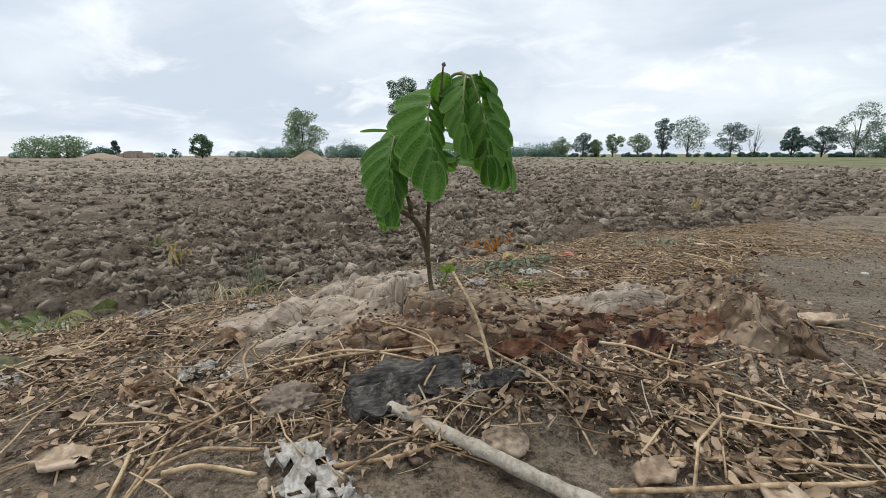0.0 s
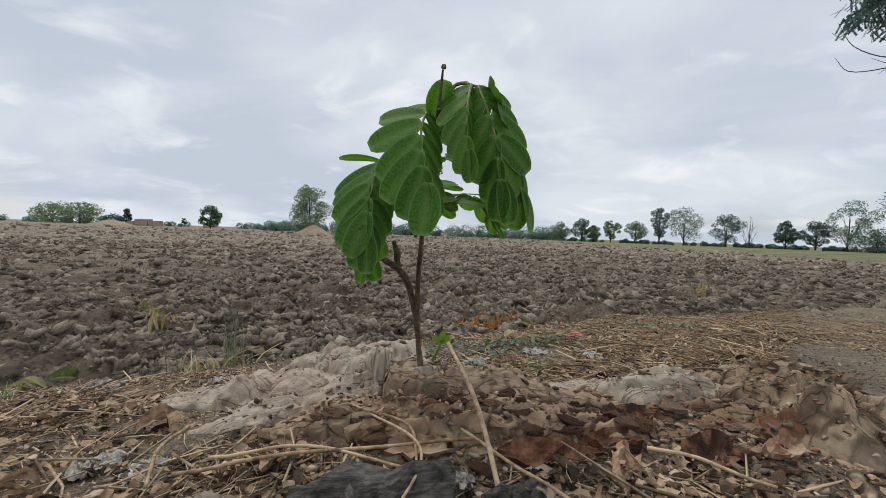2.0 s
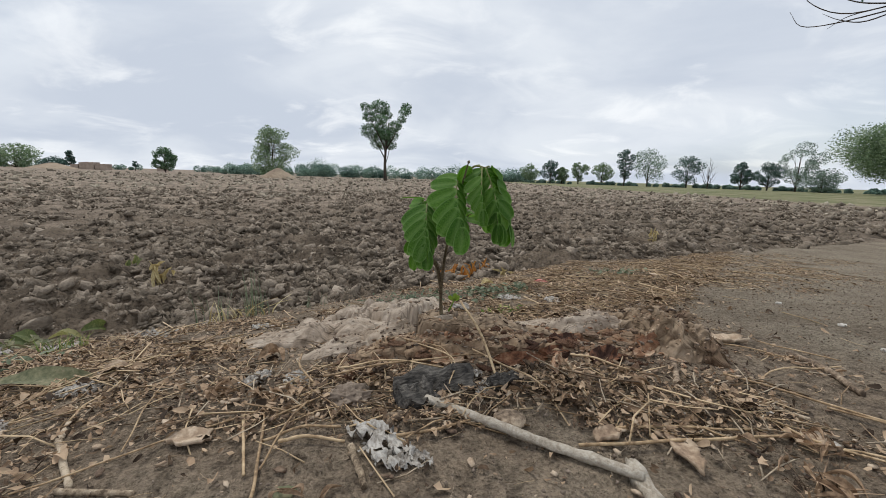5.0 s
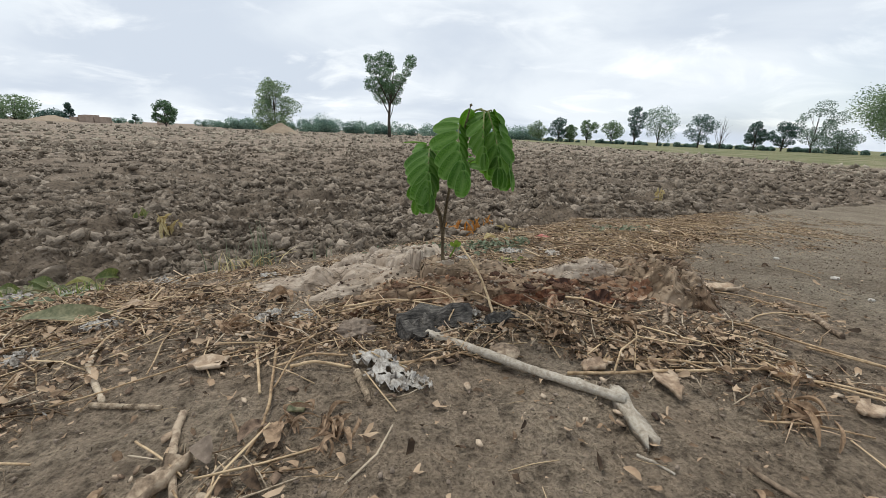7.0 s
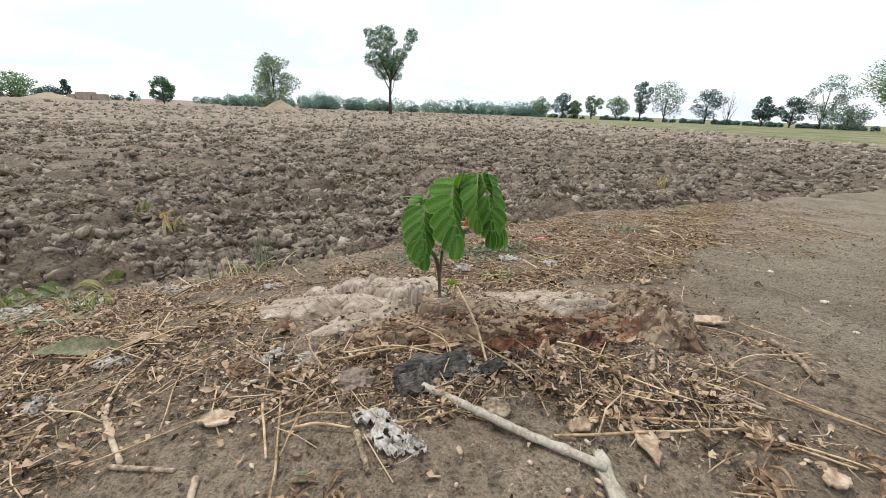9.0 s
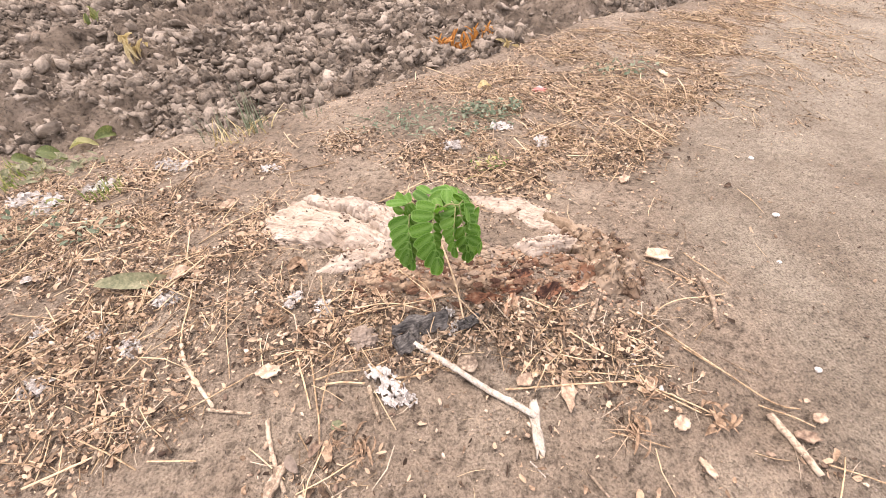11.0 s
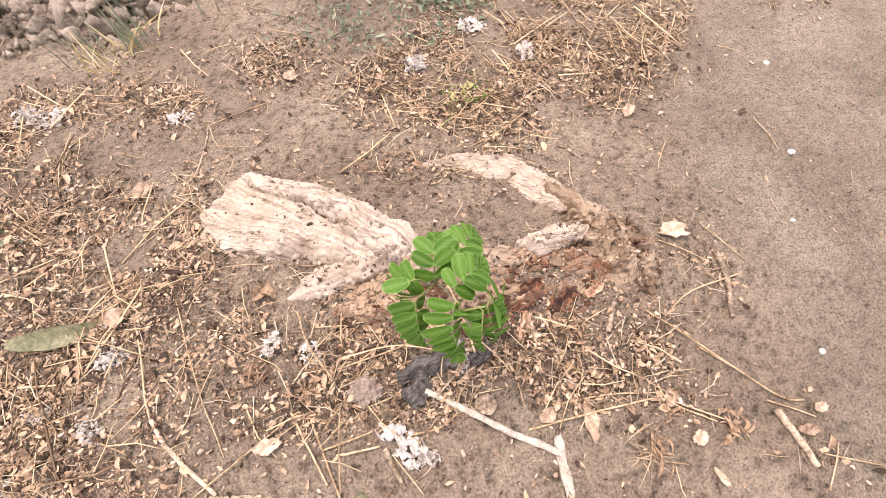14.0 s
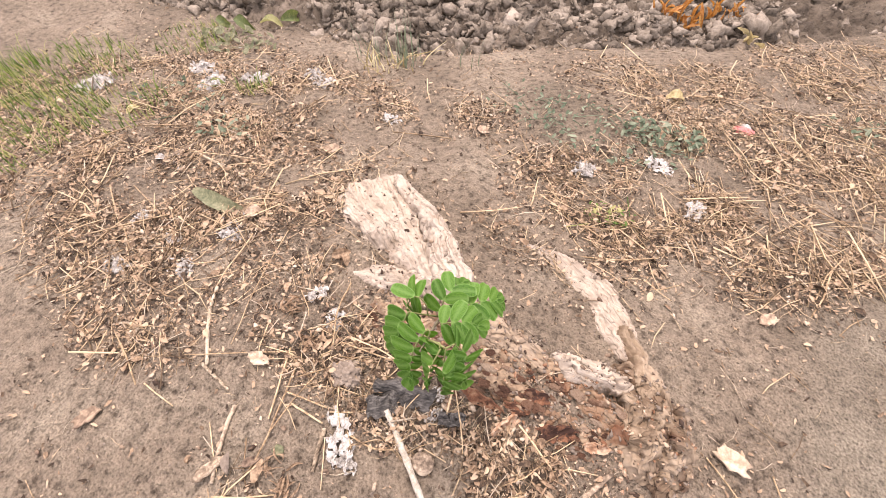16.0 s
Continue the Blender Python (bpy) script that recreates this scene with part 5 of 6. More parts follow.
def blade_leaf(length, width, curl, fold, seed, twist=0.0):
    """Verts and faces of a single leaf with a curled edge and a bent length."""
    nu, nv = 14, 5
    verts = []
    for i in range(nu):
        u = i / (nu - 1)
        w = width * (math.sin(math.pi * (0.04 + 0.92 * u)) ** 0.7) * (1 + 0.15 * noise.noise(Vector((u * 5, seed, 0))))
        for j in range(nv):
            v = j / (nv - 1) * 2 - 1
            tw = twist * u
            y, z = v * w / 2, fold * abs(v) * w / 2 + 0.12 * width * noise.noise(Vector((u * 7, v * 2, seed)))
            verts.append(Vector(((u - 0.5) * length, y * math.cos(tw) - z * math.sin(tw) + 0.06 * length * math.sin(3 * u + seed), y * math.sin(tw) + z * math.cos(tw) + curl * math.sin(math.pi * u))))
    return verts, [(i * nv + j, (i + 1) * nv + j, (i + 1) * nv + j + 1, i * nv + j + 1) for i in range(nu - 1) for j in range(nv - 1)]


def leaf_thing(name, x, y, length, width, rz, mat, label, category, curl=0.008, fold=0.4, seed=1, rx=0, ry=0, lift=0.004, twist=0.0, group=""):
    v, f = blade_leaf(length, width, curl, fold, seed, twist)
    return thing(name, mesh_of(name, v, f, mat), label, category, group, at=pose(x, y, gz(x, y) + lift, rx, ry, rz))


leaf_thing("green_leaf", -0.815, 0.690, 0.215, 0.046, 5, M_DULLGREEN, "long dull green wilted leaf on dry litter", "leaf", 0.018, 0.5, 3, lift=0.012, twist=0.8)
leaf_thing("dry_leaf", -0.685, 0.690, 0.055, 0.040, 30, M_CHIP, "pale brown curled dry leaf", "leaf", 0.010, 0.6, 4, lift=0.010)
leaf_thing("dry_leaf", -0.375, 0.682, 0.050, 0.026, 40, M_LITTER, "curled brown dry leaf standing by the root", "leaf", 0.010, 0.9, 6, 30, 0, 0.010)
leaf_thing("dry_leaf", -0.360, 0.668, 0.040, 0.022, -25, M_LITTER, "curled tan dry leaf by the root", "leaf", 0.012, 0.9, 7, -20, 10, 0.010)
leaf_thing("dry_leaf", -0.227, 0.199, 0.040, 0.020, -65, M_LITTER, "pale tan dry leaf on soil", "leaf", 0.004, 0.5, 8)
leaf_thing("dry_leaf", 0.315, 1.95, 0.070, 0.050, 20, M_YELLOW, "crumpled yellow dead leaf", "leaf", 0.015, 0.7, 9)
leaf_thing("dry_leaf", -1.177, 0.756, 0.035, 0.025, 20, M_FLUFF, "small white dry leaf", "leaf", 0.005, 0.5, 10)
leaf_thing("dry_leaf", -1.424, 1.199, 0.10, 0.055, 30, M_YGREEN, "pale yellow-green fallen leaf", "leaf", 0.010, 0.4, 11)
leaf_thing("dry_leaf", -1.55, 0.92, 0.06, 0.035, 80, M_YELLOW, "yellow fallen leaf among litter", "leaf", 0.010, 0.4, 12)
for k, (x, y, l, w, rz, rx) in enumerate([(-1.86, 1.80, 0.13, 0.060, 12, 25), (-1.74, 1.87, 0.12, 0.056, 35, -25), (-1.95, 1.75, 0.11, 0.045, 5, 18), (-1.66, 1.95, 0.12, 0.06, 60, 25), (-1.80, 1.74, 0.14, 0.05, -15, 0)]):
    leaf_thing("wilting_leaf", x, y, l, w, rz, M_YGREEN, "broad yellow-green wilting leaf at the field edge", "leaf", 0.020, 0.8, 20 + k, rx, 12, 0.025, 0.9, group="wilting leaves at the field edge")
v1 = tagged(new("red_scrap"), "faded red scrap with a white bit on the litter", "scrap")
for k, (dx, dy, s, mt) in enumerate([(0, 0, 0.020, M_PINK), (0.022, 0.004, 0.016, M_PINK), (-0.016, 0.006, 0.013, M_PINK), (0.010, 0.026, 0.014, M_FLUFF)]):
    v, f = lump(s, 90 + k, 3, (1.2, 0.9, 0.6), 0.4, 2)
    part("scrap", mesh_of("scrap", v, f, mt), v1, "", pose(0.558 + dx, 1.825 + dy, gz(0.558, 1.825) + 0.008))


def husk(x, y, length, width, rz, seed, label):
    """A crumpled, torn sheet of dirty white fibre."""
    nu, nv = 44, 26
    verts, grid = [], {}
    for i in range(nu):
        for j in range(nv):
            u, w = i / (nu - 1) - 0.5, j / (nv - 1) - 0.5
            p = Vector((u * 4 + seed, w * 3, seed * 0.7))
            edge = 4 * u * u + 4 * w * w + 0.9 * noise.noise(p * 1.6) + 0.5 * noise.noise(p * 5)
            z = 0.22 * abs(noise.noise(p * 1.5)) + 0.14 * abs(noise.noise(p * 3.4)) + 0.05 * noise.noise(p * 9)
            hole = noise.noise(p * 2.2 + Vector((7, 3, 1)))
            if edge < 0.95 and hole > -0.42:
                grid[i, j] = len(verts)
                verts.append((u * length + 0.10 * width * noise.noise(p * 2.5 + Vector((0, 0, 5))), w * width + 0.14 * width * noise.noise(p * 2.5 + Vector((0, 0, 9))), width * (z + 0.10 * (1 - min(1, edge)))))
    faces = [(grid[i, j], grid[i + 1, j], grid[i + 1, j + 1], grid[i, j + 1]) for i in range(nu - 1) for j in range(nv - 1)
             if all(q in grid for q in ((i, j), (i + 1, j), (i + 1, j + 1), (i, j + 1)))]
    return thing("fibre_husk", mesh_of("fibre_husk", verts, faces, M_FLUFF), label, "husk", "husks of white fibre", at=pose(x, y, gz(x, y) + 0.003, 0, 0, rz))


husk(-0.122, 0.318, 0.120, 0.062, -52, 3, "crumpled torn husk of dirty white fibre on soil")
husk(-0.088, 0.288, 0.060, 0.036, -20, 5, "frayed scrap of dirty white fibre on soil")
husk(-0.700, 0.610, 0.075, 0.045, 40, 8, "crumpled white fibre husk on leaf litter")
husk(-0.905, 0.395, 0.080, 0.050, 15, 11, "crumpled grey-white fibre husk on leaf litter")
husk(-1.30, 1.330, 0.14, 0.08, 10, 13, "crumpled white fibre husk in the grass")
husk(-1.02, 1.440, 0.12, 0.07, 30, 17, "crumpled white fibre husk at the bank foot")
husk(0.026, 0.436, 0.045, 0.026, 60, 19, "small white fibre scrap beside charred wood")
husk(0.32, 1.500, 0.11, 0.06, -10, 23, "thin white fibre husk on the litter")
def dead_clump(x, y, n, leaf, seed, label):
    """A handful of withered leaves, crumpled together on the soil."""
    r = random.Random(seed)
    ob = tagged(new("dead_leaf_clump"), label, "dead leaves", "clumps of dead leaves")
    ob.matrix_world = pose(x, y, gz(x, y))
    for k in range(2 * n):
        vv, ff = blade_leaf(leaf * r.uniform(0.4, 1.0), leaf * r.uniform(0.07, 0.20), leaf * r.uniform(0.08, 0.32), r.uniform(0.6, 1.8), seed + k, r.uniform(-2.2, 2.2))
        part("withered_leaf", mesh_of("withered_leaf", vv, ff, M_LITTER), ob, "", pose(r.gauss(0, leaf * 0.28), r.gauss(0, leaf * 0.34), leaf * r.uniform(0.04, 0.22), r.uniform(-50, 50), r.uniform(-35, 35), r.uniform(0, 360)))
    return ob


dead_clump(-0.168, 0.195, 9, 0.040, 71, "crumpled clump of brown withered leaves on soil")
dead_clump(-0.205, 0.215, 5, 0.036, 72, "small crumpled tan withered leaves on soil")
dead_clump(0.135, 0.405, 7, 0.045, 73, "crumpled pale brown leaves by the stump")
dead_clump(0.395, 0.272, 6, 0.036, 74, "crumpled grey-brown leaves among straw")
dead_clump(0.345, 0.205, 6, 0.050, 75, "curled dead leaves on bare soil")
dead_clump(0.520, 0.215, 8, 0.050, 76, "crumpled grey-brown leaves among straw")
dead_clump(-0.300, 0.455, 7, 0.045, 77, "crumpled brown leaves in the litter")
dead_clump(-0.400, 0.500, 7, 0.050, 78, "crumpled brown leaves in the litter")
dead_clump(0.270, 0.430, 7, 0.045, 79, "crumpled brown leaves in the litter")
plate("bark_piece", -0.318, 0.158, 0.062, 0.022, 0.010, M_BARK, "thick split piece of grey bark on soil", "bark", 0, 0, 72, 0.002, 44)
leaf_thing("dry_leaf", -0.290, 0.183, 0.038, 0.020, -55, M_SOILLUMP, "dull red-brown dry leaf on soil", "leaf", 0.006, 0.4, 31, 20, 0, 0.010)
leaf_thing("dry_leaf", -0.250, 0.205, 0.034, 0.016, 55, M_CHIP, "pale torn dry leaf on soil", "leaf", 0.006, 0.5, 32, 10, 0, 0.008)
husk(-0.690, 0.615, 0.078, 0.051, 141, 33, "tuft of white fibre on the leaf litter")
husk(-0.830, 0.528, 0.064, 0.042, 8, 34, "tuft of white fibre on the leaf litter")
husk(-0.985, 0.535, 0.064, 0.042, 102, 36, "tuft of white fibre on the leaf litter")
husk(0.012, 0.478, 0.037, 0.024, 149, 37, "small white ball of fibre on the stump")
husk(-0.355, 0.560, 0.060, 0.039, 63, 39, "small tuft of white fibre by the root")
husk(-0.275, 0.520, 0.069, 0.045, 110, 40, "small tuft of grey fibre in the litter")
husk(-1.10, 1.470, 0.127, 0.083, 157, 41, "spread tuft of white fibre at the bank foot")
husk(-1.60, 1.300, 0.161, 0.105, 24, 42, "spread tuft of white fibre in the grass")
husk(-1.90, 0.99, 0.184, 0.120, 71, 43, "spread tuft of white fibre in the grass")
husk(-1.43, 1.20, 0.161, 0.105, 118, 44, "spread tuft of white fibre in the litter")
husk(0.10, 1.36, 0.103, 0.068, 32, 46, "thin white fibre on the litter")
husk(0.45, 1.33, 0.092, 0.060, 79, 47, "thin white fibre on the litter")
husk(-0.72, 0.47, 0.069, 0.045, 126, 48, "grey fibre on the litter")
husk(-0.62, 1.32, 0.081, 0.053, 173, 49, "small white tuft near bare soil")


# ---- litter: leaf scraps, chips and straw bits past counting ----
ZONES = ((-0.95, 0.75, 0.50, 0.48, 1.0), (-1.30, 1.28, 0.60, 0.35, 0.8), (-1.9, 0.7, 0.5, 0.5, 0.7), (-0.27, 0.47, 0.20, 0.11, 0.9), (-0.10, 0.40, 0.16, 0.07, 0.8), (0.30, 0.40, 0.19, 0.11, 1.0),
         (0.12, 0.44, 0.12, 0.06, 0.9), (0.30, 1.25, 0.46, 0.26, 1.0), (0.75, 1.50, 0.60, 0.42, 1.0), (1.30, 1.75, 0.50, 0.45, 0.9), (2.0, 2.4, 0.9, 0.7, 1.0), (-1.5, 0.95, 0.7, 0.5, 1.0), (2.5, 3.0, 0.7, 0.5, 0.9), (3.4, 3.6, 0.9, 0.5, 0.8), (0.5, 2.0, 0.6, 0.35, 0.7), (1.2, 2.5, 0.6, 0.4, 0.7), (2.6, 1.9, 0.8, 0.5, 0.35), (-0.5, 1.45, 0.4, 0.18, 0.6), (-0.4, 0.9, 0.3, 0.4, 0.10), (-0.75, 0.32, 0.24, 0.14, 0.6),
         (0.74, 0.09, 0.13, 0.06, 0.8), (0.10, 0.98, 0.25, 0.10, 0.5), (-0.45, 0.60, 0.14, 0.10, 0.5), (0.58, 0.50, 0.12, 0.10, 0.4), (0.42, 0.27, 0.16, 0.06, 0.5), (-0.30, 0.14, 0.12, 0.06, 0.3))


def litter_density(x, y):
    d = 0.045 + 0 * x
    for cx, cy, rx, ry, a in ZONES:
        q = ((x - cx) / rx) ** 2 + ((y - cy) / ry) ** 2
        d = np.maximum(d, a * np.clip(1.35 - q, 0, 1))
    d = d * np.clip(0.75 + 1.6 * fbm(x * 6, y * 6, 91, 3), 0.05, 1.3)
    return d * (1 - 0.97 * field_mask(x, y)) * np.where((path_mask(x, y) > 0.5), 0.22, 1)


def straw_share(x, y):
    """Straw lies thickest behind the stump towards the trodden path, thinly among the leaves."""
    return np.clip(0.45 + 0.35 * smooth(-0.1, 0.4, x) * smooth(0.95, 1.25, y) - 0.20 * smooth(0.0, 0.15, x) * (1 - smooth(0.45, 0.65, y)), 0, 1)


def leaf_share(x, y):
    return np.clip(1.0 - 0.55 * smooth(0.5, 1.2, x) * smooth(0.9, 1.3, y), 0, 1)


def strew(n, power=1.0, share=None):
    x, y = rng.uniform(-2.6, 4.4, n * 34), rng.uniform(-0.2, 4.1, n * 34)
    # nearer ground holds the larger share of the pieces
    near = 1 / (0.45 + np.hypot(x, y - 0.35)) ** 0.4
    keep = rng.uniform(0, 1.9, n * 34) < litter_density(x, y) ** power * near * (share(x, y) if share else 1)
    return x[keep][:n], y[keep][:n]


def leaf_scrap(seed):
    """A torn, crumpled bit of dry leaf with an angular outline."""
    r = random.Random(seed)
    k = r.choice((5, 6, 7))
    slim = r.uniform(0.22, 0.60)
    v = [(0, 0, r.uniform(-0.02, 0.12))]
    for i in range(k):
        a = 2 * math.pi * (i + r.uniform(-0.3, 0.3)) / k
        d = 0.5 * r.uniform(0.55, 1.1)
        v.append((d * math.cos(a), d * slim * math.sin(a), r.uniform(-0.10, 0.24)))
    return v, [(0, 1 + i, 1 + (i + 1) % k) for i in range(k)]


def chip_bit(seed):
    r = random.Random(seed)
    v = []
    for z in (-0.06, 0.06):
        for k in range(5):
            a = 2 * math.pi * k / 5 + r.uniform(-0.35, 0.35)
            v.append((0.5 * math.cos(a) * r.uniform(0.7, 1.1), 0.28 * math.sin(a) * r.uniform(0.7, 1.2), z + r.uniform(-0.03, 0.03)))
    f = [(5, 6, 7), (5, 7, 8), (5, 8, 9), (2, 1, 0), (3, 2, 0), (4, 3, 0)]
    for k in range(5):
        j = (k + 1) % 5
        f += [(k, j, j + 5), (k, j + 5, k + 5)]
    return v, f


def straw_bit(seed, thick=1.0):
    r = random.Random(seed)
    b = r.uniform(-0.10, 0.10)
    path = [Vector((u - 0.5, b * math.sin(math.pi * u) + r.uniform(-0.008, 0.008), r.uniform(0, 0.02))) for u in (0, 0.5, 1.0)]
    v, f = tube(path, [0.017 * thick, 0.016 * thick, 0.013 * thick], 3)
    t = []
    for q in f:
        t += [(q[0], q[k], q[k + 1]) for k in range(1, len(q) - 1)]
    return v, t


def litter(name, n, makers, lo, hi, mat, label, tilt, pile, power=1.0, away=False, share=None, scraps=False):
    x, y = strew(n, power, share)
    if away:
        far = (y > 1.02) | (x < -0.62)
        x, y = x[far], y[far]
    n = len(x)
    s = lo * (hi / lo) ** rng.uniform(0, 1, n) ** 1.6
    if scraps:
        s = s * (0.86 + 0.14 * smooth(0.3, 0.9, np.hypot(x, y - 0.3)))
    d = litter_density(x, y)
    xyz = np.stack([x, y, ground_z(x, y) + 0.004 + pile * d * rng.uniform(0, 1, n) ** 1.5], 1)
    me = scatter(name, makers, (rng.integers(0, len(makers), n), xyz, turns(n, tilt) * s[:, None, None]), mat)
    return thing(name, me, label, "litter", kind="stuff")


def dry_leaf_bit(seed):
    """A whole small leaf, curled and creased as it dried, in triangles."""
    r = random.Random(seed)
    v, f = blade_leaf(1.0, r.uniform(0.38, 0.62), r.uniform(-0.10, 0.25), r.uniform(0.2, 1.0), seed, r.uniform(-1.2, 1.2))
    v = [v[i * 5 + j] for i in (0, 3, 6, 10, 13) for j in (0, 2, 4)]
    t = []
    for i in range(4):
        for j in range(2):
            q = (i * 3 + j, (i + 1) * 3 + j, (i + 1) * 3 + j + 1, i * 3 + j + 1)
            t += [(q[0], q[1], q[2]), (q[0], q[2], q[3])]
    return v, t


litter("leaf_litter", 62000, [leaf_scrap(k) for k in range(14)], 0.006, 0.026, M_LITTER, "brown and tan scraps of dry fallen leaves", 0.6, 0.012, share=leaf_share, scraps=True)
litter("leaf_litter", 3000, [dry_leaf_bit(k) for k in range(16)], 0.012, 0.034, M_LITTER, "curled brown dry leaves lying over one another", 0.45, 0.016, 1.2, share=leaf_share, scraps=True)
litter("wood_litter", 10000, [chip_bit(k) for k in range(10)], 0.004, 0.020, M_CHIP, "small brown chips of bark and wood", 0.35, 0.010)
litter("twig_litter", 5000, [straw_bit(k + 50) for k in range(8)], 0.015, 0.10, M_TWIG, "scattered thin brown bits of twig", 0.16, 0.014)
litter("straw_litter", 15000, [straw_bit(k, 0.85) for k in range(10)], 0.018, 0.12, M_STRAW, "scattered short bits of yellow straw", 0.14, 0.016, share=straw_share)
litter("straw_litter", 2000, [straw_bit(k + 80, 0.75) for k in range(10)], 0.09, 0.22, M_STRAW, "long loose yellow straws strewn over the litter", 0.07, 0.020, 1.5, True, straw_share)
litter("fibre_flecks", 1500, [leaf_scrap(k + 30) for k in range(8)], 0.005, 0.022, M_FLUFF, "small flecks of white fibre caught in the litter", 0.6, 0.018, 1.5, False, lambda x, y: np.clip(1.6 * fbm(x * 5, y * 5, 97, 2), 0, 1) + 1.5 * np.exp(-((x - 0.25) / 0.28) ** 2 - ((y - 1.45) / 0.22) ** 2) + 1.2 * np.exp(-((x + 1.5) / 0.4) ** 2 - ((y - 1.25) / 0.2) ** 2))
OCTA = [(0, 2, 4), (2, 1, 4), (1, 3, 4), (3, 0, 4), (2, 0, 5), (1, 2, 5), (3, 1, 5), (0, 3, 5)]
crumbs = [([tuple(rng.uniform(0.3, 0.55) * c + rng.uniform(-0.1, 0.1) for c in p) for p in ((1, 0, 0), (-1, 0, 0), (0, 1, 0), (0, -1, 0), (0, 0, 1), (0, 0, -1))], OCTA) for k in range(8)]
litter("soil_crumbs", 24000, crumbs, 0.0018, 0.008, M_SOILLUMP, "small crumbs of dry soil", 0.8, 0.0, 0.25)
px, py = rng.uniform(0.55, 2.6, 11000), rng.uniform(-0.2, 2.2, 11000)
on_path = path_mask(px, py) > rng.uniform(0.1, 1, 11000)
px, py = px[on_path], py[on_path]
ps = 0.0015 * (4.5 ** rng.uniform(0, 1, len(px)) ** 2)
thing("path_grit", scatter("path_grit", crumbs, (rng.integers(0, 8, len(px)), np.stack([px, py, ground_z(px, py) + 0.3 * ps], 1), turns(len(px), 0.8) * ps[:, None, None]), M_SOILLUMP),
      "fine loose grit on the trodden earth", "grit", kind="stuff")


# ---- grass and weeds ----
def tuft(name, x, y, n, height, spread, mat, label, category, seed, width=0.003, lean=0.5, group=""):
    r = random.Random(seed)
    pieces = []
    for k in range(n):
        a = r.uniform(0, 2 * math.pi)
        d = spread * math.sqrt(r.random())
        bx, by = x + d * math.cos(a), y + d * math.sin(a)
        h = height * r.uniform(0.45, 1.1)
        t = r.uniform(0, 2 * math.pi)
        l = lean * h * r.uniform(0.3, 1.2)
        b = Vector((bx, by, gz(bx, by) - 0.004)) - Vector((x, y, 0))
        verts = []
        s = Vector((-math.sin(t), math.cos(t), 0))
        for i in range(5):
            u = i / 4
            p = b + Vector((math.cos(t) * l * u * u, math.sin(t) * l * u * u, h * (u - 0.25 * lean * u * u)))
            w = width * (1 - u * 0.92)
            verts += [p - s * w, p + s * w + Vector((0, 0, width * 0.4))]
        pieces.append((verts, [(2 * i, 2 * i + 1, 2 * i + 3, 2 * i + 2) for i in range(4)]))
    v, f = merge(pieces)
    return thing(name, mesh_of(name, v, f, mat), label, category, group, at=pose(x, y, 0), kind="stuff")


tuft("grass_clump", -1.85, 0.66, 520, 0.07, 0.30, M_GRASS, "clump of fine green grass among dry litter", "grass", 1, group="grass clumps")
tuft("grass_clump", -2.20, 1.00, 520, 0.075, 0.34, M_GRASS, "clump of fine green grass among dry litter", "grass", 2, group="grass clumps")
tuft("grass_clump", -1.62, 0.90, 120, 0.09, 0.20, M_GRASS, "thin clump of green grass", "grass", 3, group="grass clumps")
tuft("grass_clump", -1.95, 1.55, 160, 0.06, 0.20, M_GRASS, "thin clump of green grass at the field edge", "grass", 4, group="grass clumps")
tuft("grass_clump", -1.25, 1.27, 60, 0.07, 0.07, M_GRASS, "small tuft of green grass", "grass", 5, group="grass clumps")
tuft("grass_clump", -0.80, 1.76, 26, 0.26, 0.06, M_WEED, "tuft of thin upright grey-green grass", "grass", 6, 0.0025, 0.25, group="grass clumps")
tuft("grass_clump", -0.98, 1.74, 16, 0.20, 0.10, M_WEED, "tuft of thin upright grass blades", "grass", 7, 0.0025, 0.35, group="grass clumps")
tuft("straw_tuft", -0.86, 1.72, 34, 0.12, 0.14, M_YELLOW, "flattened tuft of yellow dry grass", "grass", 8, 0.004, 1.4)
tuft("straw_tuft", 0.332, 0.195, 26, 0.05, 0.02, M_LITTER, "small dead grass tuft on bare soil", "grass", 9, 0.0016, 1.8)
tuft("grass_clump", -0.55, 1.9, 12, 0.12, 0.08, M_WEED, "few thin grass blades at the field edge", "grass", 10, 0.0022, 0.3, group="grass clumps")
tuft("grass_clump", -2.45, 0.75, 300, 0.13, 0.28, M_GRASS, "clump of fine green grass", "grass", 11, group="grass clumps")


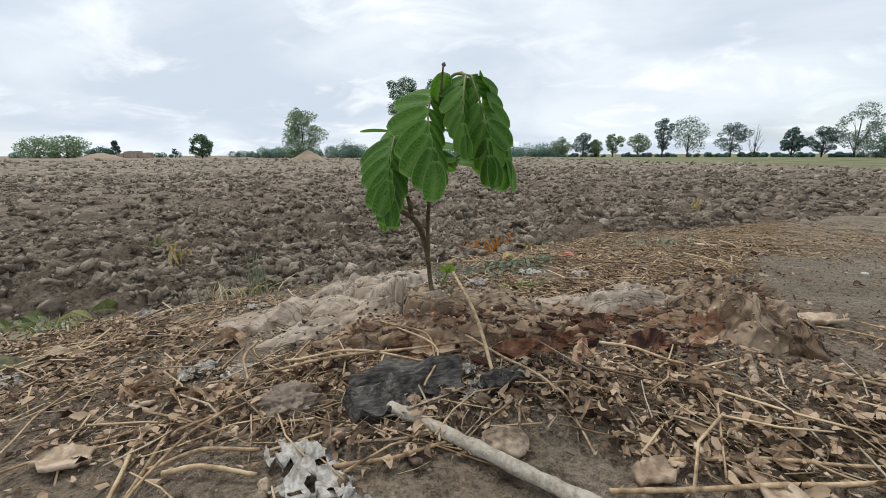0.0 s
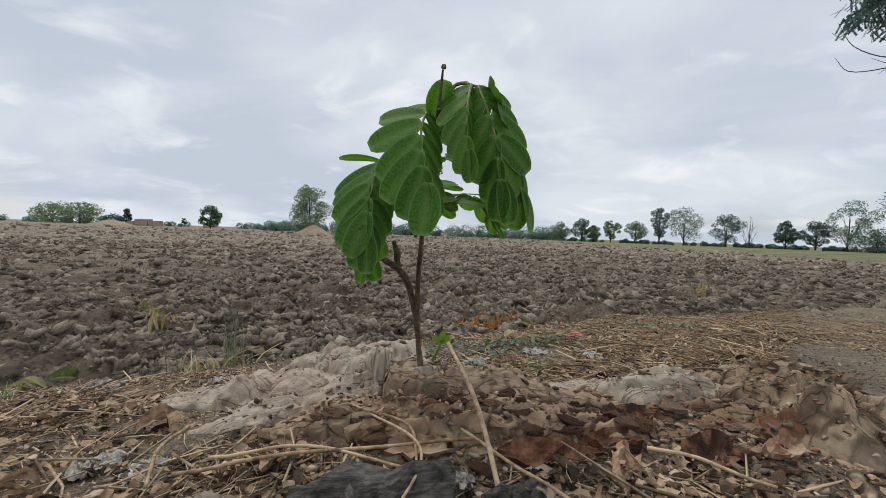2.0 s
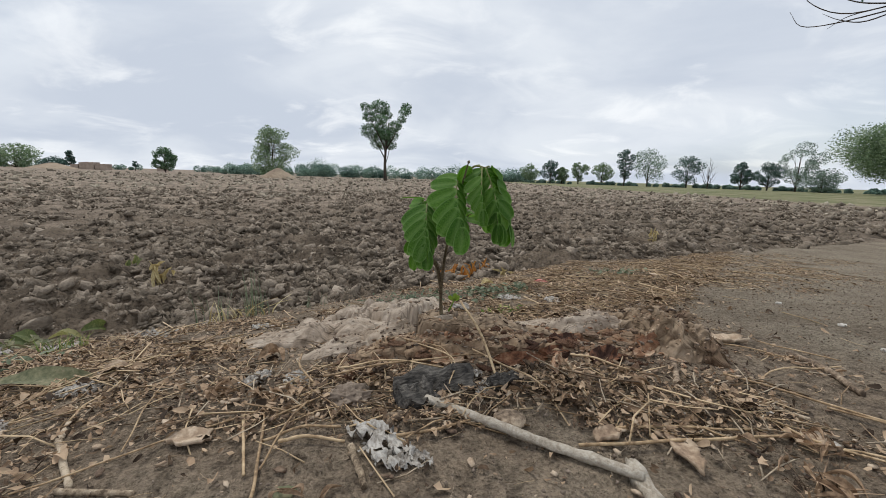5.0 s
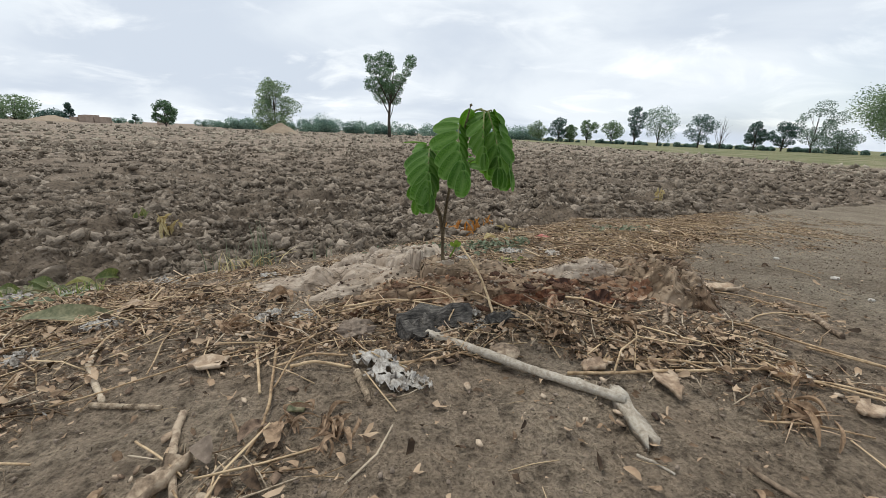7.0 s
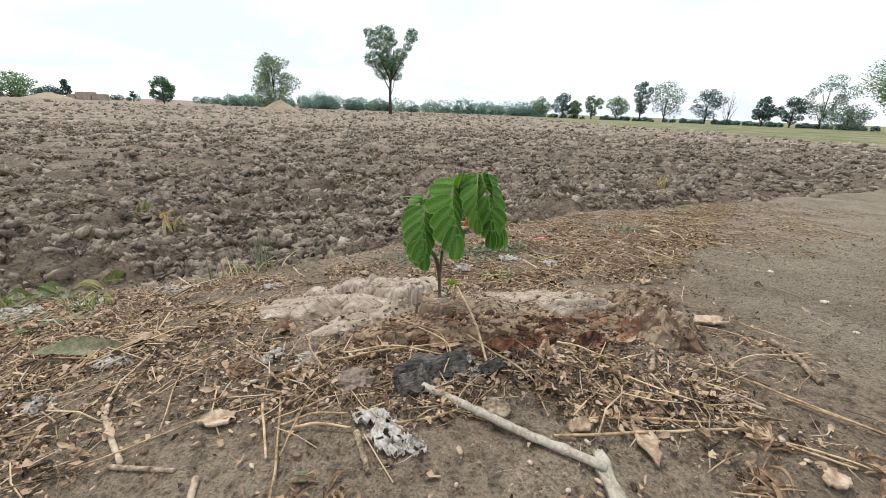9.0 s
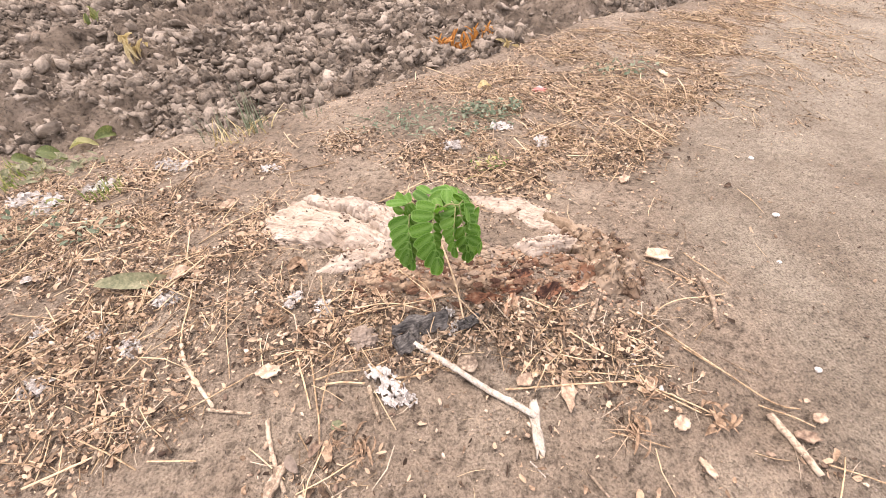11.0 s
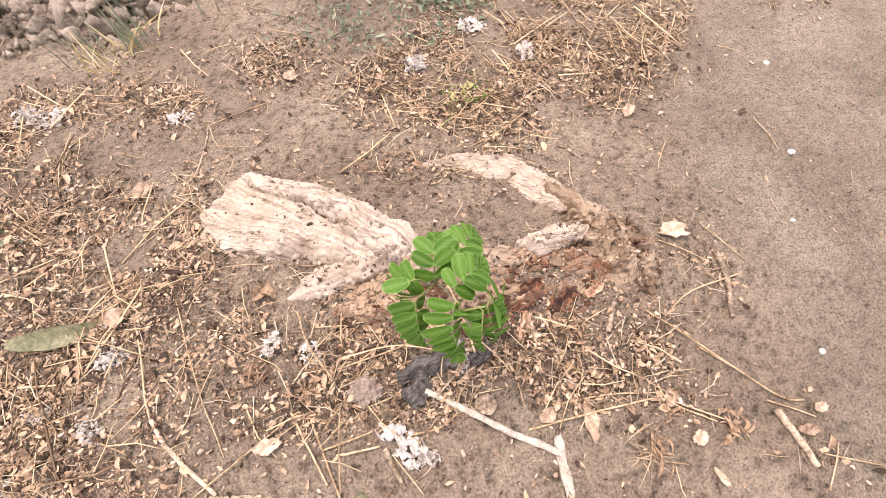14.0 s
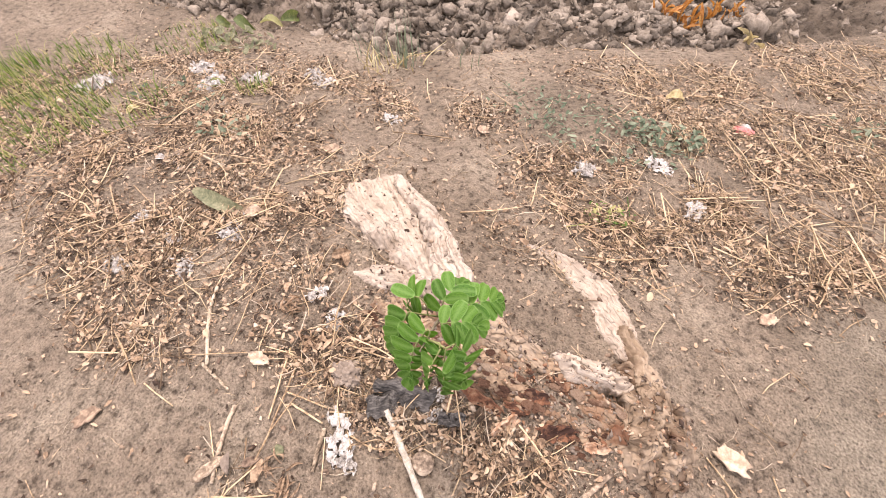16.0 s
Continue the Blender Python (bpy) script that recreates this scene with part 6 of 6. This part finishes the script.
def weed(x, y, n, spread, size, seed, mat, label):
    """A low creeping weed: many small oval leaves on short runners."""
    r = random.Random(seed)
    pieces = []
    for k in range(n):
        a, d = r.uniform(0, 2 * math.pi), spread * math.sqrt(r.random())
        px, py = d * math.cos(a) * 1.5, d * math.sin(a) * 0.8
        p = Vector((px, py, gz(x + px, y + py) + r.uniform(0.004, 0.035)))
        e = Euler((r.uniform(-0.7, 0.7), r.uniform(-0.7, 0.7), r.uniform(0, 6.3))).to_matrix()
        s = size * r.uniform(0.5, 1.2)
        shape = [(-0.5, 0, 0), (-0.15, 0.24, 0.05), (0.3, 0.2, 0.04), (0.5, 0, -0.04), (0.3, -0.2, 0.04), (-0.15, -0.24, 0.05)]
        pieces.append(([p + e @ Vector(q) * s for q in shape], [(0, 1, 2, 3), (0, 3, 4, 5)]))
    for k in range(n // 8):
        a, d = r.uniform(0, 2 * math.pi), spread * math.sqrt(r.random())
        p = Vector((d * math.cos(a) * 1.4, d * math.sin(a) * 0.8, 0))
        q = p + Vector((r.gauss(0, 0.06), r.gauss(0, 0.04), 0))
        p.z, q.z = gz(x + p.x, y + p.y) + 0.005, gz(x + q.x, y + q.y) + 0.02
        pieces.append(tube(spline([p, q], 4), [0.0016] * 4, 4))
    v, f = merge(pieces)
    return thing("weed", mesh_of("weed", v, f, mat), label, "weed", "low weeds behind the stump", at=pose(x, y, 0), kind="stuff")


weed(0.10, 1.60, 150, 0.22, 0.024, 1, M_WEED, "low grey-green creeping weed on the litter")
weed(-0.10, 1.66, 80, 0.18, 0.022, 2, M_WEED, "low grey-green creeping weed near the furrow")
weed(0.30, 1.66, 110, 0.10, 0.028, 3, M_WEED, "thin grey-green weed on the litter")
weed(0.22, 1.19, 50, 0.05, 0.020, 4, M_GRASS, "tiny green weed in the litter")
weed(-1.10, 0.98, 40, 0.10, 0.028, 5, M_WEED, "few dull green weed leaves in the litter")
weed(-1.72, 1.60, 60, 0.17, 0.050, 7, M_DULLGREEN, "loose dull green weed leaves at the field edge")
weed(-1.50, 1.08, 40, 0.16, 0.030, 8, M_WEED, "small grey-green weed leaves in the litter")
weed(1.05, 2.05, 60, 0.14, 0.030, 6, M_WEED, "thin grey-green weed in straw")


def dead_bunch(x, y, n, height, spread, mat, label, seed, leaf=0.09):
    """A pulled-up dead plant: hanging withered leaves round a short stalk."""
    r = random.Random(seed)
    ob = tagged(new("dead_plant"), label, "dead plant")
    ob.matrix_world = pose(x, y, gz(x, y))
    v, f = tube(spline([(0, 0, -0.01), (0.01, 0.01, height * 0.6), (0.03, 0, height)], 10), [0.006 - 0.0004 * i for i in range(10)], 6, 0.2)
    part("stalk", mesh_of("stalk", v, f, M_TWIG), ob)
    for k in range(n):
        vv, ff = blade_leaf(leaf * r.uniform(0.6, 1.15), leaf * r.uniform(0.16, 0.3), 0.01, r.uniform(0.3, 1.2), seed + k, r.uniform(-1.5, 1.5))
        a = r.uniform(0, 360)
        part("withered_leaf", mesh_of("withered_leaf", vv, ff, mat), ob, "", pose(r.gauss(0, spread), r.gauss(0, spread * 0.6), height * r.uniform(0.12, 0.95), r.uniform(-40, 40), r.uniform(25, 95), a))
    return ob


dead_bunch(-1.85, 2.86, 12, 0.17, 0.035, M_YELLOW, "withered yellow uprooted plant on ploughed clods", 1, 0.13)
dead_bunch(-2.50, 3.55, 8, 0.13, 0.03, M_YGREEN, "small wilted green plant on ploughed clods", 2, 0.10)
dead_bunch(0.20, 2.87, 16, 0.07, 0.06, M_ORANGE, "heap of orange dead leaves at the furrow", 3, 0.11)
dead_bunch(0.46, 2.94, 22, 0.08, 0.06, M_ORANGE, "heap of orange dead leaves at the furrow", 4, 0.12)
dead_bunch(2.85, 4.60, 10, 0.12, 0.04, M_YELLOW, "withered yellow plant on ploughed clods", 5, 0.12)
dead_bunch(0.60, 2.75, 5, 0.03, 0.06, M_YELLOW, "few flat dead yellow leaves at the furrow", 6, 0.10)


# ---- the distance: trees, hedges, earth heaps, walls ----
def tree(x, y, z, height, width, label, leaf_mat, seed, trunk=0.35, n=2600, clumps=22, leaf=0.26, low=0.28, gaps=0.3, shape="round", category="tree", group="far trees", lean=0.0, bare=False, name="tree"):
    """A tree: tapered trunk, limbs that run out to leaf clumps, and a crown of many small leaves on the clumps, with gaps between."""
    r = random.Random(seed)
    g = np.random.default_rng(seed)
    ob = tagged(new(name), label, category, group)
    ob.matrix_world = pose(x, y, z)
    base_r = trunk * 0.5
    zc, rz = height * (1 + low) / 2, height * (1 - low) / 2
    centres = []
    for k in range(clumps):
        h = ((k + r.random()) / clumps) ** (0.75 if shape == "vase" else 1.0)      # 0 low, 1 top
        prof = {"round": math.sqrt(max(0.05, 1 - (2 * h - 0.95) ** 2)), "vase": 0.30 + 0.85 * min(1, 1.35 * h),
                "umbrella": (0.55 + 0.45 * h if h < 0.55 else math.sqrt(max(0.05, 1.05 - ((h - 0.45) / 0.6) ** 2))), "bush": math.sqrt(max(0.1, 1 - 0.85 * h * h)), "spire": 1.05 - 0.85 * h}[shape]
        a = 2.4 * k + r.uniform(-0.6, 0.6)
        d = width * 0.5 * prof * (0.35 + 0.50 * math.sqrt(r.random())) * r.uniform(0.85, 1.1)
        centres.append(Vector((math.cos(a) * d + lean * height * h, math.sin(a) * d, height * low + (height * (1 - low) - width * 0.09) * h)))
    fork = height * max(low, 0.12)
    top = Vector((lean * height, 0, height * 0.78))
    spine = spline([(0, 0, -0.3), (0.02 * height * r.uniform(-1, 1), 0, fork * 0.7), (lean * height * 0.5, 0, height * 0.5), top], 14)
    pieces = [tube(spine, [base_r * (1 - 0.85 * i / 13) for i in range(14)], 7, 0.15, seed)]
    for k, c in enumerate(centres):
        if k % 2 and not bare:
            continue
        i = max(3, min(12, int(13 * (c.z / height) * 0.62)))
        p = spine[i]
        mid = p.lerp(c, 0.5) + Vector((0, 0, -0.05 * height * r.random()))
        pieces.append(tube(spline([p, mid, c], 8), [base_r * 0.40 * (1 - 0.85 * q / 7) for q in range(8)], 5, 0.1, seed + k))
        for _ in range(4 if bare else 1):
            e = c + Vector((r.gauss(0, 0.09) * width, r.gauss(0, 0.09) * width, r.uniform(0.0, 0.10) * height))
            pieces.append(tube(spline([p.lerp(c, r.uniform(0.5, 0.9)), e], 4), [base_r * 0.15, base_r * 0.11, base_r * 0.08, base_r * 0.04], 4))
    v, f = merge(pieces)
    part("trunk", mesh_of("trunk", v, f, M_TRUNK), ob)
    if bare:
        return ob
    ctr = np.array([list(c) for c in centres])
    size = width * (0.215 - 0.06 * gaps) * g.uniform(0.45, 1.3, clumps)
    prob = size ** 2 / (size ** 2).sum()
    idx = g.choice(clumps, n, p=prob)
    d = g.normal(0, 1, (n, 3))
    d /= np.linalg.norm(d, axis=1)[:, None]
    pts = ctr[idx] + d * (size[idx] * g.uniform(0.15, 1, n) ** 0.4 * (1 + 0.07 * g.normal(0, 1, n)))[:, None] * np.array([1, 1, 0.72])
    s = leaf * 1.25 * g.uniform(0.5, 1.3, n)
    quad = np.array([(-0.5, 0, 0), (0.0, 0.32, 0.08), (0.5, 0, 0), (0.0, -0.32, 0.08)])
    vv = np.einsum("nij,vj->nvi", turns(n, 1.2) * s[:, None, None], quad) + pts[:, None, :]
    part("crown", fast_mesh("crown", vv.reshape(-1, 3), np.arange(n * 4).reshape(n, 4), leaf_mat), ob)
    return ob


FZ = -0.42
tree(-131.4, 150, -0.5, 8.3, 14, "broad rounded pale green tree on the horizon", M_TREEPALE, 1, 0.6, 2600, 20, 0.55, 0.10, 0.0)
tree(-143, 152, -0.5, 7.4, 13, "broad rounded green tree on the horizon", M_TREEPALE, 2, 0.6, 2200, 20, 0.55, 0.10, 0.0)
tree(-158, 140, -0.5, 9.0, 10, "dark tree on the horizon field edge", M_TREEDARK, 31, 0.6, 1800, 16, 0.5, 0.2, 0.3)
tree(-114.4, 150, 0, 5.4, 3.6, "small pointed dark tree on the horizon", M_TREEDARK, 3, 0.4, 1200, 14, 0.45, 0.10, 0.0, "spire")
tree(-119.5, 150, 0, 3.2, 8.0, "low dark bush on the horizon", M_TREEDARK, 4, 0.3, 1300, 14, 0.45, 0.05, 0.0, "bush", category="bush", name="bush")
tree(-87.4, 140, FZ, 3.2, 1.9, "tiny dark tree on the horizon", M_TREEDARK, 5, 0.25, 500, 8, 0.35, 0.4, 0.0)
tree(-61.6, 110, FZ, 6.2, 5.4, "round full green tree standing alone", M_TREELEAF, 6, 0.35, 3200, 22, 0.34, 0.16, 0.1)
tree(-21.3, 66, FZ, 8.0, 6.6, "bushy light green tree behind an earth heap", M_TREEPALE, 7, 0.35, 9000, 34, 0.20, 0.05, 0.35, "bush")
tree(-4.4, 68, FZ, 12.6, 9.4, "tall dark tree with a forked trunk and airy crown", M_TREELEAF, 8, 0.55, 13000, 15, 0.19, 0.42, 1.0, "vase", lean=0.05)
for k, (x, y, h, w, mt, gp, lab) in enumerate([
        (31.6, 110, 4.9, 5.2, M_TREEPALE, 0.1, "round pale green tree in a row"), (33.7, 100, 5.7, 4.9, M_TREEDARK, 0.6, "dark airy tree in a row"), (36.4, 100, 4.2, 3.4, M_TREEPALE, 0.1, "small yellow-green tree in a row"),
        (40.7, 100, 5.6, 4.4, M_TREEPALE, 0.4, "thin yellow-green tree in a row"), (46.6, 100, 5.3, 5.0, M_TREEPALE, 0.2, "pale green tree in a row"), (47.1, 90, 8.2, 3.9, M_TREEDARK, 0.3, "narrow dark tree in a row"),
        (52.4, 90, 8.4, 8.0, M_TREELEAF, 0.2, "large full green tree in a row"), (58.3, 85, 6.8, 6.0, M_TREEDARK, 0.35, "dark green tree in a row"), (62.2, 75, 5.3, 4.2, M_TREEDARK, 0.4, "dark airy tree in a row"),
        (67.7, 75, 5.3, 5.0, M_TREEDARK, 0.6, "dark sparse tree in a row"), (68.7, 70, 8.4, 6.6, M_TREEGREY, 0.4, "tall airy tree in a row"), (68.4, 65, 3.9, 5.6, M_TREEGREY, 0.0, "low grey-green bush in a row")]):
    tree(x, y, FZ, h, w, lab, mt, 40 + k, 0.34, 5200, 18 - int(6 * gp), 0.18, 0.24 if h > 4.1 else 0.06, gp)
tree(59.4, 80, FZ, 6.2, 4.0, "leafless grey tree in a row", M_TREEDARK, 61, 0.22, 10, 12, bare=True, low=0.2)
tree(76.0, 55, FZ, 3.0, 4.0, "low bush by the grassy verge", M_TREEGREY, 62, 0.2, 1100, 14, 0.32, 0.05, 0.0, "bush", category="bush", name="bush")
tree(63.6, 48.2, FZ, 9.6, 16.0, "spreading grey-green acacia with a leaning trunk", M_TREEPALE, 9, 0.8, 70000, 34, 0.20, 0.38, 0.3, "umbrella", lean=0.05)


def hedge(name, pts, count, height, mat, label, seed):
    """A far belt of shrubs, past counting."""
    g = np.random.default_rng(seed)
    V = []
    path = spline([(*p, 0) for p in pts], 200)
    for k in range(count):
        p = path[g.integers(0, 199)]
        h = height * g.uniform(0.40, 1.25)
        n = 400
        d = g.normal(0, 1, (n, 3))
        d /= np.linalg.norm(d, axis=1)[:, None]
        c = np.array([p.x + g.normal(0, 1), p.y + g.normal(0, 2.5), FZ + h * 0.48])
        q = c + d * np.array([h * 0.62, h * 0.62, h * 0.52]) * g.uniform(0.5, 1, (n, 1)) ** 0.5 * (1 + 0.12 * g.normal(0, 1, (n, 1)))
        q[:, 2] = np.maximum(q[:, 2], FZ + 0.1)
        s = 0.34 * g.uniform(0.6, 1.3, n)
        quad = np.array([(-0.5, 0, 0), (0.0, 0.36, 0.08), (0.5, 0, 0), (0.0, -0.36, 0.08)])
        V.append((np.einsum("nij,vj->nvi", turns(n, 1.2) * s[:, None, None], quad) + q[:, None, :]).reshape(-1, 3))
    V = np.concatenate(V)
    return thing(name, fast_mesh(name, V, np.arange(len(V)).reshape(-1, 4), mat), label, "shrubs", kind="stuff")


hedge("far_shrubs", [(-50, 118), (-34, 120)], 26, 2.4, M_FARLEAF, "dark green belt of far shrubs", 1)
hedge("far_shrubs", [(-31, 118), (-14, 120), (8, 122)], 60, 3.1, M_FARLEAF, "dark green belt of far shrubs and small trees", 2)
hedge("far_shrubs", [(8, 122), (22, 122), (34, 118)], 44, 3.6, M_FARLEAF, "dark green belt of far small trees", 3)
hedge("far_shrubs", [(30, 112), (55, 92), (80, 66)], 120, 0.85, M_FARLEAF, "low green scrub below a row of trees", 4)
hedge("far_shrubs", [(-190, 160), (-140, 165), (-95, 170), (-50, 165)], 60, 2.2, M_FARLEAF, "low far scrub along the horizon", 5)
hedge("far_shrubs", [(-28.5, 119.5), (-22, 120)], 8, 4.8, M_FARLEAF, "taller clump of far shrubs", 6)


def heap(x, y, radius, height, label):
    v, f = [], []
    nr, na = 14, 40
    for i in range(nr + 1):
        u = i / nr
        for k in range(na):
            a = 2 * math.pi * k / na
            rr = radius * u * (1 + 0.10 * noise.noise(Vector((math.cos(a) * 1.5, math.sin(a) * 1.5, x))))
            h = height * (1 - u) ** 0.9 * (1 + 0.12 * noise.noise(Vector((rr * math.cos(a), rr * math.sin(a), 4)))) - 0.12 * u
            if u < 0.12:
                h = height * (0.92 - 2.0 * u * u)
            v.append((rr * math.cos(a), rr * math.sin(a), h))
    for i in range(nr):
        for k in range(na):
            j = (k + 1) % na
            f.append((i * na + k, (i + 1) * na + k, (i + 1) * na + j, i * na + j))
    f.append(tuple(range(na)))
    return thing("earth_heap", mesh_of("earth_heap", v, f, M_MOUND), label, "earth heap", "earth heaps in the field", at=pose(x, y, FZ))


heap(-19.3, 62, 2.7, 1.55, "pale cone-shaped earth heap in the field")
heap(-111.8, 140, 6.6, 1.9, "low broad pale earth heap in the field")
ruin = tagged(new("ruined_building"), "low ruined pale brick building on the horizon", "building")
for k, (x, w, h, t) in enumerate([(-108.2, 4.6, 2.5, 0.4), (-103.8, 3.4, 2.0, 0.4), (-112.0, 2.4, 1.8, 0.4), (-84.8, 2.2, 1.5, 0.4)]):
    bm = bmesh.new()
    bmesh.ops.create_cube(bm, size=1.0, matrix=Matrix.Translation((0, 0, 0.5)))
    bmesh.ops.subdivide_edges(bm, edges=bm.edges[:], cuts=3, use_grid_fill=True)
    for vtx in bm.verts:
        if vtx.co.z > 0.9:
            vtx.co.z -= 0.25 * abs(noise.noise(Vector((vtx.co.x * 5, k * 3.1, 0))))
    bm.transform(Matrix.Diagonal((w, 3.0, h, 1)))
    me = bpy.data.meshes.new("wall")
    bm.to_mesh(me)
    bm.free()
    me.materials.append(M_BRICKWALL)
    part("wall", me, ruin, "", pose(x, 150, FZ - 0.1))


# ---- the tree that hangs over the bank on the right ----
def overhanging_tree():
    r = random.Random(5)
    ob = tagged(new("overhanging_tree"), "tree with dark feathery leaves and bare twigs hanging over the bank", "tree")
    ob.matrix_world = pose(0, 0, 0.42)
    bx, by = 8.0, 4.6
    trunk = spline([(bx, by, gz(bx, by) - 0.7), (bx - 0.1, by, 1.2), (bx - 0.3, by + 0.1, 2.6), (bx - 0.4, by + 0.2, 4.4)], 16)
    pieces = [tube(trunk, [0.16 - 0.006 * i for i in range(16)], 9, 0.12)]
    tips = []
    for pts, rad in [([(7.6, 4.7, 2.4), (6.6, 5.0, 2.75), (5.6, 5.3, 2.95), (5.15, 5.35, 2.9)], 0.035), ([(7.6, 4.75, 3.2), (6.6, 5.1, 3.5), (5.7, 5.4, 3.45), (5.35, 5.35, 3.2)], 0.035),
                     ([(7.6, 4.7, 3.6), (6.8, 4.9, 4.1), (6.0, 5.2, 4.1)], 0.03), ([(7.6, 4.6, 3.8), (7.8, 3.6, 4.3), (7.9, 2.8, 4.2)], 0.03), ([(7.6, 4.7, 3.8), (8.4, 5.6, 4.4), (9.0, 6.2, 4.3)], 0.03)]:
        path = spline(pts, 14)
        pieces.append(tube(path, [rad * (1 - 0.8 * i / 13) for i in range(14)], 6, 0.1))
        tips.append(path)
    # bare drooping twigs
    for a, b, c, d in [((6.2, 5.1, 2.35), (5.5, 5.25, 2.20), (5.0, 5.3, 2.32), (4.78, 5.32, 2.62)), ((6.2, 5.1, 2.30), (5.5, 5.3, 2.12), (5.0, 5.35, 2.05), (4.80, 5.36, 2.22)),
                       ((6.2, 5.15, 2.4), (5.6, 5.3, 2.5), (5.3, 5.35, 2.7), (5.12, 5.36, 2.95)), ((6.0, 5.1, 2.3), (5.6, 5.2, 2.32), (5.25, 5.25, 2.42), (5.1, 5.25, 2.55)),
                       ((6.1, 5.1, 2.25), (5.7, 5.2, 2.1), (5.4, 5.25, 2.12), (5.2, 5.3, 2.2)), ((6.2, 5.1, 2.35), (5.8, 5.2, 2.25), (5.5, 5.25, 2.16), (5.3, 5.3, 2.02))]:
        pieces.append(tube(spline([a, b, c, d], 14), [0.011 * (1 - 0.8 * i / 13) for i in range(14)], 5, 0.1))
    pieces.append(tube(spline([(7.65, 4.7, 2.0), (6.9, 4.9, 2.3), (6.1, 5.1, 2.33)], 8), [0.03 - 0.002 * i for i in range(8)], 6, 0.1))
    v, f = merge(pieces)
    part("trunk", mesh_of("trunk", v, f, M_TRUNK), ob)
    g = np.random.default_rng(3)
    pos, rot = [], []
    for w, path in enumerate(tips):
        for k in range(300 if w < 2 else 120):
            p = path[r.randint(4, 13)] + Vector((r.gauss(0.05, 0.15), r.gauss(0, 0.20), r.gauss(-0.06, 0.13)))
            ax = Vector((r.gauss(0, 0.6), r.gauss(0, 0.6), -0.7)).normalized()
            sd = ax.cross(Vector((r.gauss(0, 1), r.gauss(0, 1), r.gauss(0, 1)))).normalized()
            for q in range(9):
                for side in (-1, 1):
                    o = p + ax * (0.018 * q) + sd * side * 0.014
                    d = (sd * side + ax * 0.6).normalized()
                    nrm = d.cross(ax).normalized()
                    pos.append(o)
                    rot.append(np.array(Matrix((d, nrm.cross(d), nrm)).transposed()) * 0.044)
    quad = np.array([(0, 0, 0), (0.45, 0.22, 0.03), (1.0, 0, 0), (0.45, -0.22, 0.03)])
    vv = np.einsum("nij,vj->nvi", np.array(rot), quad) + np.array([list(p) for p in pos])[:, None, :]
    part("crown", fast_mesh("crown", vv.reshape(-1, 3), np.arange(len(pos) * 4).reshape(-1, 4), M_TREEDARK), ob)


overhanging_tree()
